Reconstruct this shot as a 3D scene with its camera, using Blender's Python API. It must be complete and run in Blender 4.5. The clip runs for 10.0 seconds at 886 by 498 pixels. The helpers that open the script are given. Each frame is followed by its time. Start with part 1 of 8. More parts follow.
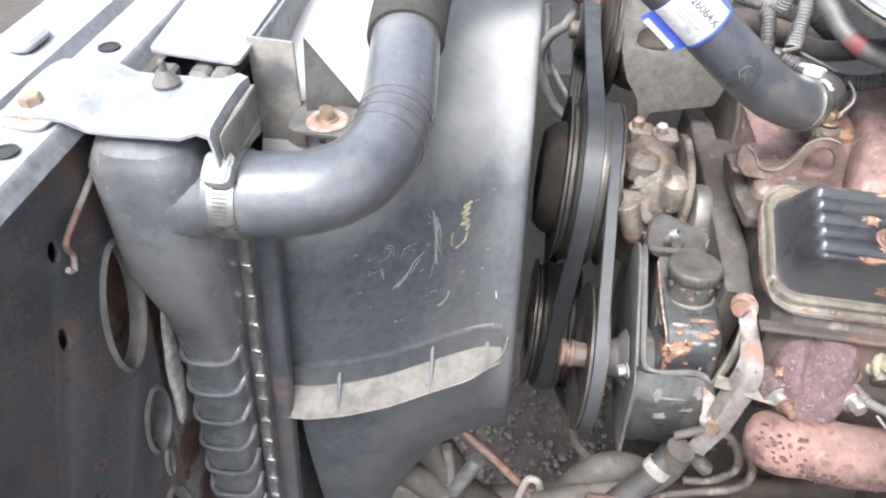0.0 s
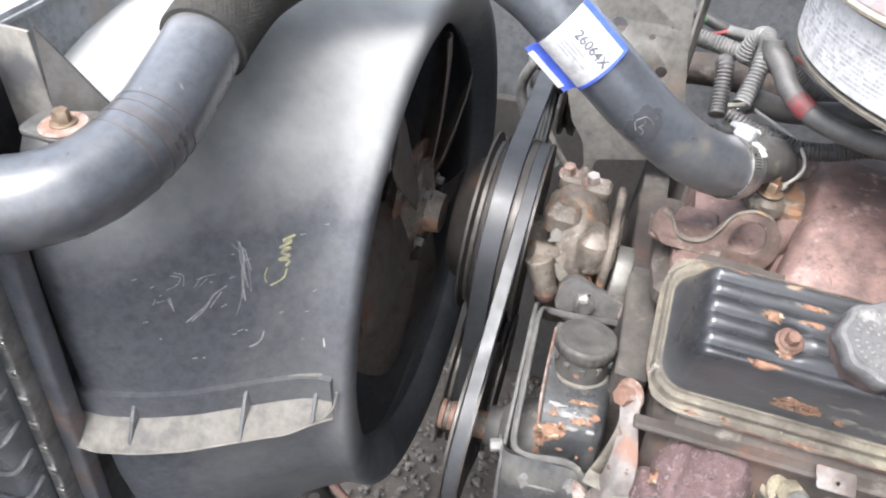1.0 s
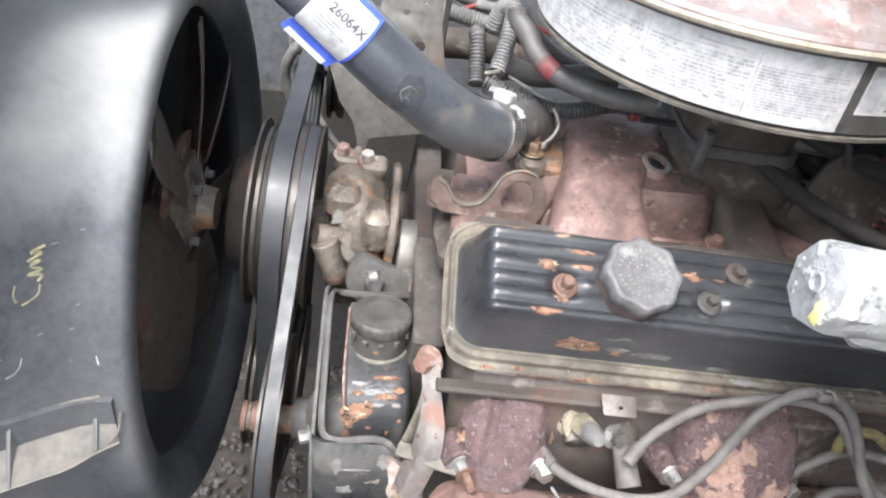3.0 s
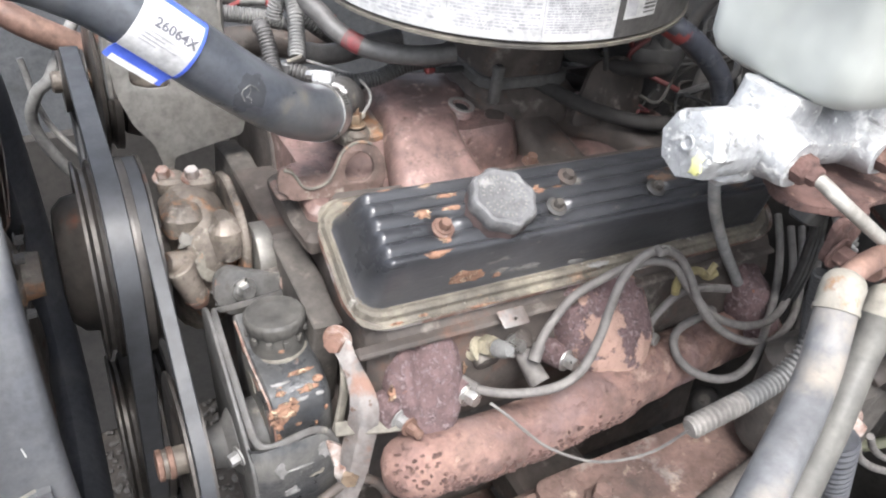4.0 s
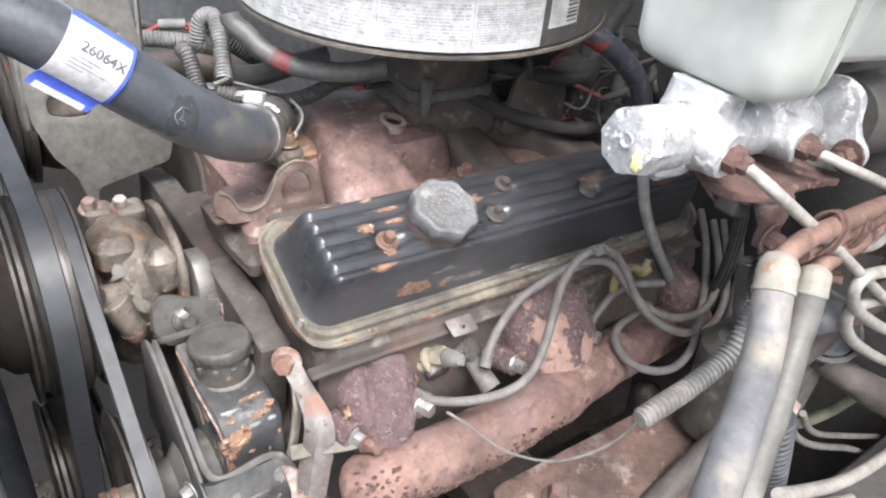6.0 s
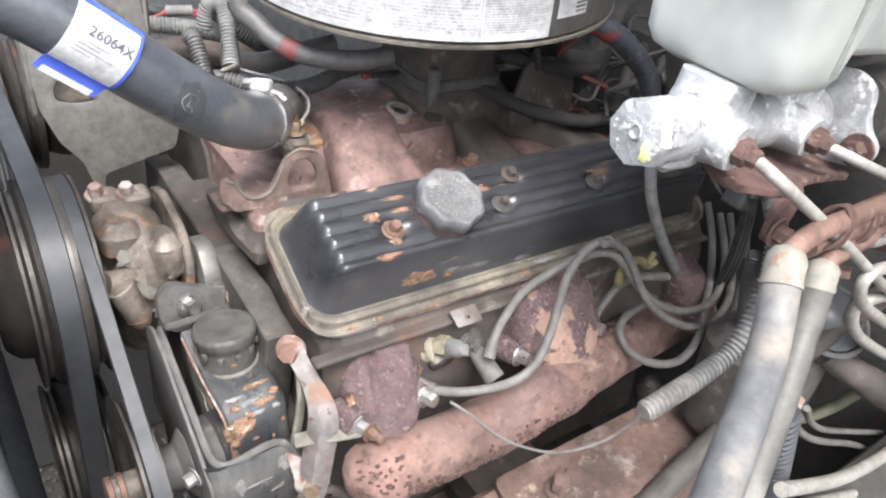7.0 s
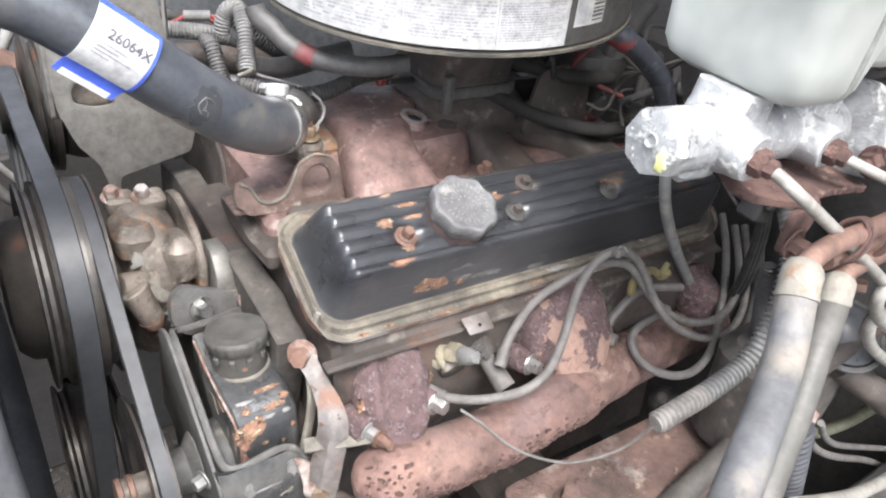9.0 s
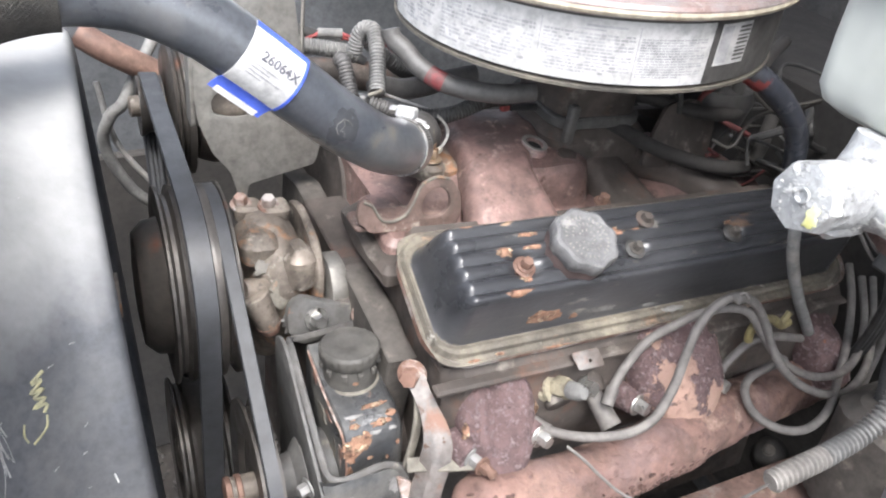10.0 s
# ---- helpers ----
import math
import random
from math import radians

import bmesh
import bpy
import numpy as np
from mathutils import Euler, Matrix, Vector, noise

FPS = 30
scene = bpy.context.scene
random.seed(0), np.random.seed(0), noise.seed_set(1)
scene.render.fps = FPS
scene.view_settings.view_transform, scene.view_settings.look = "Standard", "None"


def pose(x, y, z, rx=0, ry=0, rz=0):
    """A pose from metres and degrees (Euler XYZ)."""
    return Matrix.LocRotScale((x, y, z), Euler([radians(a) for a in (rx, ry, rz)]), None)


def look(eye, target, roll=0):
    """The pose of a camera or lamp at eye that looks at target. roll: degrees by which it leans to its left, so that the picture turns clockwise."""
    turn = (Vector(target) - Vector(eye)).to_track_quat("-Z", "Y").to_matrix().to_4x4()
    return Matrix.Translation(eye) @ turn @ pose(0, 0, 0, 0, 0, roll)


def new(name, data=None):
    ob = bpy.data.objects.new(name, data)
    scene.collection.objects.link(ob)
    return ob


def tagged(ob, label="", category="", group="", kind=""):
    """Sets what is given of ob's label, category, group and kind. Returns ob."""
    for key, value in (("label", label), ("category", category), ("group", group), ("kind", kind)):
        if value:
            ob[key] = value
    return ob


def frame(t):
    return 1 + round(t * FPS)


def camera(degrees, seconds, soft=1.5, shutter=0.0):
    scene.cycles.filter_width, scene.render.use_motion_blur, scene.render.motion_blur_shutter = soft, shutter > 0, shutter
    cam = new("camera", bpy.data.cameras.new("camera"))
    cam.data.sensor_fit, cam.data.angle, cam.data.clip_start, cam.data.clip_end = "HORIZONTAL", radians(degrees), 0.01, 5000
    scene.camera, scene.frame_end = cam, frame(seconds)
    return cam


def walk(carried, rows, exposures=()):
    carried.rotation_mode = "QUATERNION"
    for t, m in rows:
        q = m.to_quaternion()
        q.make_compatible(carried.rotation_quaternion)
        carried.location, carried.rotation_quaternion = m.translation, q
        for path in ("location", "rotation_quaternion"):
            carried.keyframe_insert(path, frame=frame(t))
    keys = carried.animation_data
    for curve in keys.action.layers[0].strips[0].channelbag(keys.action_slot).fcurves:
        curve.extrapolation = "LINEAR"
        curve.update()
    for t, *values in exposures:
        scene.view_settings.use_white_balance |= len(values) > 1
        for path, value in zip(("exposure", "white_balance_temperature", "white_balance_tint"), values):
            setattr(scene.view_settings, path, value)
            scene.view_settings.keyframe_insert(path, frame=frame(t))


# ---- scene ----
cam = camera(61.4, 10.0, 2.1)
METRES, EYE, TILT, LEAN, TURN = 0.5, 1.40, -41.0, 0.0, 7.2
ROWS = [
    (0.0, 0.0, 0.0, 0.0, 0.0, 0.0, -0.0),
    (0.5, 0.1716, 0.0399, 0.0361, 4.28, 0.37, -1.43),
    (1.0, 0.3472, 0.1603, 0.0585, 5.68, 1.21, -7.29),
    (1.5, 0.4356, 0.2206, 0.0642, 3.4, 3.43, -7.86),
    (2.0, 0.4604, 0.2409, 0.0605, 2.12, 3.31, -7.1),
    (2.5, 0.4501, 0.2321, 0.0612, 0.99, 2.94, -7.24),
    (3.0, 0.3555, 0.1784, 0.0382, -10.25, 1.67, 0.52),
    (4.5, 0.1142, 0.1804, 0.0378, -35.84, -3.65, 18.86),
    (5.0, 0.1101, 0.1843, 0.0363, -36.69, -2.17, 21.72),
    (5.5, 0.1075, 0.1904, 0.0359, -36.78, -3.68, 22.6),
    (6.0, 0.1043, 0.1956, 0.0378, -36.39, -3.52, 22.04),
    (7.5, 0.1051, 0.2022, 0.0329, -35.33, -4.01, 21.21),
    (8.0, 0.1043, 0.2027, 0.0338, -35.08, -3.92, 20.6),
    (8.5, 0.1036, 0.2015, 0.0345, -35.16, -3.29, 20.62),
    (9.0, 0.1022, 0.2013, 0.0361, -34.99, -3.09, 20.55),
    (9.5, 0.0887, 0.2057, 0.0552, -31.94, -1.3, 18.8),
    (10.0, 0.0653, 0.2222, 0.0786, -28.04, -0.01, 16.27),
]
EXTRA = [(3.2, look((0.138, 0.089, 1.350), (0.530, 1.585, 0.082), 8.4)),
         (4.3, look((0.048, 0.088, 1.356), (0.961, 1.418, 0.174), 6.7)),
         (6.2, look((0.041, 0.092, 1.350), (1.028, 1.384, 0.186), 5.5)),
         (7.3, look((0.040, 0.093, 1.347), (1.013, 1.382, 0.167), 6.1))]
walk(cam, sorted([(t, pose(0, 0, EYE, TILT, LEAN, TURN) @ pose(METRES * x, METRES * y, METRES * z, 90 + pitch, roll, yaw)) for t, x, y, z, yaw, pitch, roll in ROWS] + EXTRA, key=lambda row: row[0]),
     ((0.0, 2.22, 6330, 10), (1.0, 2.12, 6330, 10), (2.5, 2.07, 6330, 10), (5.0, 2.00, 6380, 10), (10.0, 2.02, 6380, 10)))

# ---- world, sun, exposure ----
world = bpy.data.worlds.new("overcast_sky")
scene.world = world
world.use_nodes = True
wn, wl = world.node_tree.nodes, world.node_tree.links
sky = wn.new("ShaderNodeTexSky")
sky.sky_type, sky.sun_disc = "NISHITA", False
sky.sun_elevation, sky.sun_rotation = radians(62), radians(200)
sky.air_density, sky.dust_density, sky.ozone_density = 1.0, 4.0, 1.0
grey = wn.new("ShaderNodeHueSaturation")
grey.inputs["Saturation"].default_value = 0.42
wl.new(sky.outputs[0], grey.inputs["Color"])
wl.new(grey.outputs[0], wn["Background"].inputs["Color"])
wn["Background"].inputs["Strength"].default_value = 0.15
sun = new("sun", bpy.data.lights.new("sun", "SUN"))
sun.data.energy, sun.data.angle, sun.data.color = 1.2, radians(25), (1.0, 0.985, 0.965)
sun.matrix_world = look((0, 0, 5), (0.35, 0.9, 3.0))

# ---- materials ----


def mat(name, base, alt=None, scale=25.0, rough=0.6, metal=0.0, spots=(), bump=0.15, grain=300.0, coat=0.0, rvar=0.15, stretch=None, grime=0.0, film=None):
    """A weathered surface: two tones of large noise, patches of other colours with their own roughness, fine relief."""
    m = bpy.data.materials.new(name)
    m.use_nodes = True
    n, l = m.node_tree.nodes, m.node_tree.links
    b = n["Principled BSDF"]
    tc = n.new("ShaderNodeTexCoord")
    mp = n.new("ShaderNodeMapping")
    if stretch:
        mp.inputs["Scale"].default_value = stretch
    l.new(tc.outputs["Object"], mp.inputs["Vector"])

    def tex(sc, detail=6.0, rg=0.6, off=0.0):
        t = n.new("ShaderNodeTexNoise")
        t.noise_dimensions = "4D"
        t.inputs["W"].default_value = off
        t.inputs["Scale"].default_value, t.inputs["Detail"].default_value, t.inputs["Roughness"].default_value = sc, detail, rg
        l.new(mp.outputs[0], t.inputs["Vector"])
        return t.outputs["Fac"]

    def ramp(fac, lo, hi, a=(0, 0, 0, 1), c=(1, 1, 1, 1)):
        r = n.new("ShaderNodeValToRGB")
        r.color_ramp.elements[0].position, r.color_ramp.elements[1].position = lo, hi
        r.color_ramp.elements[0].color, r.color_ramp.elements[1].color = a, c
        l.new(fac, r.inputs[0])
        return r.outputs[0]

    def mix(fac, a, c):
        x = n.new("ShaderNodeMix")
        x.data_type = "RGBA"
        l.new(fac, x.inputs["Factor"])
        for sock, v in ((x.inputs["A"], a), (x.inputs["B"], c)):
            if isinstance(v, tuple):
                sock.default_value = (*v, 1)
            else:
                l.new(v, sock)
        return x.outputs["Result"]

    alt = alt or tuple(v * 0.7 for v in base)
    col = mix(ramp(tex(scale, off=sum(base) * 9), 0.35, 0.65), base, alt)
    fine = tex(grain * 0.35, 3.0, off=2.3)
    dark = n.new("ShaderNodeMix")
    dark.data_type, dark.blend_type = "RGBA", "MULTIPLY"
    dark.inputs["Factor"].default_value = 0.7
    l.new(col, dark.inputs["A"])
    l.new(ramp(fine, 0.3, 0.6, (0.5, 0.5, 0.5, 1), (1.05, 1.05, 1.05, 1)), dark.inputs["B"])
    col = dark.outputs["Result"]
    if grime:
        g = grime
        col = mix(ramp(tex(scale * 0.8, 9.0, 0.7, off=11.0), 0.46, 0.68, (0, 0, 0, 1), (g, g, g, 1)), col, (0.035, 0.029, 0.025))
        col = mix(ramp(tex(scale * 5, 6.0, 0.7, off=13.0), 0.54, 0.66, (0, 0, 0, 1), (g * 0.7,) * 3 + (1,)), col, (0.05, 0.04, 0.034))
    rg = ramp(tex(scale * 1.7, off=4.0), 0.3, 0.7, (max(rough - rvar, 0.05),) * 3 + (1,), (min(rough + rvar, 1.0),) * 3 + (1,))
    height = tex(grain, 4.0, off=1.0)
    for k, (c, sc, lo, hi, r2) in enumerate(spots):
        f = ramp(tex(sc, 8.0, 0.65, off=7.0 + 3.1 * k + sum(c) * 5), lo, hi)
        col = mix(f, col, c)
        rg = mix(f, rg, (r2, r2, r2))
        add = n.new("ShaderNodeMath")
        add.operation = "MULTIPLY_ADD"
        add.inputs[1].default_value = 0.5
        l.new(f, add.inputs[0])
        l.new(height, add.inputs[2])
        height = add.outputs[0]
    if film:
        # dust and sky sheen put into the colour: colour, lower and upper height, unevenness from noise
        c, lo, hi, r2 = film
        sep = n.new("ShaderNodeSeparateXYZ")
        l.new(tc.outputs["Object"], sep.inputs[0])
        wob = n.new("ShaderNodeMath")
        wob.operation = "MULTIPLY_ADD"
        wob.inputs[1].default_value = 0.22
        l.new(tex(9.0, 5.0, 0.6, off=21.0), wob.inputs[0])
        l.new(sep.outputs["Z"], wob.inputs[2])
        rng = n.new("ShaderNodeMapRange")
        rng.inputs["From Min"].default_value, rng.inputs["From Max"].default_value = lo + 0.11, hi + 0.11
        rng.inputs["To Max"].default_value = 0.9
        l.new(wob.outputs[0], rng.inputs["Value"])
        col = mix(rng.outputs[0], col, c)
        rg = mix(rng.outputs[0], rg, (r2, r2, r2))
    bp = n.new("ShaderNodeBump")
    bp.inputs["Strength"].default_value, bp.inputs["Distance"].default_value = bump, 0.0012
    l.new(height, bp.inputs["Height"])
    l.new(bp.outputs[0], b.inputs["Normal"])
    l.new(col, b.inputs["Base Color"])
    l.new(rg, b.inputs["Roughness"])
    b.inputs["Metallic"].default_value = metal
    b.inputs["Coat Weight"].default_value = coat
    b.inputs["Coat Roughness"].default_value = 0.3
    return m


DUST = (0.30, 0.27, 0.22)
RUST = (0.33, 0.14, 0.065)
RUSTD = (0.13, 0.06, 0.04)
M_SUPPORT = mat("black_painted_steel", (0.060, 0.066, 0.080), (0.088, 0.092, 0.10), 12, 0.36, spots=(((0.135, 0.085, 0.066), 16, 0.50, 0.66, 0.85), ((0.17, 0.098, 0.07), 70, 0.57, 0.66, 0.9), ((0.15, 0.15, 0.145), 45, 0.62, 0.70, 0.8)), bump=0.6, coat=0.4)
M_RAIL = mat("pale_painted_steel", (0.285, 0.298, 0.318), (0.215, 0.224, 0.236), 14, 0.30, spots=(((0.28, 0.235, 0.19), 22, 0.57, 0.70, 0.8), ((0.18, 0.20, 0.22), 12, 0.57, 0.74, 0.4)), bump=0.15)
# film pales the upper cowl: some dust, mostly sky reflection held as colour
M_SHROUD = mat("dusty_sheened_black_plastic", (0.050, 0.054, 0.064), (0.080, 0.084, 0.093), 7, 0.66, spots=(((0.15, 0.148, 0.146), 4, 0.48, 0.74, 0.42), ((0.26, 0.26, 0.26), 110, 0.70, 0.74, 0.6), ((0.035, 0.037, 0.043), 11, 0.58, 0.72, 0.3)), bump=0.12, grain=500, rvar=0.08, film=((0.42, 0.42, 0.415), 0.45, 0.60, 0.74))
M_SHROUD_IN = mat("matt_black_plastic", (0.018, 0.018, 0.02), (0.03, 0.03, 0.03), 9, 0.7, bump=0.1)
M_LIP = mat("dust_covered_plastic", (0.215, 0.202, 0.182), (0.165, 0.155, 0.14), 18, 0.85, spots=(((0.08, 0.08, 0.082), 20, 0.55, 0.68, 0.6), ((0.30, 0.22, 0.13), 45, 0.64, 0.70, 0.9)), bump=0.3)
M_TANK = mat("black_nylon", (0.072, 0.077, 0.088), (0.108, 0.112, 0.12), 16, 0.26, spots=((DUST, 130, 0.64, 0.68, 0.9), ((0.16, 0.155, 0.15), 9, 0.46, 0.74, 0.45)), bump=0.2, coat=0.7)
M_CRIMP = mat("dull_aluminium", (0.34, 0.34, 0.34), (0.22, 0.22, 0.22), 40, 0.5, 0.8, bump=0.2)
M_HOSE = mat("rubber_hose", (0.056, 0.062, 0.074), (0.080, 0.086, 0.097), 14, 0.34, spots=(((0.16, 0.155, 0.15), 12, 0.52, 0.76, 0.45), ((0.16, 0.145, 0.115), 24, 0.60, 0.72, 0.6), ((0.27, 0.25, 0.22), 90, 0.68, 0.72, 0.9)), bump=0.12, grain=600, coat=0.9)
M_SOCK = mat("woven_sleeve", (0.035, 0.034, 0.032), (0.06, 0.056, 0.05), 60, 0.95, bump=1.0, grain=900)
M_BELT = mat("rubber_belt", (0.030, 0.032, 0.036), (0.045, 0.047, 0.052), 30, 0.45, bump=0.1)
M_BELT_RIB = mat("ribbed_rubber", (0.022, 0.022, 0.024), None, 30, 0.6, bump=0.1)
M_PULLEY = mat("black_pulley_steel", (0.045, 0.042, 0.040), (0.075, 0.066, 0.058), 25, 0.42, 0.5, spots=((RUSTD, 30, 0.60, 0.72, 0.85),), bump=0.15)
M_PUMP = mat("corroded_casting", (0.25, 0.215, 0.18), (0.145, 0.12, 0.10), 30, 0.6, 0.25, spots=(((0.30, 0.165, 0.095), 24, 0.55, 0.63, 0.9), ((0.36, 0.33, 0.29), 50, 0.56, 0.66, 0.9)), bump=0.9, grain=140, grime=0.9)
M_BLOCK = mat("grimy_iron", (0.098, 0.080, 0.070), (0.052, 0.045, 0.041), 18, 0.75, 0.1, spots=(((0.11, 0.066, 0.050), 25, 0.56, 0.68, 0.9), ((0.22, 0.20, 0.175), 34, 0.58, 0.72, 0.95)), bump=0.7, grain=150, grime=0.7)
M_INTAKE = mat("pinkish_oxide_iron", (0.285, 0.185, 0.165), (0.175, 0.112, 0.102), 14, 0.50, 0.1, spots=(((0.115, 0.075, 0.068), 9, 0.50, 0.68, 0.6), ((0.40, 0.30, 0.265), 60, 0.58, 0.68, 0.8), ((0.10, 0.060, 0.048), 90, 0.60, 0.68, 0.9)), bump=1.0, grain=200, grime=1.0, coat=0.3)
M_EXH = mat("rusty_exhaust_iron", (0.245, 0.150, 0.122), (0.165, 0.098, 0.085), 20, 0.85, 0.05, spots=(((0.36, 0.25, 0.205), 26, 0.55, 0.66, 0.95), ((0.16, 0.112, 0.108), 9, 0.50, 0.64, 0.9), ((0.14, 0.088, 0.078), 95, 0.55, 0.66, 0.95)), bump=1.5, grain=210, grime=0.6)
M_PORT = mat("purple_brown_rust", (0.150, 0.098, 0.098), (0.095, 0.060, 0.060), 45, 0.9, 0.05, spots=(((0.255, 0.20, 0.205), 190, 0.52, 0.64, 0.95), ((0.065, 0.042, 0.042), 150, 0.62, 0.68, 0.95), ((0.40, 0.15, 0.07), 46, 0.67, 0.70, 0.95)), bump=1.3, grain=420)
M_COVER = mat("chipped_black_enamel", (0.024, 0.025, 0.029), (0.046, 0.047, 0.051), 12, 0.33, spots=(((0.085, 0.085, 0.09), 6, 0.52, 0.76, 0.36), ((0.27, 0.185, 0.125), 34, 0.67, 0.69, 0.9), ((0.13, 0.085, 0.06), 26, 0.645, 0.68, 0.9), ((0.22, 0.205, 0.18), 60, 0.62, 0.72, 0.9)), bump=0.35, rvar=0.10, coat=0.35, stretch=(0.42, 1.0, 1.0))
M_FLANGE = mat("dirt_caked_flange", (0.205, 0.182, 0.142), (0.10, 0.090, 0.076), 24, 0.8, spots=(((0.255, 0.165, 0.11), 26, 0.58, 0.66, 0.95), ((0.42, 0.40, 0.36), 50, 0.60, 0.68, 0.8)), bump=1.2, grain=170, grime=0.9)
M_CAP = mat("grey_bakelite", (0.148, 0.147, 0.150), (0.108, 0.107, 0.109), 35, 0.62, spots=(((0.24, 0.235, 0.23), 90, 0.56, 0.66, 0.8),), bump=0.5, grain=400)
M_PSCAP = mat("dusty_black_cap", (0.055, 0.052, 0.048), (0.085, 0.08, 0.072), 40, 0.7, bump=0.4)
M_PSRES = mat("flaking_black_steel", (0.040, 0.042, 0.046), (0.07, 0.07, 0.07), 26, 0.34, 0.1, spots=(((0.14, 0.135, 0.125), 14, 0.50, 0.66, 0.6), ((0.30, 0.165, 0.10), 40, 0.665, 0.68, 0.9), ((0.16, 0.09, 0.06), 34, 0.62, 0.66, 0.9), ((0.25, 0.24, 0.225), 60, 0.66, 0.72, 0.8)), bump=0.7)
M_BRACKET = mat("grey_black_bracket", (0.080, 0.079, 0.078), (0.115, 0.110, 0.104), 22, 0.70, 0.0, spots=((DUST, 30, 0.60, 0.72, 0.9), (RUST, 20, 0.64, 0.70, 0.9)), bump=0.4, grime=0.7)
M_RUSTY = mat("rusted_bracket", (0.29, 0.175, 0.135), (0.20, 0.115, 0.088), 26, 0.8, 0.15, spots=(((0.42, 0.385, 0.36), 22, 0.48, 0.60, 0.6), ((0.10, 0.055, 0.04), 30, 0.58, 0.66, 0.9)), bump=0.8, grain=220, grime=0.4)
M_FRAME = mat("scaled_rusty_frame", (0.185, 0.118, 0.098), (0.115, 0.074, 0.062), 20, 0.92, spots=(((0.145, 0.092, 0.078), 150, 0.53, 0.66, 0.95), ((0.33, 0.25, 0.20), 40, 0.56, 0.64, 0.95), ((0.28, 0.255, 0.235), 16, 0.58, 0.70, 0.95)), bump=1.3, grain=170, grime=0.6)
M_ZINC = mat("yellow_zinc", (0.40, 0.315, 0.235), (0.29, 0.21, 0.145), 60, 0.42, 0.7, spots=((RUST, 60, 0.58, 0.68, 0.9), ((0.5, 0.47, 0.42), 70, 0.6, 0.7, 0.5)), bump=0.2)
M_STEEL = mat("bright_steel", (0.58, 0.57, 0.55), (0.42, 0.41, 0.39), 60, 0.35, 0.9, spots=((RUST, 50, 0.66, 0.74, 0.9),), bump=0.2)
M_ALU = mat("white_oxidised_aluminium", (0.46, 0.465, 0.465), (0.32, 0.325, 0.33), 34, 0.48, 0.35, spots=(((0.20, 0.20, 0.20), 60, 0.57, 0.66, 0.6), ((0.74, 0.74, 0.72), 55, 0.56, 0.64, 0.9), ((0.80, 0.80, 0.78), 170, 0.60, 0.66, 0.9)), bump=1.2, grain=240)
M_RESERVOIR = mat("milky_plastic", (0.405, 0.42, 0.395), (0.38, 0.395, 0.37), 9, 0.45, spots=(((0.33, 0.34, 0.30), 14, 0.55, 0.80, 0.5),), bump=0.03, grain=40)
M_LINE = mat("cream_tube", (0.325, 0.312, 0.285), (0.24, 0.224, 0.20), 40, 0.5, spots=(((0.24, 0.14, 0.09), 50, 0.66, 0.72, 0.9),), bump=0.2)
M_COPPER = mat("coppery_tube", (0.265, 0.165, 0.13), (0.17, 0.10, 0.08), 40, 0.6, 0.2, bump=0.4, grime=0.5)
M_GREYTUBE = mat("grey_rubber_tube", (0.25, 0.248, 0.245), (0.18, 0.177, 0.173), 16, 0.55, spots=(((0.38, 0.345, 0.31), 14, 0.55, 0.70, 0.8), ((0.55, 0.55, 0.55), 80, 0.68, 0.71, 0.9)), bump=0.3, grime=0.4)
M_WIRE = mat("grey_silicone_lead", (0.155, 0.145, 0.135), (0.11, 0.10, 0.095), 30, 0.7, bump=0.2)
M_DARKWIRE = mat("dark_cable", (0.03, 0.03, 0.032), (0.055, 0.053, 0.05), 30, 0.55, bump=0.2)
M_CONDUIT = mat("grey_conduit", (0.215, 0.212, 0.205), (0.13, 0.13, 0.127), 40, 0.7, bump=0.2, grime=0.3)
M_CONDUIT_W = mat("pale_conduit", (0.33, 0.31, 0.285), (0.22, 0.205, 0.19), 40, 0.8, bump=0.2, grime=0.3)
M_RED = mat("red_wire", (0.27, 0.045, 0.042), (0.17, 0.035, 0.035), 40, 0.6, bump=0.1, grime=0.3)
M_PLATE = mat("dusty_sheet_steel", (0.235, 0.228, 0.212), (0.165, 0.155, 0.14), 10, 0.5, 0.35, spots=(((0.19, 0.15, 0.12), 14, 0.57, 0.70, 0.8), ((0.27, 0.25, 0.22), 34, 0.60, 0.70, 0.8)), bump=0.25, grime=0.3)
M_PAPER = mat("white_paper", (0.53, 0.528, 0.528), (0.45, 0.445, 0.435), 9, 0.7, bump=0.05)
M_BLUE = mat("blue_print", (0.06, 0.11, 0.52), (0.08, 0.14, 0.58), 40, 0.6, bump=0.05)
M_INK = mat("grey_ink", (0.10, 0.10, 0.125), (0.14, 0.14, 0.16), 40, 0.7, bump=0.0)
M_INKPALE = mat("pale_grey_ink", (0.29, 0.29, 0.30), (0.42, 0.42, 0.43), 90, 0.7, bump=0.0)
M_AIRC = mat("faded_black_can", (0.075, 0.072, 0.07), (0.11, 0.105, 0.10), 18, 0.6, 0.1, spots=((RUSTD, 24, 0.64, 0.74, 0.9),), bump=0.3)
M_LID = mat("pink_rusted_lid", (0.275, 0.195, 0.178), (0.20, 0.135, 0.125), 16, 0.5, 0.1, spots=(((0.40, 0.36, 0.34), 60, 0.56, 0.68, 0.8), ((0.27, 0.275, 0.285), 9, 0.50, 0.68, 0.35)), bump=0.6, grime=0.4)
M_RIMBEIGE = mat("beige_edge", (0.45, 0.41, 0.33), (0.34, 0.29, 0.22), 40, 0.8, spots=((RUST, 50, 0.64, 0.70, 0.9),), bump=0.4)
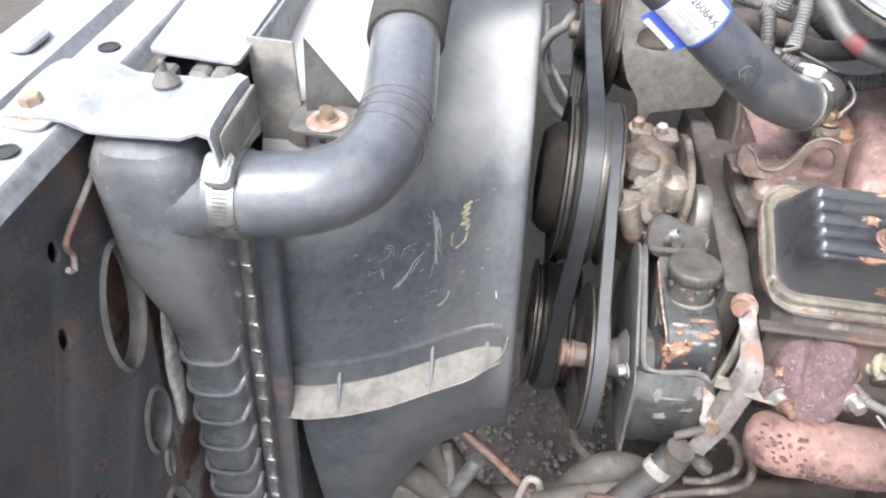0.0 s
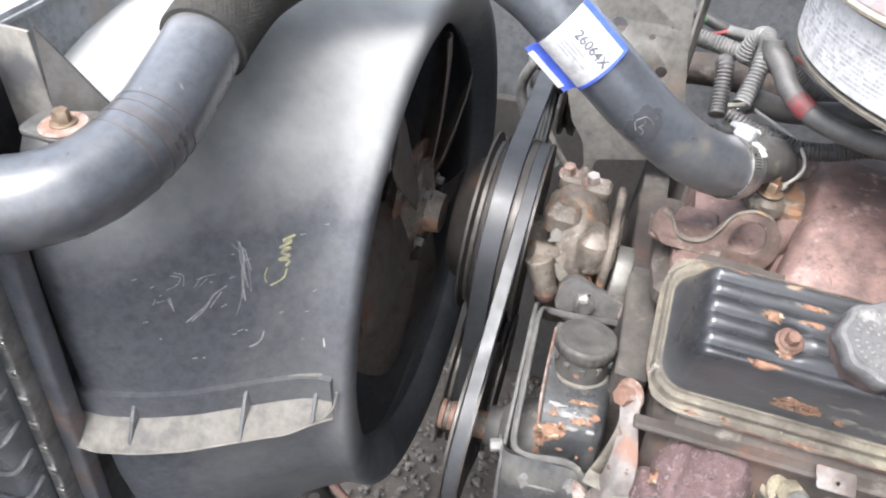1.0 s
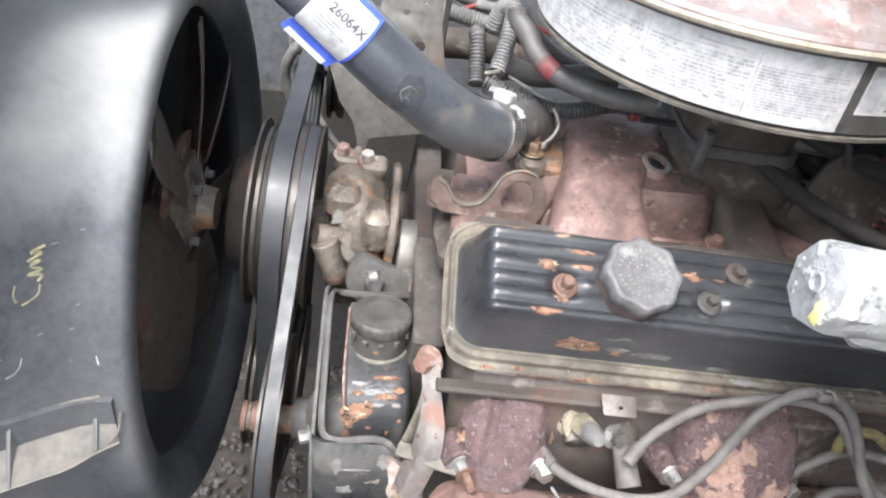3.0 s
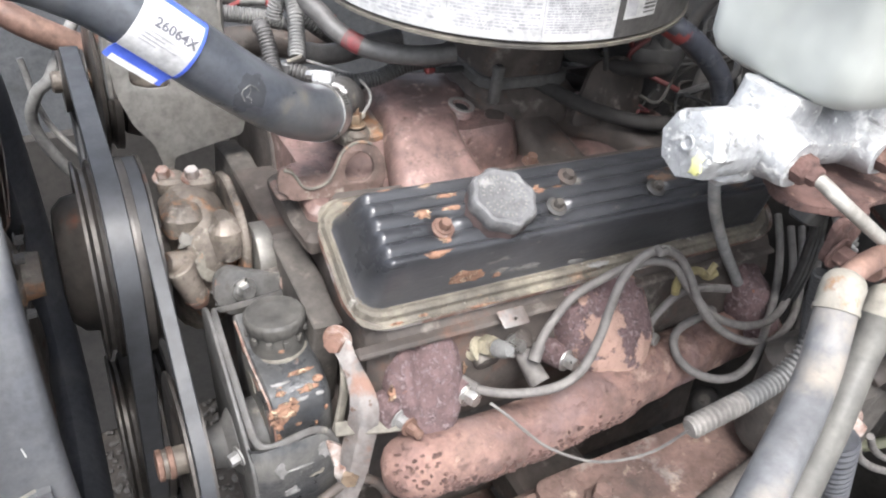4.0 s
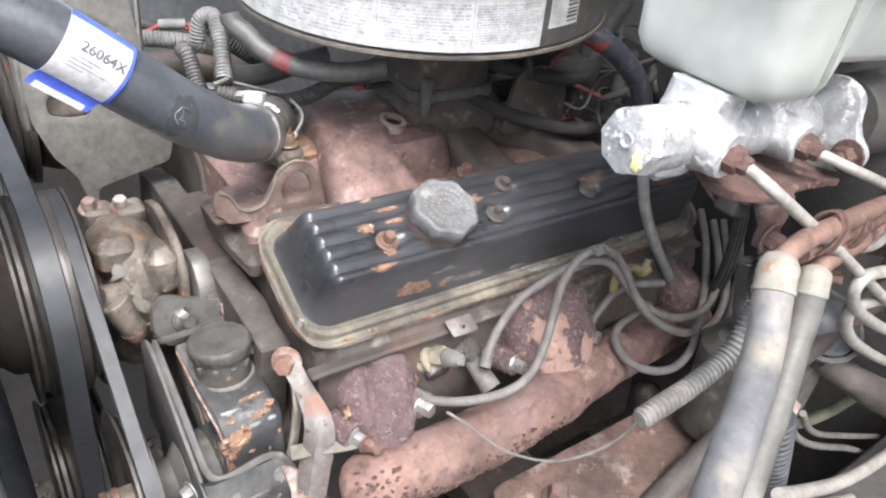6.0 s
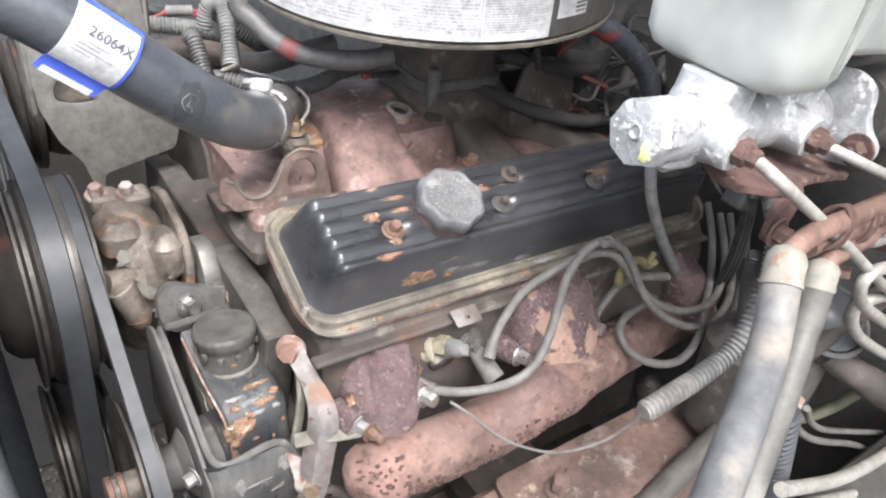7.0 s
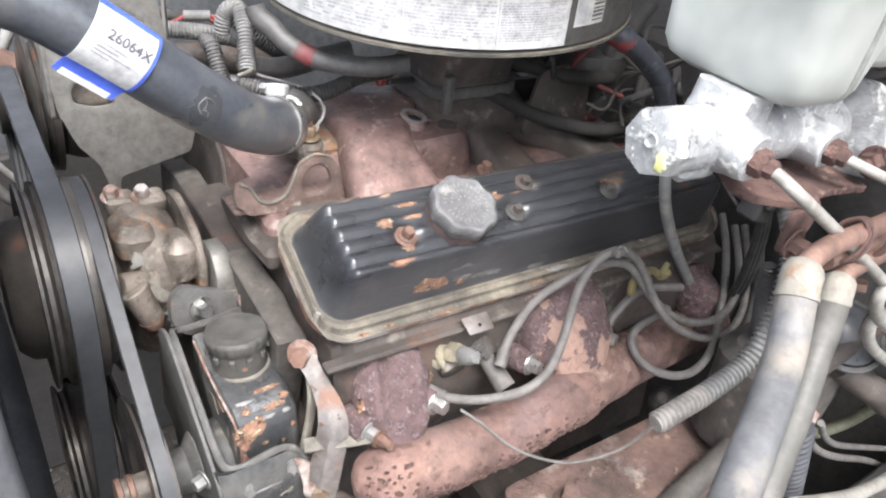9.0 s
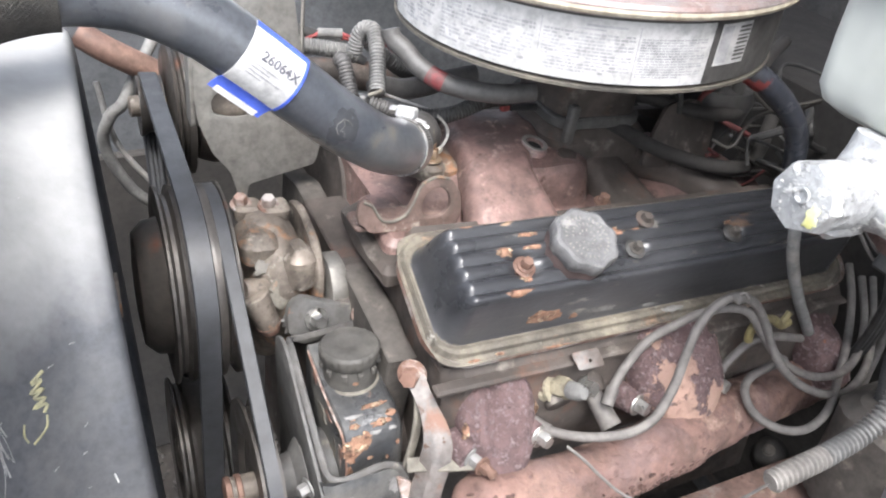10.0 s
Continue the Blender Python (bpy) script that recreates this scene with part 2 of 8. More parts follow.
M_YELLOW = mat("yellow_paint", (0.50, 0.48, 0.14), (0.6, 0.6, 0.4), 60, 0.6, bump=0.1)
M_CHALK = mat("yellow_crayon", (0.36, 0.34, 0.19), (0.20, 0.195, 0.14), 160, 0.9, bump=0.3)
M_SCRATCH = mat("pale_scuff", (0.33, 0.33, 0.33), (0.2, 0.2, 0.2), 160, 0.8, bump=0.2)
M_FENDER = mat("grey_inner_fender", (0.115, 0.12, 0.13), (0.08, 0.084, 0.09), 8, 0.6, spots=(((0.05, 0.05, 0.05), 12, 0.58, 0.72, 0.8), (DUST, 30, 0.66, 0.76, 0.9)), bump=0.2)
M_FIREWALL = mat("dark_firewall", (0.045, 0.043, 0.042), (0.07, 0.065, 0.06), 10, 0.8, spots=((RUSTD, 20, 0.62, 0.72, 0.9),), bump=0.3)
M_CORE = mat("radiator_core", (0.06, 0.06, 0.062), (0.10, 0.10, 0.10), 40, 0.6, 0.4, bump=0.5)
M_GRAVEL = mat("grey_earth", (0.062, 0.053, 0.046), (0.040, 0.035, 0.031), 6, 0.95, spots=(((0.11, 0.10, 0.09), 60, 0.58, 0.66, 0.95),), bump=1.0, grain=120)
M_STONE = mat("gravel_stone", (0.105, 0.097, 0.088), (0.055, 0.05, 0.046), 30, 0.9, bump=0.4)
M_PLUG = mat("grey_rubber_plug", (0.12, 0.115, 0.11), None, 40, 0.6, bump=0.2)
M_BLADE = mat("dull_brown_fan_steel", (0.125, 0.108, 0.094), (0.08, 0.07, 0.062), 14, 0.55, 0.3, spots=((RUSTD, 22, 0.54, 0.66, 0.9),), bump=0.2)
M_CAPSKIRT = mat("dark_maroon_plastic", (0.115, 0.080, 0.075), (0.075, 0.052, 0.050), 40, 0.6, bump=0.4, grime=0.4)
M_CAPINK = mat("worn_cap_lettering", (0.235, 0.23, 0.20), (0.19, 0.186, 0.17), 90, 0.7, bump=0.1)
M_BOLT = mat("rust_brown_steel", (0.205, 0.125, 0.095), (0.13, 0.075, 0.058), 60, 0.75, 0.3, spots=(((0.34, 0.30, 0.27), 70, 0.60, 0.70, 0.6),), bump=0.6)
M_FLAKE = mat("orange_rust_scale", (0.29, 0.170, 0.112), (0.22, 0.115, 0.075), 130, 0.95, spots=(((0.48, 0.36, 0.25), 120, 0.53, 0.60, 0.95), ((0.10, 0.06, 0.045), 160, 0.56, 0.62, 0.95)), bump=1.8, grain=300)
M_DIRT = mat("dried_oily_dirt", (0.20, 0.185, 0.155), (0.13, 0.118, 0.10), 60, 0.85, spots=(((0.24, 0.15, 0.10), 50, 0.58, 0.66, 0.9),), bump=0.9, grain=220, grime=0.4)
M_EYE = mat("dusty_brown_steel", (0.200, 0.136, 0.116), (0.13, 0.088, 0.075), 26, 0.75, 0.1, spots=(((0.33, 0.17, 0.10), 50, 0.62, 0.68, 0.9), ((0.34, 0.30, 0.26), 60, 0.58, 0.68, 0.8)), bump=0.8, grain=220, grime=0.7)
M_ROLL = mat("highlit_rolled_edge", (0.155, 0.15, 0.135), (0.075, 0.075, 0.075), 18, 0.6, spots=((RUSTD, 40, 0.58, 0.66, 0.9),), bump=0.5)
M_PORTPINK = mat("purple_rust_scaled_pink", (0.150, 0.098, 0.098), (0.095, 0.060, 0.060), 45, 0.9, 0.05, spots=(((0.255, 0.20, 0.205), 190, 0.52, 0.64, 0.95), ((0.065, 0.042, 0.042), 150, 0.62, 0.68, 0.95), ((0.36, 0.235, 0.19), 26, 0.495, 0.52, 0.95)), bump=1.3, grain=420)
M_BRASS = mat("dirty_pale_brass", (0.36, 0.325, 0.24), (0.25, 0.22, 0.165), 60, 0.6, 0.2, bump=0.5, grime=0.5)
M_GLOSSCAP = mat("dusty_black_rubber_cap", (0.045, 0.048, 0.056), (0.07, 0.072, 0.078), 30, 0.4, bump=0.1)
M_COLLAR = mat("beige_crimped_collar", (0.275, 0.258, 0.22), (0.21, 0.19, 0.16), 40, 0.7, spots=(((0.22, 0.13, 0.075), 50, 0.62, 0.70, 0.9), ((0.27, 0.26, 0.245), 80, 0.58, 0.68, 0.8)), bump=0.5)
M_RIBGREY = mat("grubby_shaded_milky_plastic", (0.27, 0.28, 0.255), (0.21, 0.215, 0.195), 30, 0.6, bump=0.1)
M_LOWHOSE = mat("muddy_rubber", (0.085, 0.075, 0.066), (0.055, 0.049, 0.044), 30, 0.8, spots=(((0.15, 0.13, 0.11), 40, 0.58, 0.68, 0.9),), bump=0.5)
M_OLDCABLE = mat("grey_dusty_cable", (0.070, 0.069, 0.070), (0.105, 0.101, 0.098), 24, 0.55, bump=0.3, grime=0.3)
M_GREYOLIVE = mat("olive_grey_rubber", (0.125, 0.120, 0.108), (0.085, 0.082, 0.074), 18, 0.55, spots=(((0.20, 0.19, 0.17), 14, 0.52, 0.70, 0.7),), bump=0.2, grime=0.3)
M_BARE = mat("scuffed_grey_metal", (0.27, 0.265, 0.26), (0.15, 0.145, 0.14), 70, 0.6, 0.3, bump=0.6)
M_TAR = mat("dull_black", (0.030, 0.028, 0.027), (0.045, 0.041, 0.038), 12, 0.95, bump=0.3)
M_STAY = mat("worn_grey_stay", (0.215, 0.205, 0.20), (0.15, 0.125, 0.112), 40, 0.55, 0.3, spots=(((0.225, 0.14, 0.11), 34, 0.54, 0.66, 0.9), ((0.12, 0.075, 0.055), 60, 0.60, 0.66, 0.9)), bump=0.6)
M_BIGTUBE = mat("dusty_grey_rubber", (0.155, 0.157, 0.164), (0.115, 0.116, 0.120), 14, 0.5, spots=(((0.25, 0.22, 0.185), 22, 0.50, 0.70, 0.8), ((0.40, 0.40, 0.40), 150, 0.70, 0.72, 0.9), ((0.085, 0.08, 0.075), 30, 0.60, 0.72, 0.7)), bump=0.4)
M_OLDRIM = mat("dirty_beige_edge", (0.20, 0.18, 0.145), (0.07, 0.064, 0.057), 14, 0.8, spots=(((0.07, 0.065, 0.06), 20, 0.50, 0.62, 0.8),), bump=0.4)
M_DARKRUST = mat("maroon_scaled_rust", (0.115, 0.064, 0.054), (0.07, 0.040, 0.035), 40, 0.9, spots=(((0.24, 0.15, 0.12), 70, 0.56, 0.66, 0.9), ((0.05, 0.03, 0.027), 50, 0.56, 0.64, 0.9)), bump=1.4, grain=230)
M_STRIP = mat("speckled_foil_sticker", (0.55, 0.54, 0.50), (0.28, 0.27, 0.25), 160, 0.6, bump=0.5)

# ---- mesh helpers ----
PIVOT = Vector((0.3, 0.7, 0.95))
ENGINE = Matrix.Translation(PIVOT) @ Matrix.Rotation(radians(3.7), 4, "Y") @ Matrix.Translation(-PIVOT)
BASES = {}


def thing(name, base, label, category, engine=False, group="", kind=""):
    """A top-level thing: an empty at its base; its parts are given in plan metres."""
    ob = new(name)
    ob.empty_display_size = 0.02
    ob.matrix_world = (ENGINE if engine else Matrix()) @ Matrix.Translation(base)
    BASES[ob.name] = Vector(base)
    return tagged(ob, label, category, group, kind)


def part(name, bm, material, parent, label=""):
    """Links a bmesh as one mesh object under a thing or a part."""
    me = bpy.data.meshes.new(name)
    base = BASES[parent.name]
    bmesh.ops.translate(bm, verts=bm.verts, vec=-base)
    bmesh.ops.recalc_face_normals(bm, faces=bm.faces)
    for f in bm.faces:
        f.smooth = True
    bm.to_mesh(me)
    bm.free()
    me.set_sharp_from_angle(angle=radians(38))
    me.materials.append(material)
    ob = new(name, me)
    ob.parent = parent
    BASES[ob.name] = base
    if label:
        ob["label"] = label
    return ob


def plain(name, bm, material, base, label, category, engine=False, group="", kind=""):
    """A thing of one mesh."""
    me = bpy.data.meshes.new(name)
    bmesh.ops.translate(bm, verts=bm.verts, vec=-Vector(base))
    bmesh.ops.recalc_face_normals(bm, faces=bm.faces)
    for f in bm.faces:
        f.smooth = True
    bm.to_mesh(me)
    bm.free()
    me.set_sharp_from_angle(angle=radians(38))
    me.materials.append(material)
    ob = new(name, me)
    ob.matrix_world = (ENGINE if engine else Matrix()) @ Matrix.Translation(base)
    BASES[ob.name] = Vector(base)
    return tagged(ob, label, category, group, kind)


def axes(axis, up=(0, 0, 1)):
    """A frame whose z runs along axis."""
    z = Vector(axis).normalized()
    u = Vector(up)
    if abs(z.dot(u)) > 0.95:
        u = Vector((1, 0, 0))
    x = u.cross(z).normalized()
    return x, z.cross(x), z


def strip(bm, rings, closed=True, cap0=True, cap1=True):
    """Joins rings of places into a skin."""
    vs = [[bm.verts.new(p) for p in r] for r in rings]
    k = len(vs[0])
    for a, b in zip(vs, vs[1:]):
        for i in range(k if closed else k - 1):
            bm.faces.new((a[i], a[(i + 1) % k], b[(i + 1) % k], b[i]))
    if closed and cap0:
        bm.faces.new(vs[0][::-1])
    if closed and cap1:
        bm.faces.new(vs[-1])
    return bm


def lathe(origin, axis, profile, seg=32, bm=None, wob=None, cap0=True, cap1=True):
    """Turns (s, r) pairs about an axis. wob(a): a factor on the radius."""
    bm = bm or bmesh.new()
    x, y, z = axes(axis)
    o = Vector(origin)
    rings = []
    for s, r in profile:
        rings.append([o + z * s + (x * math.cos(a) + y * math.sin(a)) * r * (wob(a) if wob else 1) for a in (2 * math.pi * i / seg for i in range(seg))])
    return strip(bm, rings, cap0=cap0, cap1=cap1)


def rod(p0, p1, r0, r1=None, seg=20, bev=0.001, bm=None):
    """A round bar with eased ends."""
    p0, p1 = Vector(p0), Vector(p1)
    r1 = r0 if r1 is None else r1
    d = (p1 - p0).length
    bev = min(bev, r0 * 0.5, r1 * 0.5, d * 0.3)
    return lathe(p0, p1 - p0, [(0, r0 - bev), (bev, r0), (d - bev, r1), (d, r1 - bev)], seg, bm)


def rrect(w, h, r, k=6):
    """A rounded rectangle round the origin."""
    pts = []
    r = min(r, w / 2 - 1e-5, h / 2 - 1e-5)
    for cx, cy, a0 in ((w / 2 - r, h / 2 - r, 0), (-w / 2 + r, h / 2 - r, 90), (-w / 2 + r, -h / 2 + r, 180), (w / 2 - r, -h / 2 + r, 270)):
        for i in range(k + 1):
            a = radians(a0 + 90 * i / k)
            pts.append((cx + r * math.cos(a), cy + r * math.sin(a)))
    return pts


def slab(centre, size, r=0.004, bev=0.0015, rot=None, bm=None, k=4):
    """A block with rounded upright corners and eased rims, centred, with its own turn."""
    bm = bm or bmesh.new()
    w, d, h = size
    rot = (rot or Matrix()).to_3x3()
    c = Vector(centre)
    bev = min(bev, h * 0.4, w * 0.3, d * 0.3)
    rings = []
    for z, ins in ((-h / 2, bev), (-h / 2 + bev, 0), (h / 2 - bev, 0), (h / 2, bev)):
        rings.append([c + rot @ Vector((x, y, z)) for x, y in rrect(w - 2 * ins, d - 2 * ins, max(r - ins, 0.0004), k)])
    return strip(bm, rings)


def sheet(outline, thick, place, holes=(), bev=0.0006):
    """A plate cut from an outline (x, y), with holes, set by a matrix."""
    cu = bpy.data.curves.new("cut", "CURVE")
    cu.dimensions, cu.fill_mode = "2D", "BOTH"
    cu.extrude, cu.bevel_depth, cu.bevel_resolution = max(thick / 2 - bev, 0.0001), bev, 1
    for loop in (outline, *holes):
        sp = cu.splines.new("POLY")
        sp.points.add(len(loop) - 1)
        for q, (a, b) in zip(sp.points, loop):
            q.co = (a, b, 0, 1)
        sp.use_cyclic_u = True
    ob = bpy.data.objects.new("cut", cu)
    me = bpy.data.meshes.new_from_object(ob)
    bm = bmesh.new()
    bm.from_mesh(me)
    bmesh.ops.remove_doubles(bm, verts=bm.verts, dist=0.00002)
    bmesh.ops.transform(bm, matrix=place, verts=bm.verts)
    bpy.data.objects.remove(ob)
    bpy.data.curves.remove(cu)
    bpy.data.meshes.remove(me)
    return bm


def board(origin, u, v):
    """The matrix of a plane with axes u and v at origin."""
    u, v = Vector(u).normalized(), Vector(v)
    w = u.cross(v).normalized()
    v = w.cross(u)
    m = Matrix((u, v, w)).transposed().to_4x4()
    m.translation = origin
    return m


def leaning(y, z, k):
    """A plane along x that stands at (y, z) and leans by k in y for each metre up; its second coordinate is the height."""
    n = math.sqrt(1 + k * k)
    return board((0, y - z * k / n, z - z / n), (1, 0, 0), (0, k, 1))


def disc(x, y, r, k=20, ry=None):
    return [(x + r * math.cos(2 * math.pi * i / k), y + (ry or r) * math.sin(2 * math.pi * i / k)) for i in range(k)]


def rounded(pts, r, k=4):
    """An outline with its corners rounded."""
    out = []
    n = len(pts)
    for i in range(n):
        p, a, b = Vector(pts[i]), Vector(pts[i - 1]), Vector(pts[(i + 1) % n])
        ra = min(r, (a - p).length * 0.45, (b - p).length * 0.45)
        s, e = p + (a - p).normalized() * ra, p + (b - p).normalized() * ra
        for j in range(k + 1):
            t = j / k
            out.append(tuple(s * (1 - t) ** 2 + p * 2 * t * (1 - t) + e * t ** 2))
    return out


class Path:
    """A smooth line through places, with frames that don't twist."""

    def __init__(self, pts, per=10):
        p = [Vector(q) for q in pts]
        p = [p[0] * 2 - p[1]] + p + [p[-1] * 2 - p[-2]]
        line = []
        for i in range(1, len(p) - 2):
            for j in range(per):
                t = j / per
                line.append(0.5 * (2 * p[i] + (p[i + 1] - p[i - 1]) * t + (2 * p[i - 1] - 5 * p[i] + 4 * p[i + 1] - p[i + 2]) * t * t + (3 * p[i] - p[i - 1] - 3 * p[i + 1] + p[i + 2]) * t ** 3))
        line.append(p[-2])
        self.line = line
        self.s = [0.0]
        for a, b in zip(line, line[1:]):
            self.s.append(self.s[-1] + (b - a).length)
        self.length = self.s[-1]
        tang = [(line[min(i + 1, len(line) - 1)] - line[max(i - 1, 0)]).normalized() for i in range(len(line))]
        x = axes(tang[0])[0]
        self.frames = []
        for t in tang:
            x = (x - t * x.dot(t)).normalized()
            self.frames.append((x, t.cross(x), t))

    def at(self, s):
        s = min(max(s, 0.0), self.length - 1e-9)
        lo = 0
        while lo < len(self.s) - 2 and self.s[lo + 1] < s:
            lo += 1
        f = (s - self.s[lo]) / max(self.s[lo + 1] - self.s[lo], 1e-9)
        a, b = self.frames[lo], self.frames[lo + 1]
        return self.line[lo].lerp(self.line[lo + 1], f), a[0].lerp(b[0], f), a[1].lerp(b[1], f), a[2].lerp(b[2], f)

    def near(self, q):
        q = Vector(q)
        return self.s[min(range(len(self.line)), key=lambda i: (self.line[i] - q).length)]


def tube(path, r, seg=14, s0=0.0, s1=None, step=None, bm=None, ripple=None, taper=None, hollow=0.0):
    """A pipe along a path. ripple: (pitch, depth) of corrugations. taper(f): a factor on the radius."""
    bm = bm or bmesh.new()
    if not isinstance(path, Path):
        path = Path(path)
    s1 = path.length if s1 is None else s1
    step = step or (ripple[0] / 4 if ripple else max(r * 0.6, 0.003))
    n = max(int((s1 - s0) / step), 4)
    rings = []
    for i in range(n + 1):
        s = s0 + (s1 - s0) * i / n
        o, x, y, t = path.at(s)
        rr = r
        if ripple:
            rr += ripple[1] * (1 if (i // 2) % 2 else -1)
        if taper:
            rr *= taper(i / n)
        rings.append([o + (x * math.cos(a) + y * math.sin(a)) * rr for a in (2 * math.pi * j / seg for j in range(seg))])
    if hollow:
        o, x, y, t = path.at(s1)
        for back, k in ((0, hollow), (0.012, hollow)):
            rings.append([o - t * back + (x * math.cos(a) + y * math.sin(a)) * r * k for a in (2 * math.pi * j / seg for j in range(seg))])
    return strip(bm, rings)


def wrap(path, r, s0, s1, a0, a1, thick=0.0006, ns=16, na=16, bm=None):
    """A curved piece of sheet lying on a pipe."""
    bm = bm or bmesh.new()
    grids = []
    for rr in (r, r + thick):
        g = []
        for i in range(ns + 1):
            o, x, y, t = path.at(s0 + (s1 - s0) * i / ns)
            g.append([bm.verts.new(o + (x * math.cos(a) + y * math.sin(a)) * rr) for a in (a0 + (a1 - a0) * j / na for j in range(na + 1))])
        grids.append(g)
    lo, hi = grids
    for i in range(ns):
        for j in range(na):
            bm.faces.new((lo[i][j], lo[i][j + 1], lo[i + 1][j + 1], lo[i + 1][j]))
            bm.faces.new((hi[i][j], hi[i + 1][j], hi[i + 1][j + 1], hi[i][j + 1]))
    for i in range(ns):
        bm.faces.new((lo[i][0], lo[i + 1][0], hi[i + 1][0], hi[i][0]))
        bm.faces.new((lo[i][na], hi[i][na], hi[i + 1][na], lo[i + 1][na]))
    for j in range(na):
        bm.faces.new((lo[0][j], hi[0][j], hi[0][j + 1], lo[0][j + 1]))
        bm.faces.new((lo[ns][j], lo[ns][j + 1], hi[ns][j + 1], hi[ns][j]))
    return bm


def roughen(bm, amp, scale, seed=0.0):
    """Uneven casting skin."""
    bm.normal_update()
    for v in bm.verts:
        v.co += v.normal * amp * noise.noise(v.co * scale + Vector((seed, seed, seed)))
    return bm


def finer(bm, cuts=1):
    bmesh.ops.subdivide_edges(bm, edges=bm.edges, cuts=cuts, use_grid_fill=True)
    return bm


def blot(place, a, b, seed, thick=0.0005):
    """An uneven flake: place(u, v, h) gives its places; a and b are its half sizes."""
    k = 22
    rings = []
    for f, h in ((1.0, -0.0008), (0.98, thick * 0.5), (0.8, thick), (0.5, thick * 1.1), (0.2, thick), (0.02, thick)):
        ring = []
        for i in range(k):
            t = 2 * math.pi * i / k
            q = 1 + 0.55 * noise.noise(Vector((2.3 * math.cos(t), 2.3 * math.sin(t), seed * 3.7))) + 0.3 * noise.noise(Vector((6 * math.cos(t), 6 * math.sin(t), seed * 1.9)))
            ring.append(place(a * f * q * math.cos(t), b * f * q * math.sin(t), h))
        rings.append(ring)
    return strip(bmesh.new(), rings)


def flat_blot(o, u, v, a, b, seed, thick=0.0006):
    """A flake on a flat face that holds the directions u and v."""
    o, u = Vector(o), Vector(u).normalized()
    n = u.cross(Vector(v)).normalized()
    w = n.cross(u)
    return blot(lambda x, y, h: o + u * x + w * y + n * h, a, b, seed, thick)


def bolt(name, at, axis, size, material, parent, label="", washer=True, stud=0.0):
    """A hexagon head on a washer; with stud, a nut with thread standing out."""
    bm = bmesh.new()
    if washer:
        lathe(at, axis, [(0, size * 0.85), (size * 0.05, size * 0.95), (size * 0.18, size * 0.9)], 20, bm)
    x, y, z = axes(axis)
    o = Vector(at) + z * size * 0.18
    rings = []
    for s, k in ((0, 1), (size * 0.72, 1), (size * 0.85, 0.86)):
        rings.append([o + z * s + (x * math.cos(math.pi / 3 * i + 0.3) + y * math.sin(math.pi / 3 * i + 0.3)) * size * 0.6 * k for i in range(6)])
    strip(bm, rings)
    if stud:
        lathe(o, axis, [(size * 0.8, size * 0.32), (size * 0.8 + stud, size * 0.3)], 12, bm)
    return part(name, bm, material, parent, label)


def smooth(a, b, t):
    t = min(max((t - a) / (b - a), 0), 1)
    return t * t * (3 - 2 * t)


def loft(sections, bm=None, cap0=True, cap1=True):
    return strip(bm or bmesh.new(), [[Vector(p) for p in s] for s in sections], cap0=cap0, cap1=cap1)


def prism(outline, x0, x1, bm=None, bev=0.002):
    """An outline in (y, z) drawn out along x."""
    cy = sum(p[0] for p in outline) / len(outline)
    cz = sum(p[1] for p in outline) / len(outline)
    rings = []
    for x, ins in ((x0, bev), (x0 + bev, 0), (x1 - bev, 0), (x1, bev)):
        ring = []
        for y, z in outline:
            d = Vector((y - cy, z - cz))
            d = d * max(1 - ins / max(d.length, 1e-6), 0)
            ring.append(Vector((x, cy + d.x, cz + d.y)))
        rings.append(ring)
    return strip(bm or bmesh.new(), rings)


# ---- setting: ground, inner fender, firewall, core support ----
def ground():
    bm = bmesh.new()
    n, half = 60, 1.6
    cx, cy = 0.2, 0.9
    g = [[bm.verts.new((cx - half + 2 * half * i / n, cy - half + 2 * half * j / n, 0.012 * noise.noise(Vector((i * 0.35, j * 0.35, 0))) if 0 < i < n and 0 < j < n else 0.0)) for j in range(n + 1)] for i in range(n + 1)]
    for i in range(n):
        for j in range(n):
            bm.faces.new((g[i][j], g[i + 1][j], g[i + 1][j + 1], g[i][j + 1]))
    far = 600.0
    edge = [g[0][0], g[n][0], g[n][n], g[0][n]]
    rim = [bm.verts.new(p) for p in ((-far, -far, 0), (far, -far, 0), (far, far, 0), (-far, far, 0))]
    sides = ([g[i][0] for i in range(n + 1)], [g[n][j] for j in range(n + 1)], [g[n - i][n] for i in range(n + 1)], [g[0][n - j] for j in range(n + 1)])
    for k, side in enumerate(sides):
        bm.faces.new([rim[k], rim[(k + 1) % 4]] + side[::-1])
    return bm


plain("ground", ground(), M_GRAVEL, (0, 0, 0), "bare grey earth strewn with gravel", "ground", kind="structure")


def gravel():
    bm = bmesh.new()
    rnd = random.Random(4)
    for _ in range(4200):
        x, y = rnd.uniform(-0.5, 0.45), rnd.uniform(0.75, 2.0)
        r = rnd.uniform(0.002, 0.008) * (1.6 if rnd.random() < 0.06 else 1)
        c = Vector((x, y, 0.004 + r * 0.2))
        ring = []
        for k, (h, q) in enumerate(((-0.5, 0.7), (0.1, 1.0), (0.6, 0.6))):
            ring.append([c + Vector((math.cos(a) * r * q * rnd.uniform(0.75, 1.2), math.sin(a) * r * q * rnd.uniform(0.75, 1.2), h * r)) for a in (2 * math.pi * i / 6 for i in range(6))])
        strip(bm, ring, cap0=False)
    return bm


plain("gravel", gravel(), M_STONE, (0, 1.3, 0), "loose grey gravel stones on the bare earth", "gravel", kind="stuff")


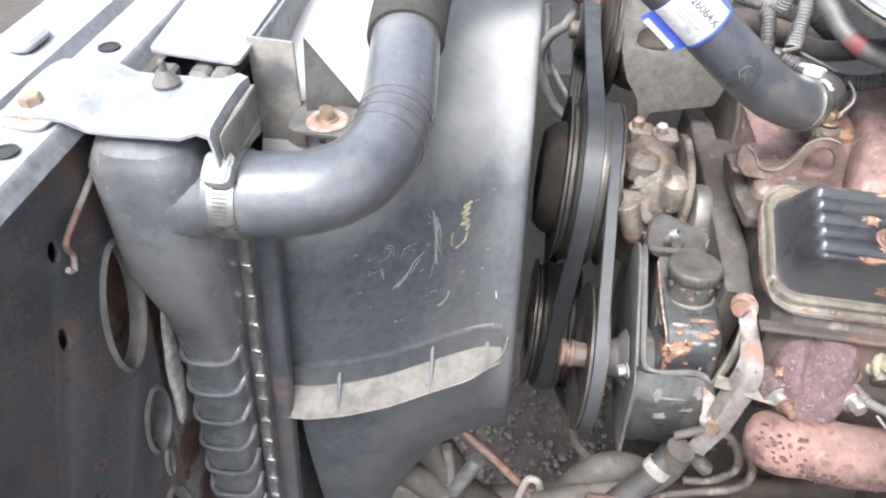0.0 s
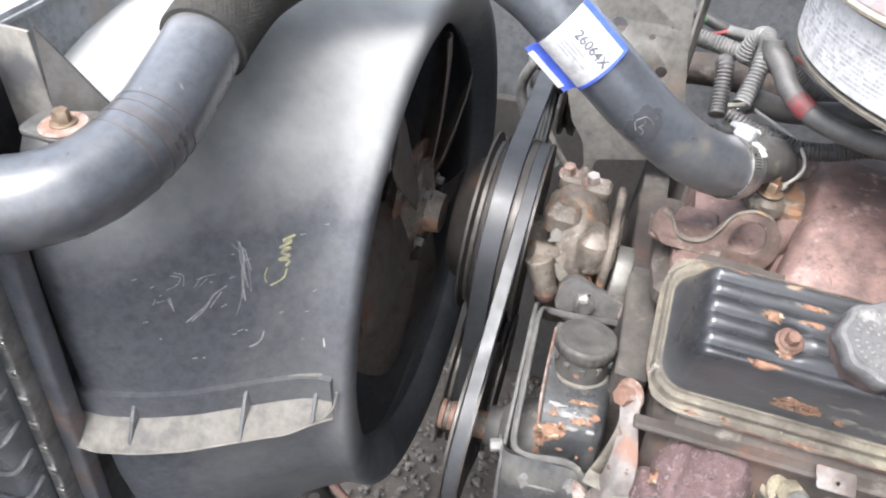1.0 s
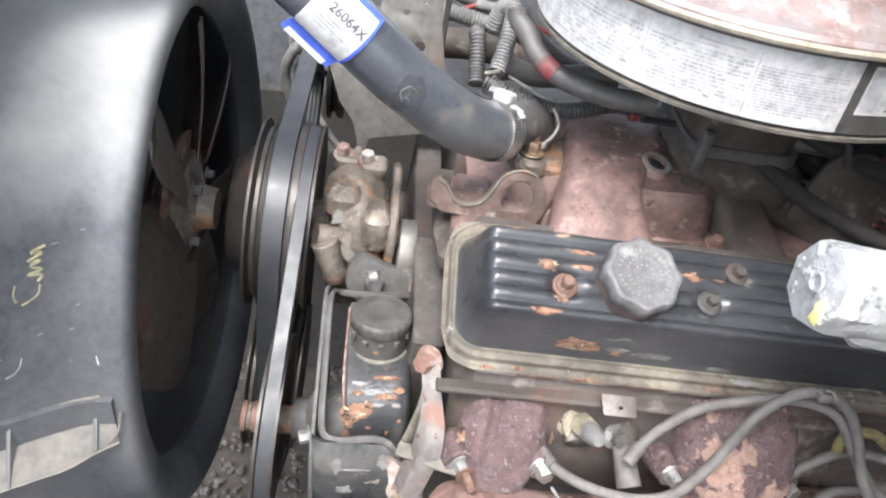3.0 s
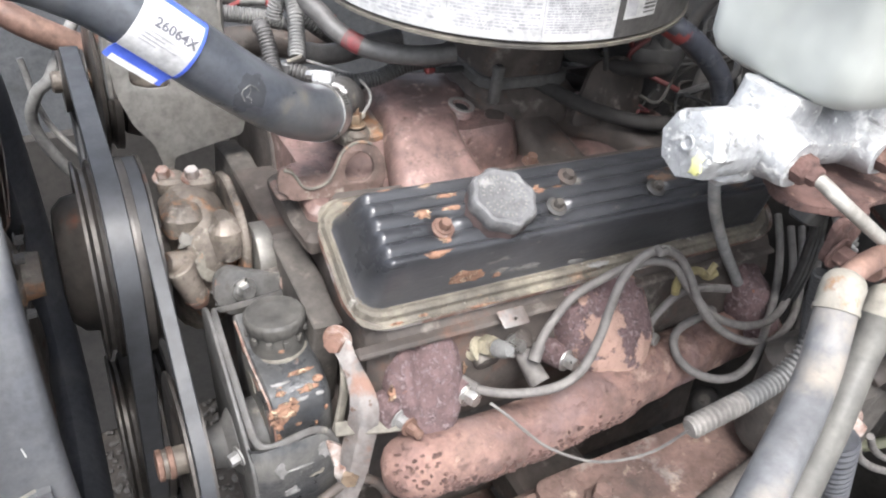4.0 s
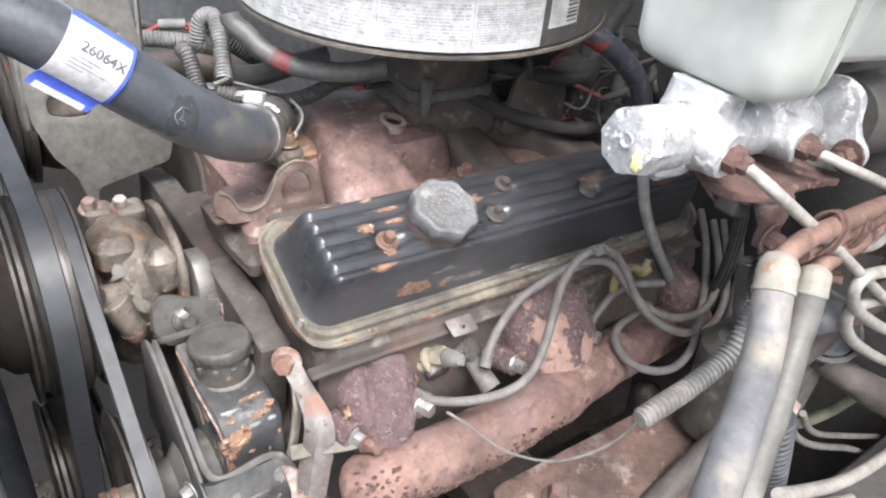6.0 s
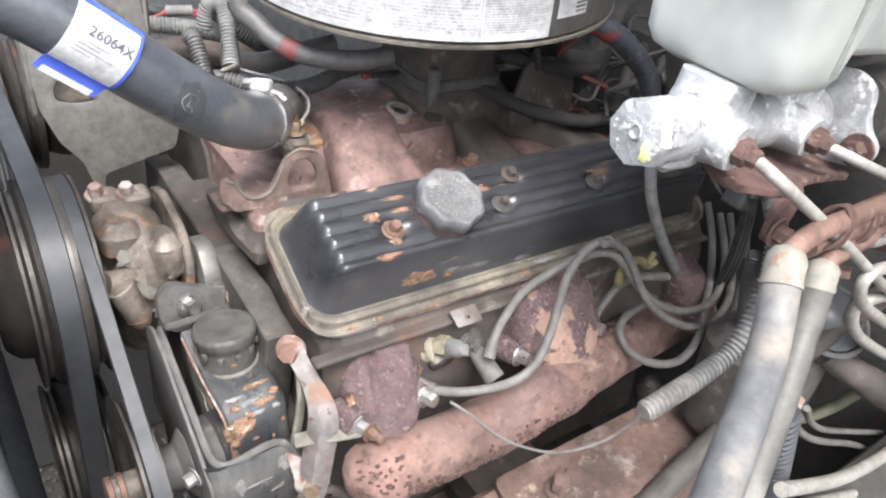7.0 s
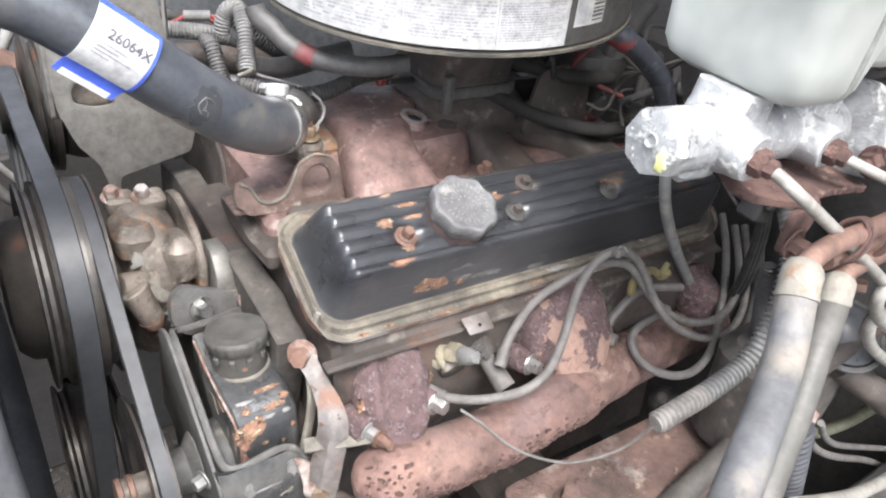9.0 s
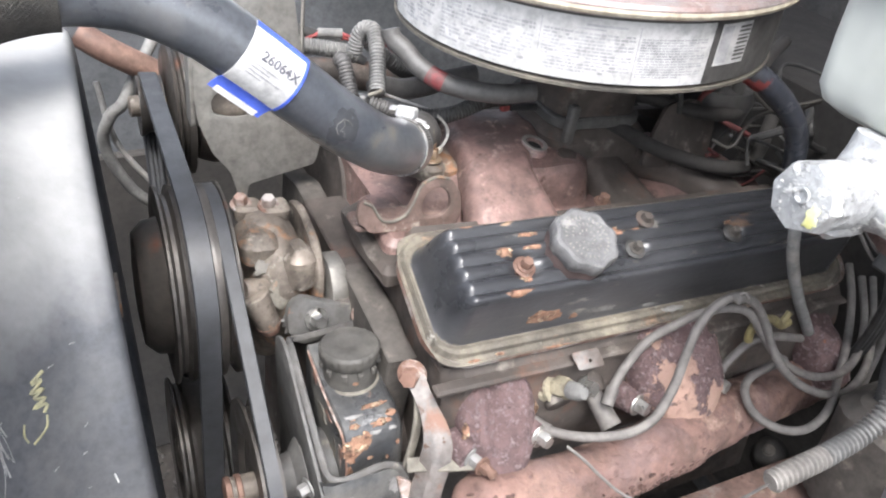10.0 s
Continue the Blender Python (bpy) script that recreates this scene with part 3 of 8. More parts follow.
def panel(name, centre, size, material, label, rot=None):
    return plain(name, slab(centre, size, 0.01, 0.003, rot), material, centre, label, "panel", kind="structure")


# added black sheet, so the low gap between the belts stays dark
panel("wall_gap_darkener", (0.35, 1.32, 0.36), (1.7, 0.02, 0.72), M_TAR, "black panel added to darken the pale gap below the inner fender")
panel("wall_inner_fender", (0.35, 1.36, 0.6), (1.7, 0.03, 1.2), M_FENDER, "grey dusty sheet steel inner fender across the bay")
panel("wall_firewall", (1.10, 0.65, 0.68), (0.04, 1.5, 1.36), M_FIREWALL, "dark grimy firewall behind the engine")
# added black block: gives the deep shade under the air cleaner
panel("wall_dark_box", (0.93, 0.78, 0.72), (0.26, 0.74, 0.62), M_TAR, "black heater box block added to darken the gap behind the engine")
panel("wall_hood", (0.76, 0.68, 1.80), (1.25, 1.75, 0.03), M_FIREWALL, "dark underside of the raised hood", Matrix.Rotation(radians(58), 3, "Y"))
panel("wall_wheelhouse", (0.70, 0.16, 0.32), (0.76, 0.22, 0.64), M_FIREWALL, "dark dirty wheel housing below the brake parts")


def core_support():
    s = thing("core_support", (-0.25, 0.3, 0.5), "rusty black steel radiator core support with oval holes and pale rail", "radiator support")
    # upright panel beside the radiator tank, in (y, z)
    outline = rounded([(-0.15, 0.45), (0.262, 0.45), (0.284, 0.873), (0.306, 1.00), (0.332, 1.10), (0.335, 1.188), (-0.15, 1.188)], 0.01)

    def oval(y, z, a, b, tilt, k=28):
        c, d = math.cos(radians(tilt)), math.sin(radians(tilt))
        return [(y + a * math.cos(t) * c - b * math.sin(t) * d, z + a * math.cos(t) * d + b * math.sin(t) * c) for t in (2 * math.pi * i / k for i in range(k))]

    holes = [oval(0.2955, 1.072, 0.0195, 0.042, -14), oval(0.2855, 0.972, 0.014, 0.023, -14), oval(0.279, 0.930, 0.004, 0.011, -12), oval(0.262, 0.872, 0.020, 0.034, -8),
             oval(0.262, 1.146, 0.005, 0.007, 0), oval(0.243, 1.10, 0.005, 0.008, 0), oval(0.20, 0.80, 0.02, 0.04, 0)]
    place = board((-0.237, 0, 0), (0, 1, 0), (0, 0, 1))
    p = part("side_panel", sheet(outline, 0.003, place, holes), M_SUPPORT, s, "black painted sheet steel blistered with rust")
    for h in holes[:4]:
        n = len(h)
        cy, cz = sum(q[0] for q in h) / n, sum(q[1] for q in h) / n
        rings = []
        for x, k in ((-0.2352, 0.0048), (-0.2335, 0.0034), (-0.2325, 0.0018), (-0.2335, 0.0004), (-0.2365, -0.0008), (-0.243, -0.0012)):
            ring = []
            for y, z in h:
                d = Vector((y - cy, z - cz))
                d = d.normalized() * (d.length + k * min(1.0, d.length / 0.02))
                ring.append(Vector((x, cy + d.x, cz + d.y)))
            rings.append(ring)
        # paler than the panel's dark metal: the edge highlight put into the colour
        part("rolled_edge", strip(bmesh.new(), rings, cap0=False, cap1=False), M_ROLL, p, "rolled edge of the hole, highlight in its paler colour")
    rnd = random.Random(5)
    bm = blot(lambda u, v, h: Vector((-0.2345 + h * 2, 0.3215 + v + u * 0.20, 0.984 + u)), 0.050, 0.0075, 3, 0.0012)
    part("foil_sticker", bm, M_STRIP, p, "torn speckled foil strip")
    part("sheet_hook", tube([(-0.233, 0.318, 1.166), (-0.2325, 0.293, 1.157), (-0.232, 0.268, 1.147), (-0.232, 0.270, 1.138), (-0.232, 0.266, 1.130), (-0.232, 0.262, 1.134)], 0.0018, 8), M_RUSTY, p, "rusty bent edge of the sheet")
    part("backing_panel", slab((-0.262, 0.12, 0.80), (0.004, 0.62, 0.74), 0.001, 0.001), M_RUSTY, s, "rusty inner sheet seen through the holes")
    # top rail
    prof = [(-0.2322, 1.1905), (-0.2322, 1.196), (-0.2345, 1.199), (-0.262, 1.2005), (-0.266, 1.190), (-0.269, 1.190), (-0.273, 1.203), (-0.312, 1.206), (-0.320, 1.201), (-0.324, 1.16)]
    bm = bmesh.new()
    top = [[(x, y, z) for x, z in prof] for y in (-0.2, 0.0, 0.15, 0.25, 0.29, 0.35, 0.45, 0.6, 0.8, 1.1)]
    under = [[(x + (0.002 if i == 0 else 0), y, z - 0.003) for i, (x, z) in enumerate(prof)][::-1] for y in (-0.2, 0.0, 0.15, 0.25, 0.29, 0.35, 0.45, 0.6, 0.8, 1.1)]
    r = part("top_rail", loft([a + b for a, b in zip(top, under)], bm), M_RAIL, s, "pale sun-bleached painted top rail")
    for x, y in ((-0.248, 0.384), (-0.246, 0.272)):
        part("rail_hole", lathe((x, y, 1.2002), (0, 0, 1), [(0, 0.0065), (0.0008, 0.0065), (0.0009, 0.005), (0.0002, 0.0048)], 20), M_SHROUD_IN, r, "dark round hole")
    part("bump_stop", slab((-0.290, 0.374, 1.2075), (0.016, 0.030, 0.006), 0.007, 0.002), M_RAIL, r, "grey rubber pad")
    bolt("rail_bolt", (-0.250, 0.307, 1.2015), (0, 0, 1), 0.0100, M_ZINC, s, "rusty hexagon bolt with a wide washer")
    part("bolt_plate", sheet(rounded([(-0.268, 0.294), (-0.238, 0.29), (-0.236, 0.33), (-0.266, 0.332)], 0.008), 0.002, board((0, 0, 1.201), (1, 0, 0), (0, 1, 0))), M_RAIL, s)
    return s


core_support()


# ---- radiator with its clamp plate ----
def radiator():
    r = thing("radiator", (-0.2, 0.5, 0.5), "black plastic side-tank radiator with ribbed tank and crimped header", "radiator")

    def lean(z):
        return -0.081 * (1.08 - z)

    secs = []
    for z, x0, x1, y0, y1, rad in ((0.60, -0.215, -0.176, 0.312, 0.35, 0.012), (0.80, -0.216, -0.175, 0.310, 0.35, 0.013), (1.02, -0.2145, -0.172, 0.307, 0.35, 0.014), (1.06, -0.219, -0.170, 0.297, 0.35, 0.020),
                               (1.10, -0.231, -0.168, 0.289, 0.35, 0.024), (1.175, -0.230, -0.166, 0.288, 0.35, 0.024), (1.187, -0.224, -0.170, 0.292, 0.348, 0.022), (1.191, -0.216, -0.178, 0.300, 0.342, 0.016)):
        cx, cy = (x0 + x1) / 2 + (lean(z) if z < 1.08 else 0), (y0 + y1) / 2
        secs.append([(cx + a, cy + b, z) for a, b in rrect(x1 - x0, y1 - y0, rad, 6)])
    t = part("side_tank", finer(loft(secs)), M_TANK, r, "dusty black moulded tank")
    z = 1.046
    while z > 0.62:
        dx = lean(z)
        part("rib", tube([(-0.2150 + dx, 0.330, z + 0.006), (-0.2146 + dx, 0.318, z + 0.003), (-0.2115 + dx, 0.3095, z), (-0.204 + dx, 0.3068, z - 0.0015), (-0.194 + dx, 0.3066, z - 0.002), (-0.184 + dx, 0.3070, z - 0.0012), (-0.1765 + dx, 0.3090, z + 0.002), (-0.1728 + dx, 0.315, z + 0.007), (-0.1722 + dx, 0.324, z + 0.011)], 0.0021, 8), M_TANK, t)
        z -= 0.0335
    part("header_strip", loft([[(-0.1685 + lean(zz) + a, 0.335 + b, zz) for a, b in rrect(0.010, 0.016, 0.003, 3)] for zz in (0.60, 0.75, 0.9, 1.0, 1.10, 1.13)]), M_CRIMP, r, "dull aluminium crimped header strip")
    z = 1.112
    while z > 0.64:
        part("crimp_tab", slab((-0.1655 + lean(z), 0.3262, z), (0.0075, 0.0025, 0.0068), 0.001, 0.0006), M_STEEL, r)
        z -= 0.0270
    part("top_seal", slab((-0.226, 0.63, 1.140), (0.07, 0.54, 0.03), 0.006, 0.004), M_SHROUD_IN, r, "black foam seal above the core")
    part("core", slab((-0.20, 0.70, 0.89), (0.035, 0.70, 0.56), 0.003), M_CORE, r, "dark finned core")
    part("core_edge", loft([[(-0.160 + lean(zz) + a, 0.347 + b, zz) for a, b in rrect(0.02, 0.014, 0.003, 3)] for zz in (0.60, 0.9, 1.12)]), M_SUPPORT, r, "dark grey core frame strip")
    part("neck", lathe((-0.184, 0.318, 1.15), (1, 0, 0), [(0, 0.030), (0.012, 0.0275), (0.018, 0.024), (0.006, 0.0225), (0.03, 0.0215), (0.045, 0.0215)], 28), M_TANK, t, "moulded hose neck")
    return r


radiator()


def clamp_plate():
    c = thing("radiator_clamp_plate", (-0.2, 0.34, 1.2), "pale steel clamp plate over the radiator tank, edges turned down", "bracket")
    # the plate, bowed down at its rear edge
    secs = []
    for y, dz in ((0.2985, -0.003), (0.301, -0.0005), (0.308, 0.0), (0.325, 0.001), (0.345, 0.0005), (0.359, -0.002)):
        up = [(-0.262, y, 1.2065 + dz), (-0.240, y, 1.2075 + dz), (-0.230, y, 1.2065 + dz), (-0.219, y, 1.2015 + dz), (-0.205, y, 1.2005 + dz), (-0.170, y, 1.2005 + dz), (-0.160, y, 1.2045 + dz), (-0.1545, y, 1.2025 + dz), (-0.1535, y, 1.195 + dz), (-0.152, y + 0.002, 1.168 + dz)]
        dn = [(x - 0.0012, yy, z - 0.0022) for x, yy, z in up][::-1]
        secs.append(up + dn)
    part("plate", finer(loft(secs)), M_RAIL, c, "bleached pale steel sheet")
    part("plug", lathe((-0.1945, 0.343, 1.2015), (0, 0, 1), [(0, 0.0075), (0.002, 0.0078), (0.006, 0.005), (0.0085, 0.0022), (0.014, 0.0019), (0.015, 0.001)], 20), M_PLUG, c, "grey rubber push-in plug")
    part("side_tab", roughen(finer(sheet(rounded([(0.305, 1.17), (0.318, 1.160), (0.326, 1.168), (0.340, 1.176), (0.355, 1.178), (0.358, 1.197), (0.303, 1.197)], 0.004), 0.0022, board((-0.1515, 0, 0), (0, 1, 0), (0, 0, 1)))), 0.002, 60), M_LIP, c, "down-turned dark steel tab")
    return c


clamp_plate()


def air_panel():
    bm = sheet(rounded([(-0.219, 0.378), (-0.163, 0.368), (-0.161, 0.44), (-0.165, 0.9), (-0.245, 0.9), (-0.228, 0.50)], 0.004), 0.003, board((0, 0, 1.203), (1, 0, 0), (0, 1, 0)))
    p = thing("radiator_top_panel", (-0.2, 0.6, 1.2), "flat pale plastic panel over the radiator top", "panel")
    part("sheet", bm, M_RAIL, p)
    for x in (-0.205, -0.185, -0.172):
        part("clip", slab((x, 0.366, 1.196), (0.012, 0.012, 0.008), 0.003, 0.002), M_BRACKET, p, "dark clip under the edge")
    return p


air_panel()


def shroud_bracket():
    b = thing("shroud_bracket", (-0.13, 0.385, 1.16), "grey folded steel bracket bolted to the shroud top", "bracket")
    # upright channel
    part("channel", sheet([(-0.165, 1.135), (-0.138, 1.135), (-0.138, 1.206), (-0.165, 1.208)], 0.0025, board((0, 0.392, 0), (1, 0, 0), (0, 0, 1))), M_LIP, b, "dusty upright plate")
    part("channel_side", sheet([(0.392, 1.14), (0.62, 1.16), (0.62, 1.207), (0.392, 1.207)], 0.0025, board((-0.164, 0, 0), (0, 1, 0), (0, 0, 1))), M_RAIL, b, "pale side wall")
    part("gusset", sheet([(0, 0), (0.034, -0.012), (0.036, 0.0), (0.004, 0.052)], 0.0022, board((-0.133, 0.387, 1.158), (0.9, 0.35, 0), (0, 0, 1))), M_BRACKET, b, "dark triangular gusset")
    part("foot", sheet(rounded([(-0.139, 0.365), (-0.098, 0.36), (-0.092, 0.39), (-0.139, 0.40)], 0.006), 0.003, board((0, 0, 1.163), (1, 0, 0), (0, 1, 0))), M_BRACKET, b)
    part("washer", lathe((-0.117, 0.375, 1.1645), (0, 0, 1), [(0, 0.0125), (0.001, 0.013), (0.002, 0.012)], 24), M_RUSTY, b, "rusty washer")
    bolt("bolt_head", (-0.117, 0.375, 1.1665), (0, 0, 1), 0.0076, M_ZINC, b, "brassy hexagon bolt")
    part("lower_web", sheet([(-0.165, 1.08), (-0.128, 1.08), (-0.128, 1.135), (-0.165, 1.135)], 0.003, board((0, 0.40, 0), (1, 0, 0), (0, 0, 1))), M_BRACKET, b)
    return b


shroud_bracket()

# ---- fan shroud ----
FAN = Vector((-0.022, 0.692, 0.892))
RING = Vector((0.0, 0.676, 0.894))
RIM = 0.252


def ring_point(a, f, x):
    """On the shroud's skin: f from the radiator's rectangle (0) to the fan ring (1)."""
    cy, cz = 0.697, 0.89
    c, s = math.cos(a), math.sin(a)
    hw, hh, p = 0.333, 0.292, 6.0
    if s < 0:
        hw -= 0.012 * max(0.0, min(1.0, (-s - 0.12) * 3.0))
        hh, p = 0.285 + 0.03 * min(1.0, -s * 3), 6.0 - (0.9 + 3.0 * min(1.0, f * 2.6)) * min(1.0, -s * 3.6)
    rr = 1.0 / ((abs(c) / hw) ** p + (abs(s) / hh) ** p) ** (1 / p)
    r = rr * (1 - f) + RIM * f
    yc, zc = cy * (1 - f) + RING.y * f, cz * (1 - f) + RING.z * f
    return Vector((x, yc + r * c, zc + r * s))


def fan_shroud():
    s = thing("fan_shroud", (-0.08, 0.7, 0.6), "dusty scuffed black plastic fan shroud round the fan", "fan shroud")
    seg = 144
    st = ((-0.166, 0.0), (-0.150, 0.0), (-0.12, 0.12), (-0.09, 0.32), (-0.065, 0.56), (-0.042, 0.78), (-0.026, 0.92), (-0.016, 0.98), (-0.006, 1.0), (0.002, 1.0))
    rings = [[ring_point(2 * math.pi * i / seg, f, x) for i in range(seg)] for x, f in st]
    for x, r in ((0.006, RIM - 0.003), (0.008, RIM - 0.010), (0.007, RIM - 0.020), (0.002, RIM - 0.032), (-0.006, RIM - 0.041), (-0.014, RIM - 0.044), (-0.022, RIM - 0.040), (-0.032, RIM - 0.020)):
        rings.append([Vector((x, RING.y + r * math.cos(2 * math.pi * i / seg), RING.z + r * math.sin(2 * math.pi * i / seg))) for i in range(seg)])
    for x, f in reversed(st[:6]):
        rings.append([ring_point(2 * math.pi * i / seg, f, x) + (Vector((x, FAN.y, FAN.z)) - ring_point(2 * math.pi * i / seg, f, x)).normalized() * 0.003 for i in range(seg)])
    bm = bmesh.new()
    strip(bm, rings + [rings[0]], cap0=False, cap1=False)
    bmesh.ops.remove_doubles(bm, verts=bm.verts, dist=0.00001)
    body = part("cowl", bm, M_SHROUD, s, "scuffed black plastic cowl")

    def side(x, z):
        """The near side's skin at x and height z."""
        f = 0.0
        for (xa, fa), (xb, fb) in zip(st, st[1:]):
            if xa <= x <= xb:
                f = fa + (fb - fa) * (x - xa) / (xb - xa)
        lo, hi = math.pi * 0.5, math.pi * 1.5
        for _ in range(40):
            m = (lo + hi) / 2
            if ring_point(m, f, x).z > z:
                lo = m
            else:
                hi = m
        return ring_point(lo, f, x)

    # the ledge along the joint of the two halves
    ups, xs = [], [-0.182 + 0.178 * i / 24 for i in range(25)]
    secs, walls, low = [], [], []
    for i, x in enumerate(xs):
        f = i / 24
        zt = 0.945 + 0.006 * (1 - f) + 0.003 * math.sin(f * 3)
        wide = 0.022 + 0.002 * f
        if f > 0.86:
            wide *= max(0.25, 1 - (f - 0.86) / 0.14 * 0.75)
        q = side(max(x, -0.165), zt)
        yin, yo = q.y + 0.004, q.y - wide
        a, b = Vector((x, q.y - 0.004, zt)), Vector((x, q.y - 0.0055, zt - 0.021))
        c = Vector((x, yo, zt - 0.036))
        walls.append([(x, yin, zt + 0.0006), tuple(a + Vector((0, -0.001, 0.0008))), tuple(b), (x, b.y + 0.003, b.z - 0.001), (x, yin, zt - 0.012)])
        secs.append([tuple(b + Vector((0, 0.001, 0))), tuple(b.lerp(c, 0.5) + Vector((0, 0, 0.001))), tuple(c), (x, yo - 0.001, zt - 0.041), (x, yo + 0.003, zt - 0.042), (x, q.y - wide * 0.5, zt - 0.030), (x, b.y + 0.004, b.z - 0.004)])
        low.append((x, yo - 0.0012, zt - 0.0395))
    part("ledge_wall", loft(walls), M_SHROUD, s, "dark upright face of the ledge")
    part("ledge", loft(secs), M_LIP, s, "dust-covered ledge along the joint")
    part("lower_bead", tube(low, 0.0008, 6), M_LIP, s, "worn pale lower bead")
    for x in (-0.128, -0.059, -0.016):
        q = side(x, 0.945)
        top = -0.011 if x > -0.02 else 0.0
        part("web", sheet([(q.y + 0.002, 0.950 + top), (q.y - 0.003, 0.946 + top), (q.y - (0.0235 if top == 0.0 else 0.015), 0.911), (q.y + 0.002, 0.911)], 0.0028, board((x, 0, 0), (0, 1, 0), (0, 0, 1))), M_TANK, s, "small triangular web on the ledge")
    part("seam_line", tube([(-0.178, side(-0.165, 0.946).y - 0.001, 0.9455)] + [tuple(side(x, 0.9475) + Vector((0, -0.001, 0))) for x in (-0.15, -0.12, -0.09, -0.06, -0.03, -0.012)], 0.0012, 6), M_LIP, s, "pale joint line")
    part("edge_bead", tube([tuple(side(x, 0.905 + dz) + Vector((dx, -0.004, 0))) for x, dz, dx in ((-0.022, -0.004, 0), (-0.012, 0.004, 0.002), (-0.006, 0.016, 0.004), (-0.002, 0.032, 0.003))], 0.0009, 6), M_LIP, s, "pale edge line")
    # crayon letters and scuffs
    def mark(name, pts, r, material, label):
        part(name, tube([tuple(side(x, z) + Vector((0, -0.0004, 0))) for x, z in pts], r, 6, step=0.0015), material, s, label)

    mark("crayon_mark", ((-0.035, 1.052), (-0.041, 1.051), (-0.036, 1.049), (-0.042, 1.047), (-0.036, 1.045), (-0.041, 1.044), (-0.036, 1.040), (-0.042, 1.040), (-0.036, 1.037), (-0.038, 1.034)), 0.0010, M_CHALK, "yellow crayon scrawl")
    mark("crayon_mark", ((-0.047, 1.037), (-0.048, 1.032), (-0.047, 1.027)), 0.0006, M_CHALK, "thin crayon stroke")
    mark("crayon_mark", ((-0.037, 1.032), (-0.038, 1.027), (-0.041, 1.025), (-0.045, 1.024)), 0.0007, M_CHALK, "thin crayon stroke")
    mark("scuff", ((-0.048, 0.991), (-0.049, 0.986), (-0.052, 0.982), (-0.056, 0.981)), 0.0006, M_SCRATCH, "pale curved scuff")
    mark("scuff", ((-0.012, 0.977), (-0.011, 0.971)), 0.0005, M_PAPER, "white nick")
    strokes = (((-0.062, 1.06), (-0.059, 1.049), (-0.058, 1.037), (-0.058, 1.02), (-0.06, 1.006), (-0.062, 0.988)), ((-0.059, 1.056), (-0.057, 1.04), (-0.055, 1.026), (-0.054, 1.017)), ((-0.085, 1.015), (-0.077, 1.022), (-0.071, 1.032), (-0.066, 1.036), (-0.061, 1.033)),
               ((-0.091, 1.051), (-0.087, 1.047), (-0.088, 1.042), (-0.093, 1.041), (-0.098, 1.045)), ((-0.102, 1.032), (-0.099, 1.035), (-0.095, 1.034)), ((-0.094, 1.036), (-0.093, 1.025), (-0.096, 1.01)), ((-0.082, 1.037), (-0.078, 1.042), (-0.073, 1.044), (-0.06, 1.039)))
    rnd = random.Random(8)
    for st_k, pts in enumerate(strokes):
        for _ in range(4 if st_k in (0, 1, 2) else 2):
            dx, dz, a, b = rnd.uniform(-0.002, 0.002), rnd.uniform(-0.002, 0.002), rnd.uniform(0, 0.35), rnd.uniform(0.6, 1.0)
            n = len(pts)
            cutted = pts[int(a * (n - 2)):max(int(b * n), int(a * (n - 2)) + 2)]
            mark("scuff", [(x + dx + rnd.uniform(-0.0016, 0.0016), z + dz + rnd.uniform(-0.0016, 0.0016)) for x, z in cutted], rnd.choice((0.00018, 0.00025, 0.0004)), M_SCRATCH, "pale scuff in the plastic")
    for _ in range(26):
        x, z = rnd.uniform(-0.115, -0.02), rnd.uniform(0.965, 1.06)
        mark("scuff", ((x, z), (x + rnd.uniform(0.001, 0.003), z + rnd.uniform(-0.001, 0.001))), 0.0003, M_SCRATCH, "pale nick")
    return s


fan_shroud()


# ---- fan, pulleys and belts ----
def fan():
    f = thing("cooling_fan", tuple(FAN), "dark grey multi-blade cooling fan with a finned clutch hub", "fan", engine=True)
    for k in range(7):
        a0 = 2 * math.pi * k / 7 + 0.25
        secs = []
        for i in range(9):
            r = 0.055 + 0.122 * i / 8
            chord = 0.070 + 0.036 * math.sin(i / 8 * 2.2)
            tw = radians(38 - 10 * i / 8)
            ring = []
            for u, th in ((-1, 0.0006), (-0.5, 0.0012), (0, 0.0014), (0.5, 0.0012), (1, 0.0006), (1, -0.0006), (0.5, -0.0012), (0, -0.0014), (-0.5, -0.0012), (-1, -0.0006)):
                w = u * chord / 2 * (0.8 if i == 8 else 1)
                ax = w * math.sin(tw) * 0.62 + th + 0.006 * (1 - u * u)
                ang = a0 + w * math.cos(tw) / r + 0.1 * (i / 8) ** 2
                ring.append((FAN.x + ax, FAN.y + r * math.cos(ang), FAN.z + r * math.sin(ang)))
            secs.append(ring)
        part("blade", loft(secs), M_BLADE, f, "dull brownish grey sheet blade")
    part("spider", lathe(FAN - Vector((0.006, 0, 0)), (1, 0, 0), [(0, 0.03), (0, 0.07), (0.004, 0.072), (0.004, 0.03)], 40), M_RUSTY, f, "rusty spider plate")
    cl = part("clutch", lathe(FAN - Vector((0.03, 0, 0)), (1, 0, 0), [(0, 0.02), (0.004, 0.045), (0.012, 0.055), (0.016, 0.048), (0.02, 0.06), (0.026, 0.05), (0.034, 0.052), (0.045, 0.022), (0.06, 0.02)], 40), M_PUMP, f, "corroded finned clutch")
    for k in range(4):
        a = math.pi / 2 * k + 0.5
        bolt("bolt", FAN + Vector((0.012, 0.036 * math.cos(a), 0.036 * math.sin(a))), (1, 0, 0), 0.008, M_BRACKET, cl, "worn steel bolt")
    return f


fan()


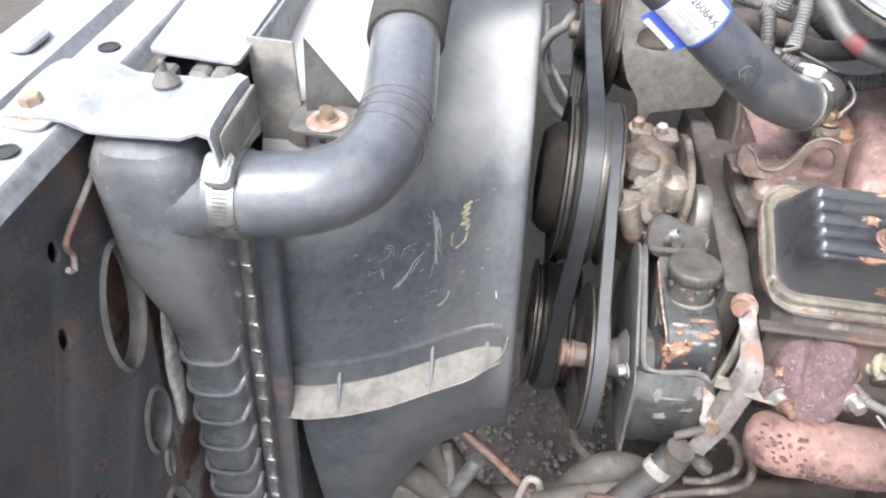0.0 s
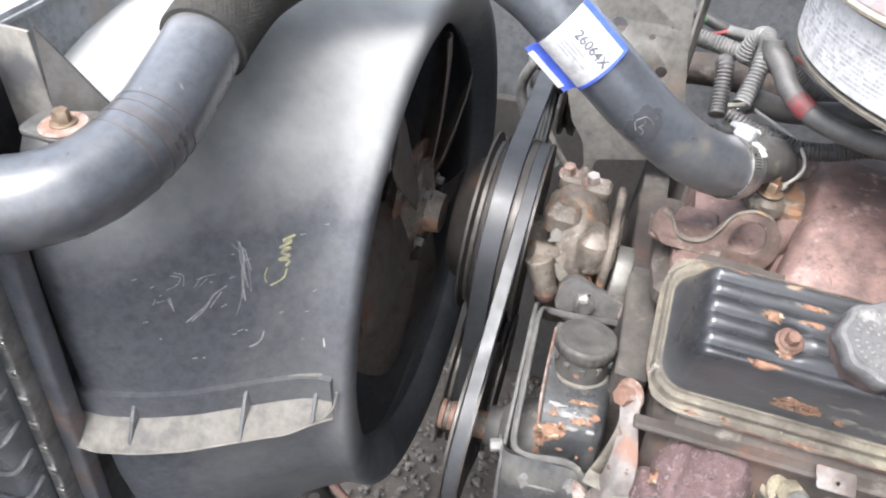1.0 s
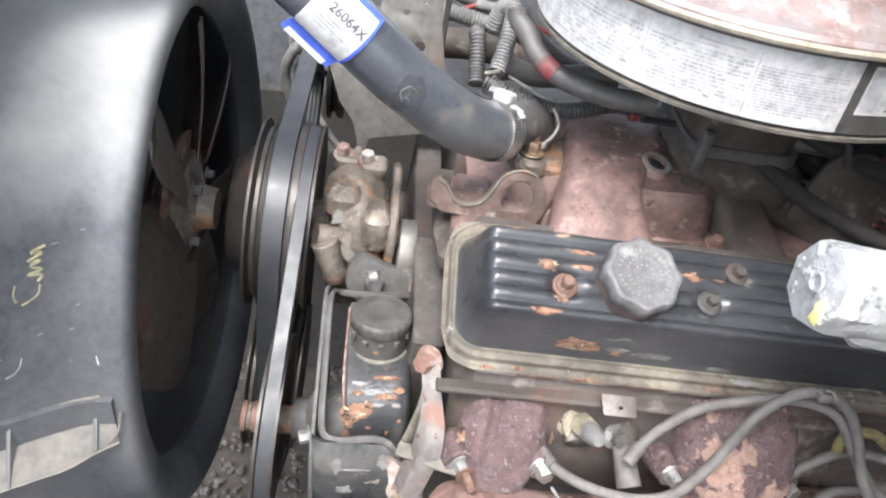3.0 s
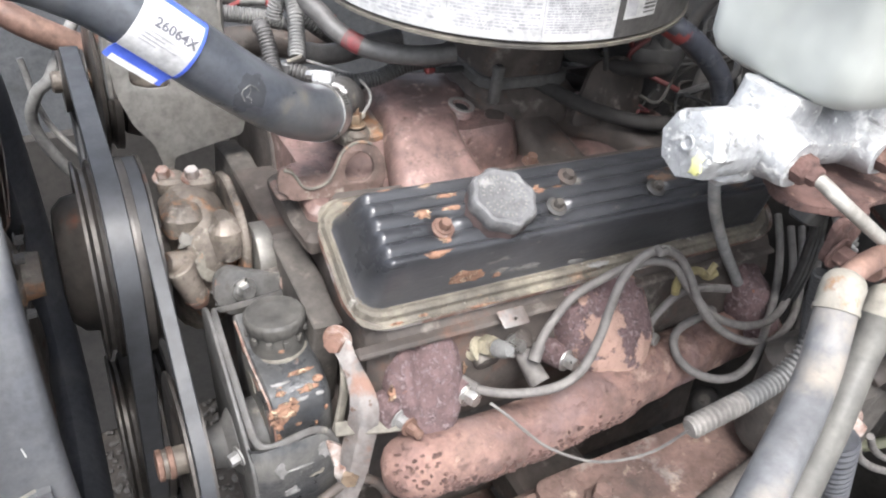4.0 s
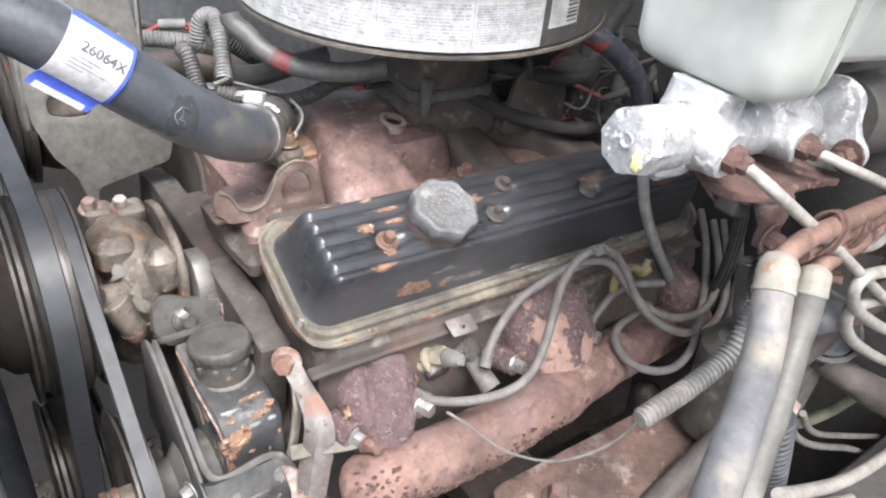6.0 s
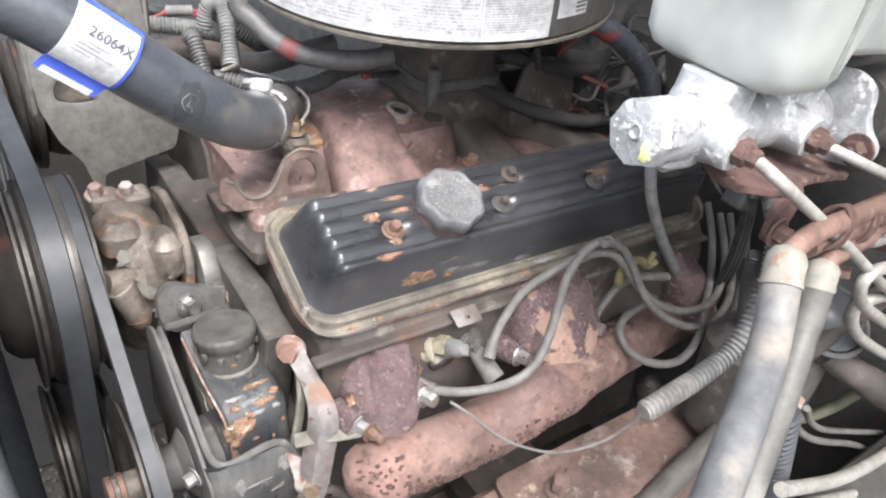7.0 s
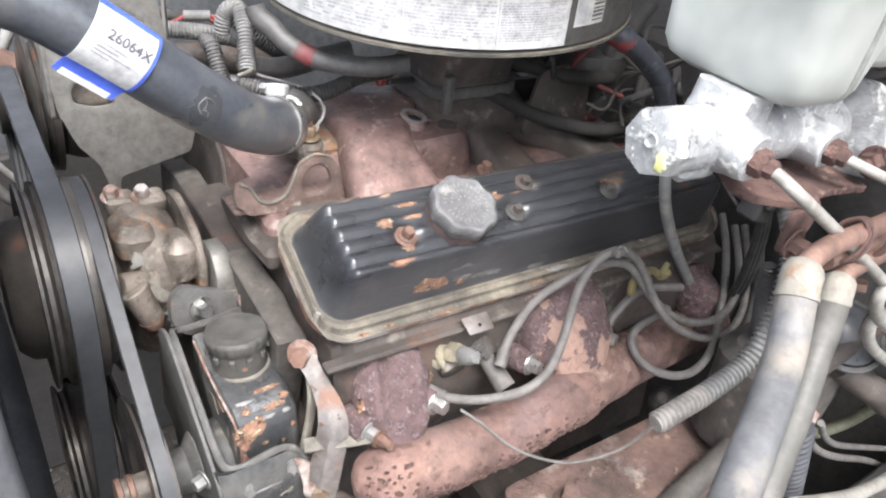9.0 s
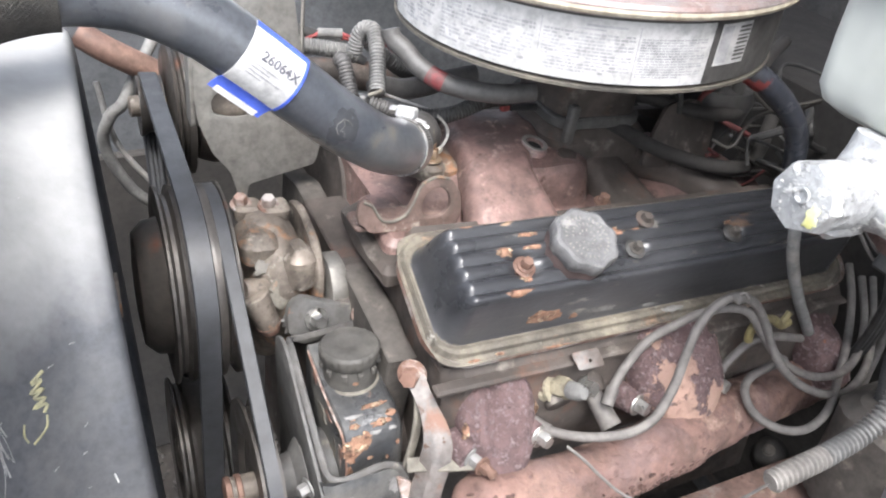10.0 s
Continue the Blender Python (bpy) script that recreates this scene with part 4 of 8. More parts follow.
def pulley(name, x, y, z, grooves, r, label, hub=0.02, nose=0.0, engine=True):
    """Grooved sheet pulley: grooves is a list of (x, depth, width)."""
    p = thing(name, (x, y, z), label, "pulley", engine=engine)
    prof = []
    for i, (gx, dep, w) in enumerate(grooves):
        prof += [(gx - w / 2 - 0.0025, r), (gx - w / 2, r), (gx - w * 0.18, r - dep), (gx + w * 0.18, r - dep), (gx + w / 2, r), (gx + w / 2 + 0.0025, r)]
    a, b = prof[0][0], prof[-1][0]
    prof = [(a + 0.006, hub), (a + 0.006, r * 0.55), (a + 0.001, r * 0.62), (a, r - 0.004)] + prof + [(b, r - 0.006), (b - 0.004, r * 0.6), (b - 0.004, hub)]
    part("rim", lathe((0, y, z), (1, 0, 0), prof, 64), M_PULLEY, p)
    part("hub", lathe((a - nose, y, z), (1, 0, 0), [(0, hub * 0.75), (0.002, hub), (nose + 0.03, hub), (nose + 0.032, hub * 0.7)], 32), M_PUMP, p, "corroded steel hub")
    return p


wp = pulley("water_pump_pulley", 0.07, 0.70, 0.89, ((0.053, 0.008, 0.010), (0.071, 0.004, 0.022), (0.094, 0.009, 0.012)), 0.092, "black sheet steel multi-groove water pump pulley")
part("boss_ring", lathe((0.022, 0.70, 0.89), (1, 0, 0), [(0, 0.03), (0.002, 0.052), (0.012, 0.062), (0.024, 0.064), (0.03, 0.07), (0.034, 0.05)], 48), M_PULLEY, wp, "dark rounded front ring")
pulley("crank_pulley", 0.07, 0.70, 0.655, ((0.053, 0.008, 0.010), (0.071, 0.004, 0.022), (0.094, 0.009, 0.012)), 0.085, "black crankshaft pulley low at the engine front")
psp = pulley("steering_pump_pulley", 0.092, 0.522, 0.800, ((0.0925, 0.009, 0.012),), 0.076, "black steering pump pulley with a stepped hub", 0.0125, 0.016)
part("hub_step", lathe((0.064, 0.522, 0.800), (1, 0, 0), [(0, 0.010), (0.001, 0.0135), (0.005, 0.0138), (0.006, 0.0118), (0.009, 0.0118), (0.010, 0.0140), (0.014, 0.0140), (0.015, 0.012)], 28), M_BOLT, psp, "brown stepped hub end")
alt = pulley("alternator_pulley", 0.07, 0.958, 0.952, ((0.071, 0.004, 0.022),), 0.034, "small dark alternator pulley", 0.012, 0.01)


def hull(circles, k=180):
    pts = []
    for y, z, r in circles:
        pts += [(y + r * math.cos(2 * math.pi * i / k), z + r * math.sin(2 * math.pi * i / k)) for i in range(k)]
    pts = sorted(set(pts))

    def half(ps):
        h = []
        for p in ps:
            while len(h) > 1 and (h[-1][0] - h[-2][0]) * (p[1] - h[-2][1]) - (h[-1][1] - h[-2][1]) * (p[0] - h[-2][0]) <= 0:
                h.pop()
            h.append(p)
        return h

    return half(pts)[:-1] + half(pts[::-1])[:-1]


def belt(name, x, width, thick, circles, label, ribs=0):
    b = thing(name, (x, circles[0][0], circles[0][1]), label, "belt", engine=True)
    line = hull(circles)
    cy, cz = sum(p[0] for p in line) / len(line), sum(p[1] for p in line) / len(line)
    n = len(line)
    norm = []
    for i in range(n):
        a, c = Vector(line[i - 1]), Vector(line[(i + 1) % n])
        d = (c - a).normalized()
        norm.append(Vector((d.y, -d.x)))
    loops = []
    for dx, off in ((-width / 2, 0.0008), (-width / 2 + 0.001, thick), (width / 2 - 0.001, thick), (width / 2, 0.0008), (width * 0.36, -0.002), (-width * 0.36, -0.002)):
        loops.append([Vector((x + dx, p[0] + m.x * off, p[1] + m.y * off)) for p, m in zip(line, norm)])
    bm = bmesh.new()
    strip(bm, loops + [loops[0]], cap0=False, cap1=False)
    bmesh.ops.remove_doubles(bm, verts=bm.verts, dist=1e-6)
    part("band", bm, M_BELT, b)
    for k in range(ribs):
        dx = -width * 0.36 + width * 0.72 * k / max(ribs - 1, 1)
        part("rib", tube(Path([(x + dx, p[0] + m.x * -0.0022, p[1] + m.y * -0.0022) for p, m in zip(line[::3], norm[::3])] + [(x + dx, line[0][0], line[0][1])], 1), 0.0009, 5), M_BELT_RIB, b)
    return b


belt("drive_belt", 0.071, 0.020, 0.0035, ((0.958, 0.952, 0.034), (0.70, 0.89, 0.091), (0.70, 0.655, 0.084)), "wide flat black rubber drive belt round the pulleys", 4)
belt("steering_belt", 0.0935, 0.0125, 0.003, ((0.70, 0.89, 0.088), (0.522, 0.800, 0.073), (0.70, 0.655, 0.081)), "narrow black rubber steering pump belt", 2)


def alternator():
    a = thing("alternator", (0.13, 0.955, 0.95), "dusty cast alternator on the far side of the engine front", "alternator", engine=True)
    part("housing", lathe((0.112, 0.955, 0.948), (1, 0, 0), [(0, 0.03), (0.004, 0.058), (0.02, 0.064), (0.05, 0.066), (0.09, 0.062), (0.1, 0.04)], 40), M_BLOCK, a)
    part("front_ring", lathe((0.088, 0.955, 0.946), (1, 0, 0), [(0, 0.04), (0.001, 0.072), (0.003, 0.076), (0.007, 0.075), (0.009, 0.066), (0.013, 0.068), (0.015, 0.073), (0.022, 0.074), (0.026, 0.04)], 56), M_PULLEY, a, "dark ribbed fan disc")
    return a


alternator()


# ---- radiator hose ----
HOSE = Path([(-0.186, 0.318, 1.15), (-0.16, 0.318, 1.15), (-0.135, 0.319, 1.15), (-0.108, 0.327, 1.1505), (-0.087, 0.350, 1.153), (-0.079, 0.39, 1.159), (-0.081, 0.435, 1.171), (-0.084, 0.48, 1.184), (-0.081, 0.53, 1.195),
             (-0.057, 0.584, 1.203), (-0.008, 0.613, 1.207), (0.042, 0.613, 1.203), (0.082, 0.608, 1.186), (0.110, 0.605, 1.165), (0.142, 0.604, 1.1365), (0.179, 0.606, 1.103), (0.214, 0.617, 1.074), (0.2375, 0.631, 1.0585), (0.2515, 0.6435, 1.0505), (0.2585, 0.6505, 1.0470)], 14)
HR = 0.0232


def facing(path, s, eye=(0.1, 0.1, 1.36)):
    """The angle round the pipe that points at a place."""
    o, x, y, t = path.at(s)
    d = Vector(eye) - o
    return math.atan2(d.dot(y), d.dot(x))


def hose_clamp(parent, path, s, r, width, screw_angle, label):
    c = part("hose_clamp", wrap(path, r, s - width / 2, s + width / 2, 0, 2 * math.pi - 0.001, 0.0012, 4, 48), M_STEEL, parent, label)
    o, x, y, t = path.at(s)
    d = x * math.cos(screw_angle) + y * math.sin(screw_angle)
    e = t.cross(d)
    part("screw_housing", slab(o + d * (r + 0.005), (0.018, width * 1.1, 0.011), 0.004, 0.002, Matrix((e, t, d)).transposed()), M_ALU, c, "stamped screw housing")
    bolt("screw", o + d * (r + 0.006) - e * 0.008, -e, 0.007, M_STEEL, c, "slotted hexagon screw", washer=False)
    for k in range(10):
        a = screw_angle + 0.35 + 0.09 * k
        dd = x * math.cos(a) + y * math.sin(a)
        part("slot", slab(o + dd * (r + 0.0012), (0.0009, width * 0.6, 0.0005), 0.0003, 0.0001, Matrix((t.cross(dd), t, dd)).transposed()), M_BRACKET, c)
    return c


def radiator_hose():
    h = thing("radiator_hose", (0.0, 0.6, 1.19), "thick black rubber upper radiator hose with a paper tag", "hose")
    s_sock0, s_sock1 = HOSE.near((-0.082, 0.462, 1.178)), HOSE.near((0.006, 0.612, 1.197))

    def swell(f):
        return 1.0 + 0.06 * math.exp(-((f - 0.0) / 0.08) ** 2) + 0.05 * math.exp(-((f - 1.0) / 0.06) ** 2)

    part("hose", tube(HOSE, HR, 32, s0=0.014, taper=swell), M_HOSE, h, "smooth moulded black rubber")
    sock = part("sleeve", tube(HOSE, HR + 0.0028, 40, s_sock0, s_sock1), M_SOCK, h, "woven dark cloth sleeve")
    # weave
    bm = bmesh.new()
    n = 54
    for k in range(n):
        for way in (1, -1):
            pts = []
            for i in range(25):
                s = s_sock0 + (s_sock1 - s_sock0) * i / 24
                o, x, y, t = HOSE.at(s)
                a = 2 * math.pi * k / n + way * i * 0.16
                pts.append(o + (x * math.cos(a) + y * math.sin(a)) * (HR + 0.0028))
            tube(Path(pts, 1), 0.00042, 4, bm=bm, step=0.004)
    part("weave", bm, M_SOCK, sock)
    sb = HOSE.near((-0.079, 0.385, 1.158))
    stain = mat("brown_stained_rubber", (0.078, 0.070, 0.071), (0.058, 0.061, 0.070), 14, 0.34, bump=0.12, coat=0.9)
    for k, (d, w) in enumerate(((-0.014, 0.0022), (-0.004, 0.0060), (0.006, 0.0016), (0.013, 0.0018))):
        part("moulding_line", wrap(HOSE, HR, sb + d, sb + d + w, 0, 6.282, 0.0004, 3, 40), stain, h, "faint brown moulding line")
    s = 0.030
    hose_clamp(h, HOSE, s, HR * 1.055, 0.0145, facing(HOSE, s, (-0.1, 0.12, 1.5)), "bright slotted worm-drive hose clamp")
    s = HOSE.length - 0.012
    hose_clamp(h, HOSE, s, HR * 1.045, 0.012, facing(HOSE, s, (0.3, 0.75, 1.6)), "worn steel hose clamp")
    # round moulded mark
    s = HOSE.near((0.1735, 0.605, 1.108))
    a = facing(HOSE, s, (0.10, 0.1, 1.24))
    o, x, y, t = HOSE.at(s)
    d = x * math.cos(a) + y * math.sin(a)
    part("moulded_mark", tube(Path([o + d * HR + (t * math.cos(q) + t.cross(d) * math.sin(q)) * (0.0062 + 0.0006 * math.sin(5 * q)) for q in (2 * math.pi * i / 16 for i in range(4, 15))], 2), 0.00045, 6), M_CONDUIT, h, "raised round moulded mark")
    part("moulded_mark", tube(Path([o + d * HR + t * u + t.cross(d) * v for u, v in ((-0.003, -0.004), (0.0, -0.001), (-0.001, 0.004), (0.003, 0.002), (0.005, 0.006))], 2), 0.0003, 6), M_CONDUIT, h, "scratched strokes in the mark")
    part("dark_spot", blot(lambda u, v, g: o + t * u + ((d * math.cos(v / HR) + t.cross(d) * math.sin(v / HR)) * (HR + g)), 0.0125, 0.0135, 3.0, 0.0001), M_GLOSSCAP, h, "darker round patch on the rubber")
    return h


radiator_hose()


def hose_tag():
    g = thing("hose_tag", (0.125, 0.59, 1.14), "white paper part tag with blue borders wrapped on the hose", "paper tag")
    s0, s1 = HOSE.near((0.107, 0.606, 1.167)), HOSE.near((0.141, 0.604, 1.139))
    sm = (s0 + s1) / 2
    a = facing(HOSE, sm, (0.12, 0.1, 1.36))
    r = HR + 0.0006
    base = part("paper", wrap(HOSE, r, s0, s1, a - 1.0, a + 1.15, 0.0005, 10, 30), M_PAPER, g)
    for e0, e1 in ((s1 - 0.001, s1 + 0.0012),):
        part("blue_border", wrap(HOSE, r + 0.0004, e0, e1, a - 1.0, a + 1.15, 0.0004, 3, 30), M_BLUE, base)
    for q0, q1 in ((a - 1.0, a - 0.78),):
        part("blue_border", wrap(HOSE, r + 0.0004, s0, s1, q0, q1, 0.0005, 8, 6), M_BLUE, base)
    # the loose end standing off the hose
    o, x, y, t = HOSE.at(sm)
    sgn = 1 if (x * math.cos(a + 1.0) + y * math.sin(a + 1.0)).z < (x * math.cos(a - 1.0) + y * math.sin(a - 1.0)).z else -1
    qa = a + (1.15 if sgn > 0 else -1.0)
    rings = []
    for i in range(9):
        f = i / 8
        ring = []
        for s, lift in ((s0, 0), (s1, 0), (s1, 0.0006), (s0, 0.0006)):
            o, x, y, t = HOSE.at(s)
            d = x * math.cos(qa) + y * math.sin(qa)
            e = (-x * math.sin(qa) + y * math.cos(qa)) * sgn
            ring.append(o + d * (r + lift + 0.006 * f * f) + e * 0.011 * f - t * 0.003 * f)
        rings.append(ring)
    flap = part("loose_end", strip(bmesh.new(), rings), M_BLUE, g, "blue printed loose end of the tag")
    ring2 = []
    for k, f in enumerate((0.72, 1.0)):
        ring = []
        for s, lift in ((s0 + 0.004, 0.0011), (s1 - 0.004, 0.0011), (s1 - 0.004, 0.0015), (s0 + 0.004, 0.0015)):
            o, x, y, t = HOSE.at(s)
            d = x * math.cos(qa) + y * math.sin(qa)
            e = (-x * math.sin(qa) + y * math.cos(qa)) * sgn
            ring.append(o + d * (r + lift + 0.006 * f * f) + e * 0.011 * f - t * 0.003 * f)
        ring2.append(ring)
    part("white_band", strip(bmesh.new(), ring2), M_PAPER, flap)
    # number, bent round the hose
    cu = bpy.data.curves.new("number", "FONT")
    cu.body, cu.size, cu.align_x, cu.align_y, cu.extrude = "26064X", 0.0092, "CENTER", "CENTER", 0.0
    cu.offset = 0.00022
    cu.resolution_u = 3
    ob = bpy.data.objects.new("number", cu)
    me = bpy.data.meshes.new_from_object(ob)
    bm = bmesh.new()
    bm.from_mesh(me)
    bmesh.ops.triangulate(bm, faces=bm.faces)
    bmesh.ops.subdivide_edges(bm, edges=[e for e in bm.edges if e.calc_length() > 0.002], cuts=2)
    for v in bm.verts:
        # reading direction runs along the hose, the letters' tops face up and away
        o, x, y, t = HOSE.at(sm + 0.004 + v.co.x)
        q = a - sgn * (0.1 + v.co.y / r)
        v.co = o + (x * math.cos(q) + y * math.sin(q)) * (r + 0.0009)
    part("number", bm, M_INK, base, "printed number 26064X")
    bpy.data.objects.remove(ob)
    bpy.data.curves.remove(cu)
    bpy.data.meshes.remove(me)
    for k in range(4):
        q = a + sgn * (0.16 + 0.11 * k)
        part("print_bar", wrap(HOSE, r + 0.0006, s0 + 0.007, s0 + (0.028, 0.022, 0.032, 0.019)[k], q, q + 0.045, 0.0003, 6, 2), M_INKPALE, base, "small unreadable print")
    return g


hose_tag()


# ---- engine block, head, intake ----
def engine_block():
    e = thing("engine_block", (0.45, 0.70, 0.6), "grimy rust-stained cast iron V8 engine block and heads", "engine", engine=True)
    head = [(0.486, 0.940), (0.474, 0.928), (0.466, 0.900), (0.462, 0.862), (0.472, 0.815), (0.52, 0.775), (0.60, 0.80), (0.665, 0.885), (0.640, 0.955), (0.600, 0.990), (0.582, 0.985)]
    bm = prism(head, 0.230, 0.700, bev=0.014)
    part("near_head", roughen(finer(bm, 3), 0.003, 45), M_BLOCK, e, "dirty cast iron cylinder head")
    far = [(1.40 - y, z) for y, z in head][::-1]
    part("far_head", prism(far, 0.235, 0.715), M_BLOCK, e)
    block = [(0.52, 0.80), (0.50, 0.62), (0.58, 0.52), (0.82, 0.52), (0.90, 0.62), (0.88, 0.80), (0.76, 0.93), (0.64, 0.93)]
    part("block", roughen(finer(prism(block, 0.195, 0.72), 2), 0.004, 30), M_BLOCK, e)
    part("timing_cover", slab((0.185, 0.70, 0.72), (0.03, 0.24, 0.28), 0.01, 0.008), M_BLOCK, e)
    # raised features along the side of the head
    for x in (0.335, 0.372):
        part("spark_boss", roughen(finer(rod((x, 0.475, 0.895), (x, 0.458, 0.888), 0.014, 0.012)), 0.001, 90), M_BLOCK, e, "grimy spark plug boss")
    part("side_ledge", slab((0.45, 0.470, 0.926), (0.47, 0.012, 0.006), 0.002, 0.002), M_BLOCK, e)
    # front corner lugs of the head
    part("lug", roughen(finer(slab((0.238, 0.497, 0.915), (0.02, 0.03, 0.030), 0.008, 0.004)), 0.0015, 80), M_BLOCK, e, "rust and dirt caked lug")
    part("front_plate", roughen(finer(prism([(0.52, 0.915), (0.53, 0.80), (0.60, 0.74), (0.84, 0.74), (0.86, 0.91), (0.80, 0.925), (0.60, 0.925)], 0.198, 0.224), 2), 0.003, 60), M_LOWHOSE, e, "front face brown with old grease")
    return e


engine_block()


def intake():
    m = thing("intake_manifold", (0.45, 0.70, 0.97), "pinkish brown cast iron intake manifold", "intake manifold", engine=True)
    base = prism([(0.595, 0.940), (0.60, 0.962), (0.64, 0.974), (0.76, 0.974), (0.80, 0.962), (0.805, 0.940), (0.70, 0.91)], 0.238, 0.70)
    part("base", roughen(finer(base, 3), 0.004, 25), M_INTAKE, m)

    def runner(pts, w, h, rough, material=M_INTAKE):
        """A broad flat-topped casting arm."""
        p = Path(pts)
        rings = []
        for i in range(25):
            o, x, y, t = p.at(p.length * i / 24)
            side = t.cross(Vector((0, 0, 1))).normalized()
            up = side.cross(t)
            k = 0.86 + 0.14 * math.cos(i / 24 * 6.283)
            rings.append([o + side * a * k + up * b for a, b in rrect(w, h, h * 0.42, 6)])
        part("runner", roughen(roughen(strip(bmesh.new(), rings), rough, 32), 0.0012, 120), material, m)

    runner([(0.350, 0.578, 0.958), (0.350, 0.615, 0.980), (0.356, 0.66, 0.996), (0.380, 0.73, 1.006)], 0.104, 0.046, 0.004)
    runner([(0.268, 0.585, 0.942), (0.275, 0.62, 0.956), (0.30, 0.67, 0.975), (0.36, 0.73, 0.995)], 0.060, 0.036, 0.003)
    # rear runners take the darker iron: dirt plus the air cleaner's shadow as colour
    runner([(0.500, 0.585, 0.950), (0.50, 0.62, 0.965), (0.49, 0.67, 0.985), (0.47, 0.72, 1.000)], 0.075, 0.040, 0.003, M_BLOCK)
    runner([(0.645, 0.585, 0.950), (0.63, 0.62, 0.965), (0.58, 0.67, 0.985), (0.50, 0.72, 1.000)], 0.060, 0.040, 0.003, M_BLOCK)
    runner([(0.285, 0.80, 0.965), (0.30, 0.77, 0.985), (0.35, 0.745, 1.0), (0.42, 0.73, 1.004)], 0.070, 0.040, 0.003)
    # plenum darkened the same way, shadow included in its colour
    part("plenum", roughen(finer(slab((0.488, 0.73, 1.01), (0.13, 0.13, 0.05), 0.03, 0.012)), 0.002, 40), M_BLOCK, m)
    # round boss with a dark bore, and its neighbour
    pad = [[(0.412 + a * k, 0.676 + b * k, z) for a, b in rrect(0.100, 0.078, 0.026, 6)] for z, k in ((0.962, 1.12), (0.995, 1.04), (1.008, 0.98), (1.0135, 0.86), (1.0145, 0.4))]
    part("pad", roughen(roughen(finer(loft(pad), 2), 0.003, 35), 0.0010, 140), M_INTAKE, m, "cast pad round the bores")
    b = part("boss", lathe((0.402, 0.676, 1.006), (0.1, -0.15, 1), [(0, 0.020), (0.010, 0.0155), (0.0165, 0.0138), (0.0175, 0.0128), (0.0175, 0.0095), (0.006, 0.0085)], 28), M_INTAKE, m, "machined round boss with an open bore")
    part("machined_ring", lathe((0.4037, 0.6734, 1.0236), (0.1, -0.15, 1), [(0, 0.0138), (0.0006, 0.0138), (0.0006, 0.0098), (0, 0.0098)], 28, cap0=False, cap1=False), M_CONDUIT_W, b, "pale machined face")
    part("bore", lathe((0.4027, 0.675, 1.019), (0.1, -0.15, 1), [(0, 0.0095), (0.001, 0.0095)], 20), M_SHROUD_IN, b)
    part("boss", roughen(lathe((0.436, 0.662, 1.000), (0.1, -0.2, 1), [(0, 0.016), (0.010, 0.0125), (0.016, 0.0115), (0.017, 0.008)], 24), 0.0008, 90), M_BLOCK, m)
    part("front_wall", roughen(finer(slab((0.244, 0.645, 0.962), (0.040, 0.09, 0.028), 0.010, 0.006), 4), 0.0035, 50), M_INTAKE, m)
    part("front_grime", roughen(finer(slab((0.226, 0.640, 0.952), (0.03, 0.12, 0.022), 0.010, 0.006), 3), 0.006, 60), M_BLOCK, m, "greasy dirt along the front joint")
    for x, y, z in ((0.452, 0.607, 0.988),):
        bolt("bolt", (x, y, z), (0, -0.2, 1), 0.0095, M_BOLT, m, "rusty hexagon bolt")
    # cast figures, raised
    for i in range(7):
        part("cast_mark", slab((0.352 + 0.006 * i, 0.742 - 0.004 * i, 1.012), (0.0035, 0.007, 0.003), 0.001, 0.0005), M_INTAKE, m)
    return m


intake()


def throttle_body():
    t = thing("throttle_body", (0.46, 0.715, 1.04), "dark dirty throttle body under the air cleaner", "throttle body", engine=True)
    part("body", finer(slab((0.48, 0.725, 1.075), (0.10, 0.10, 0.07), 0.02, 0.006)), M_BLOCK, t)
    part("flange", slab((0.48, 0.725, 1.042), (0.11, 0.11, 0.012), 0.02, 0.002), M_BRACKET, t)
    part("sensor", slab((0.433, 0.662, 1.048), (0.011, 0.011, 0.040), 0.004, 0.002), M_BRACKET, t, "small grey sensor body")
    part("neck", rod((0.46, 0.715, 1.1), (0.46, 0.715, 1.14), 0.05), M_BLOCK, t)
    return t


throttle_body()


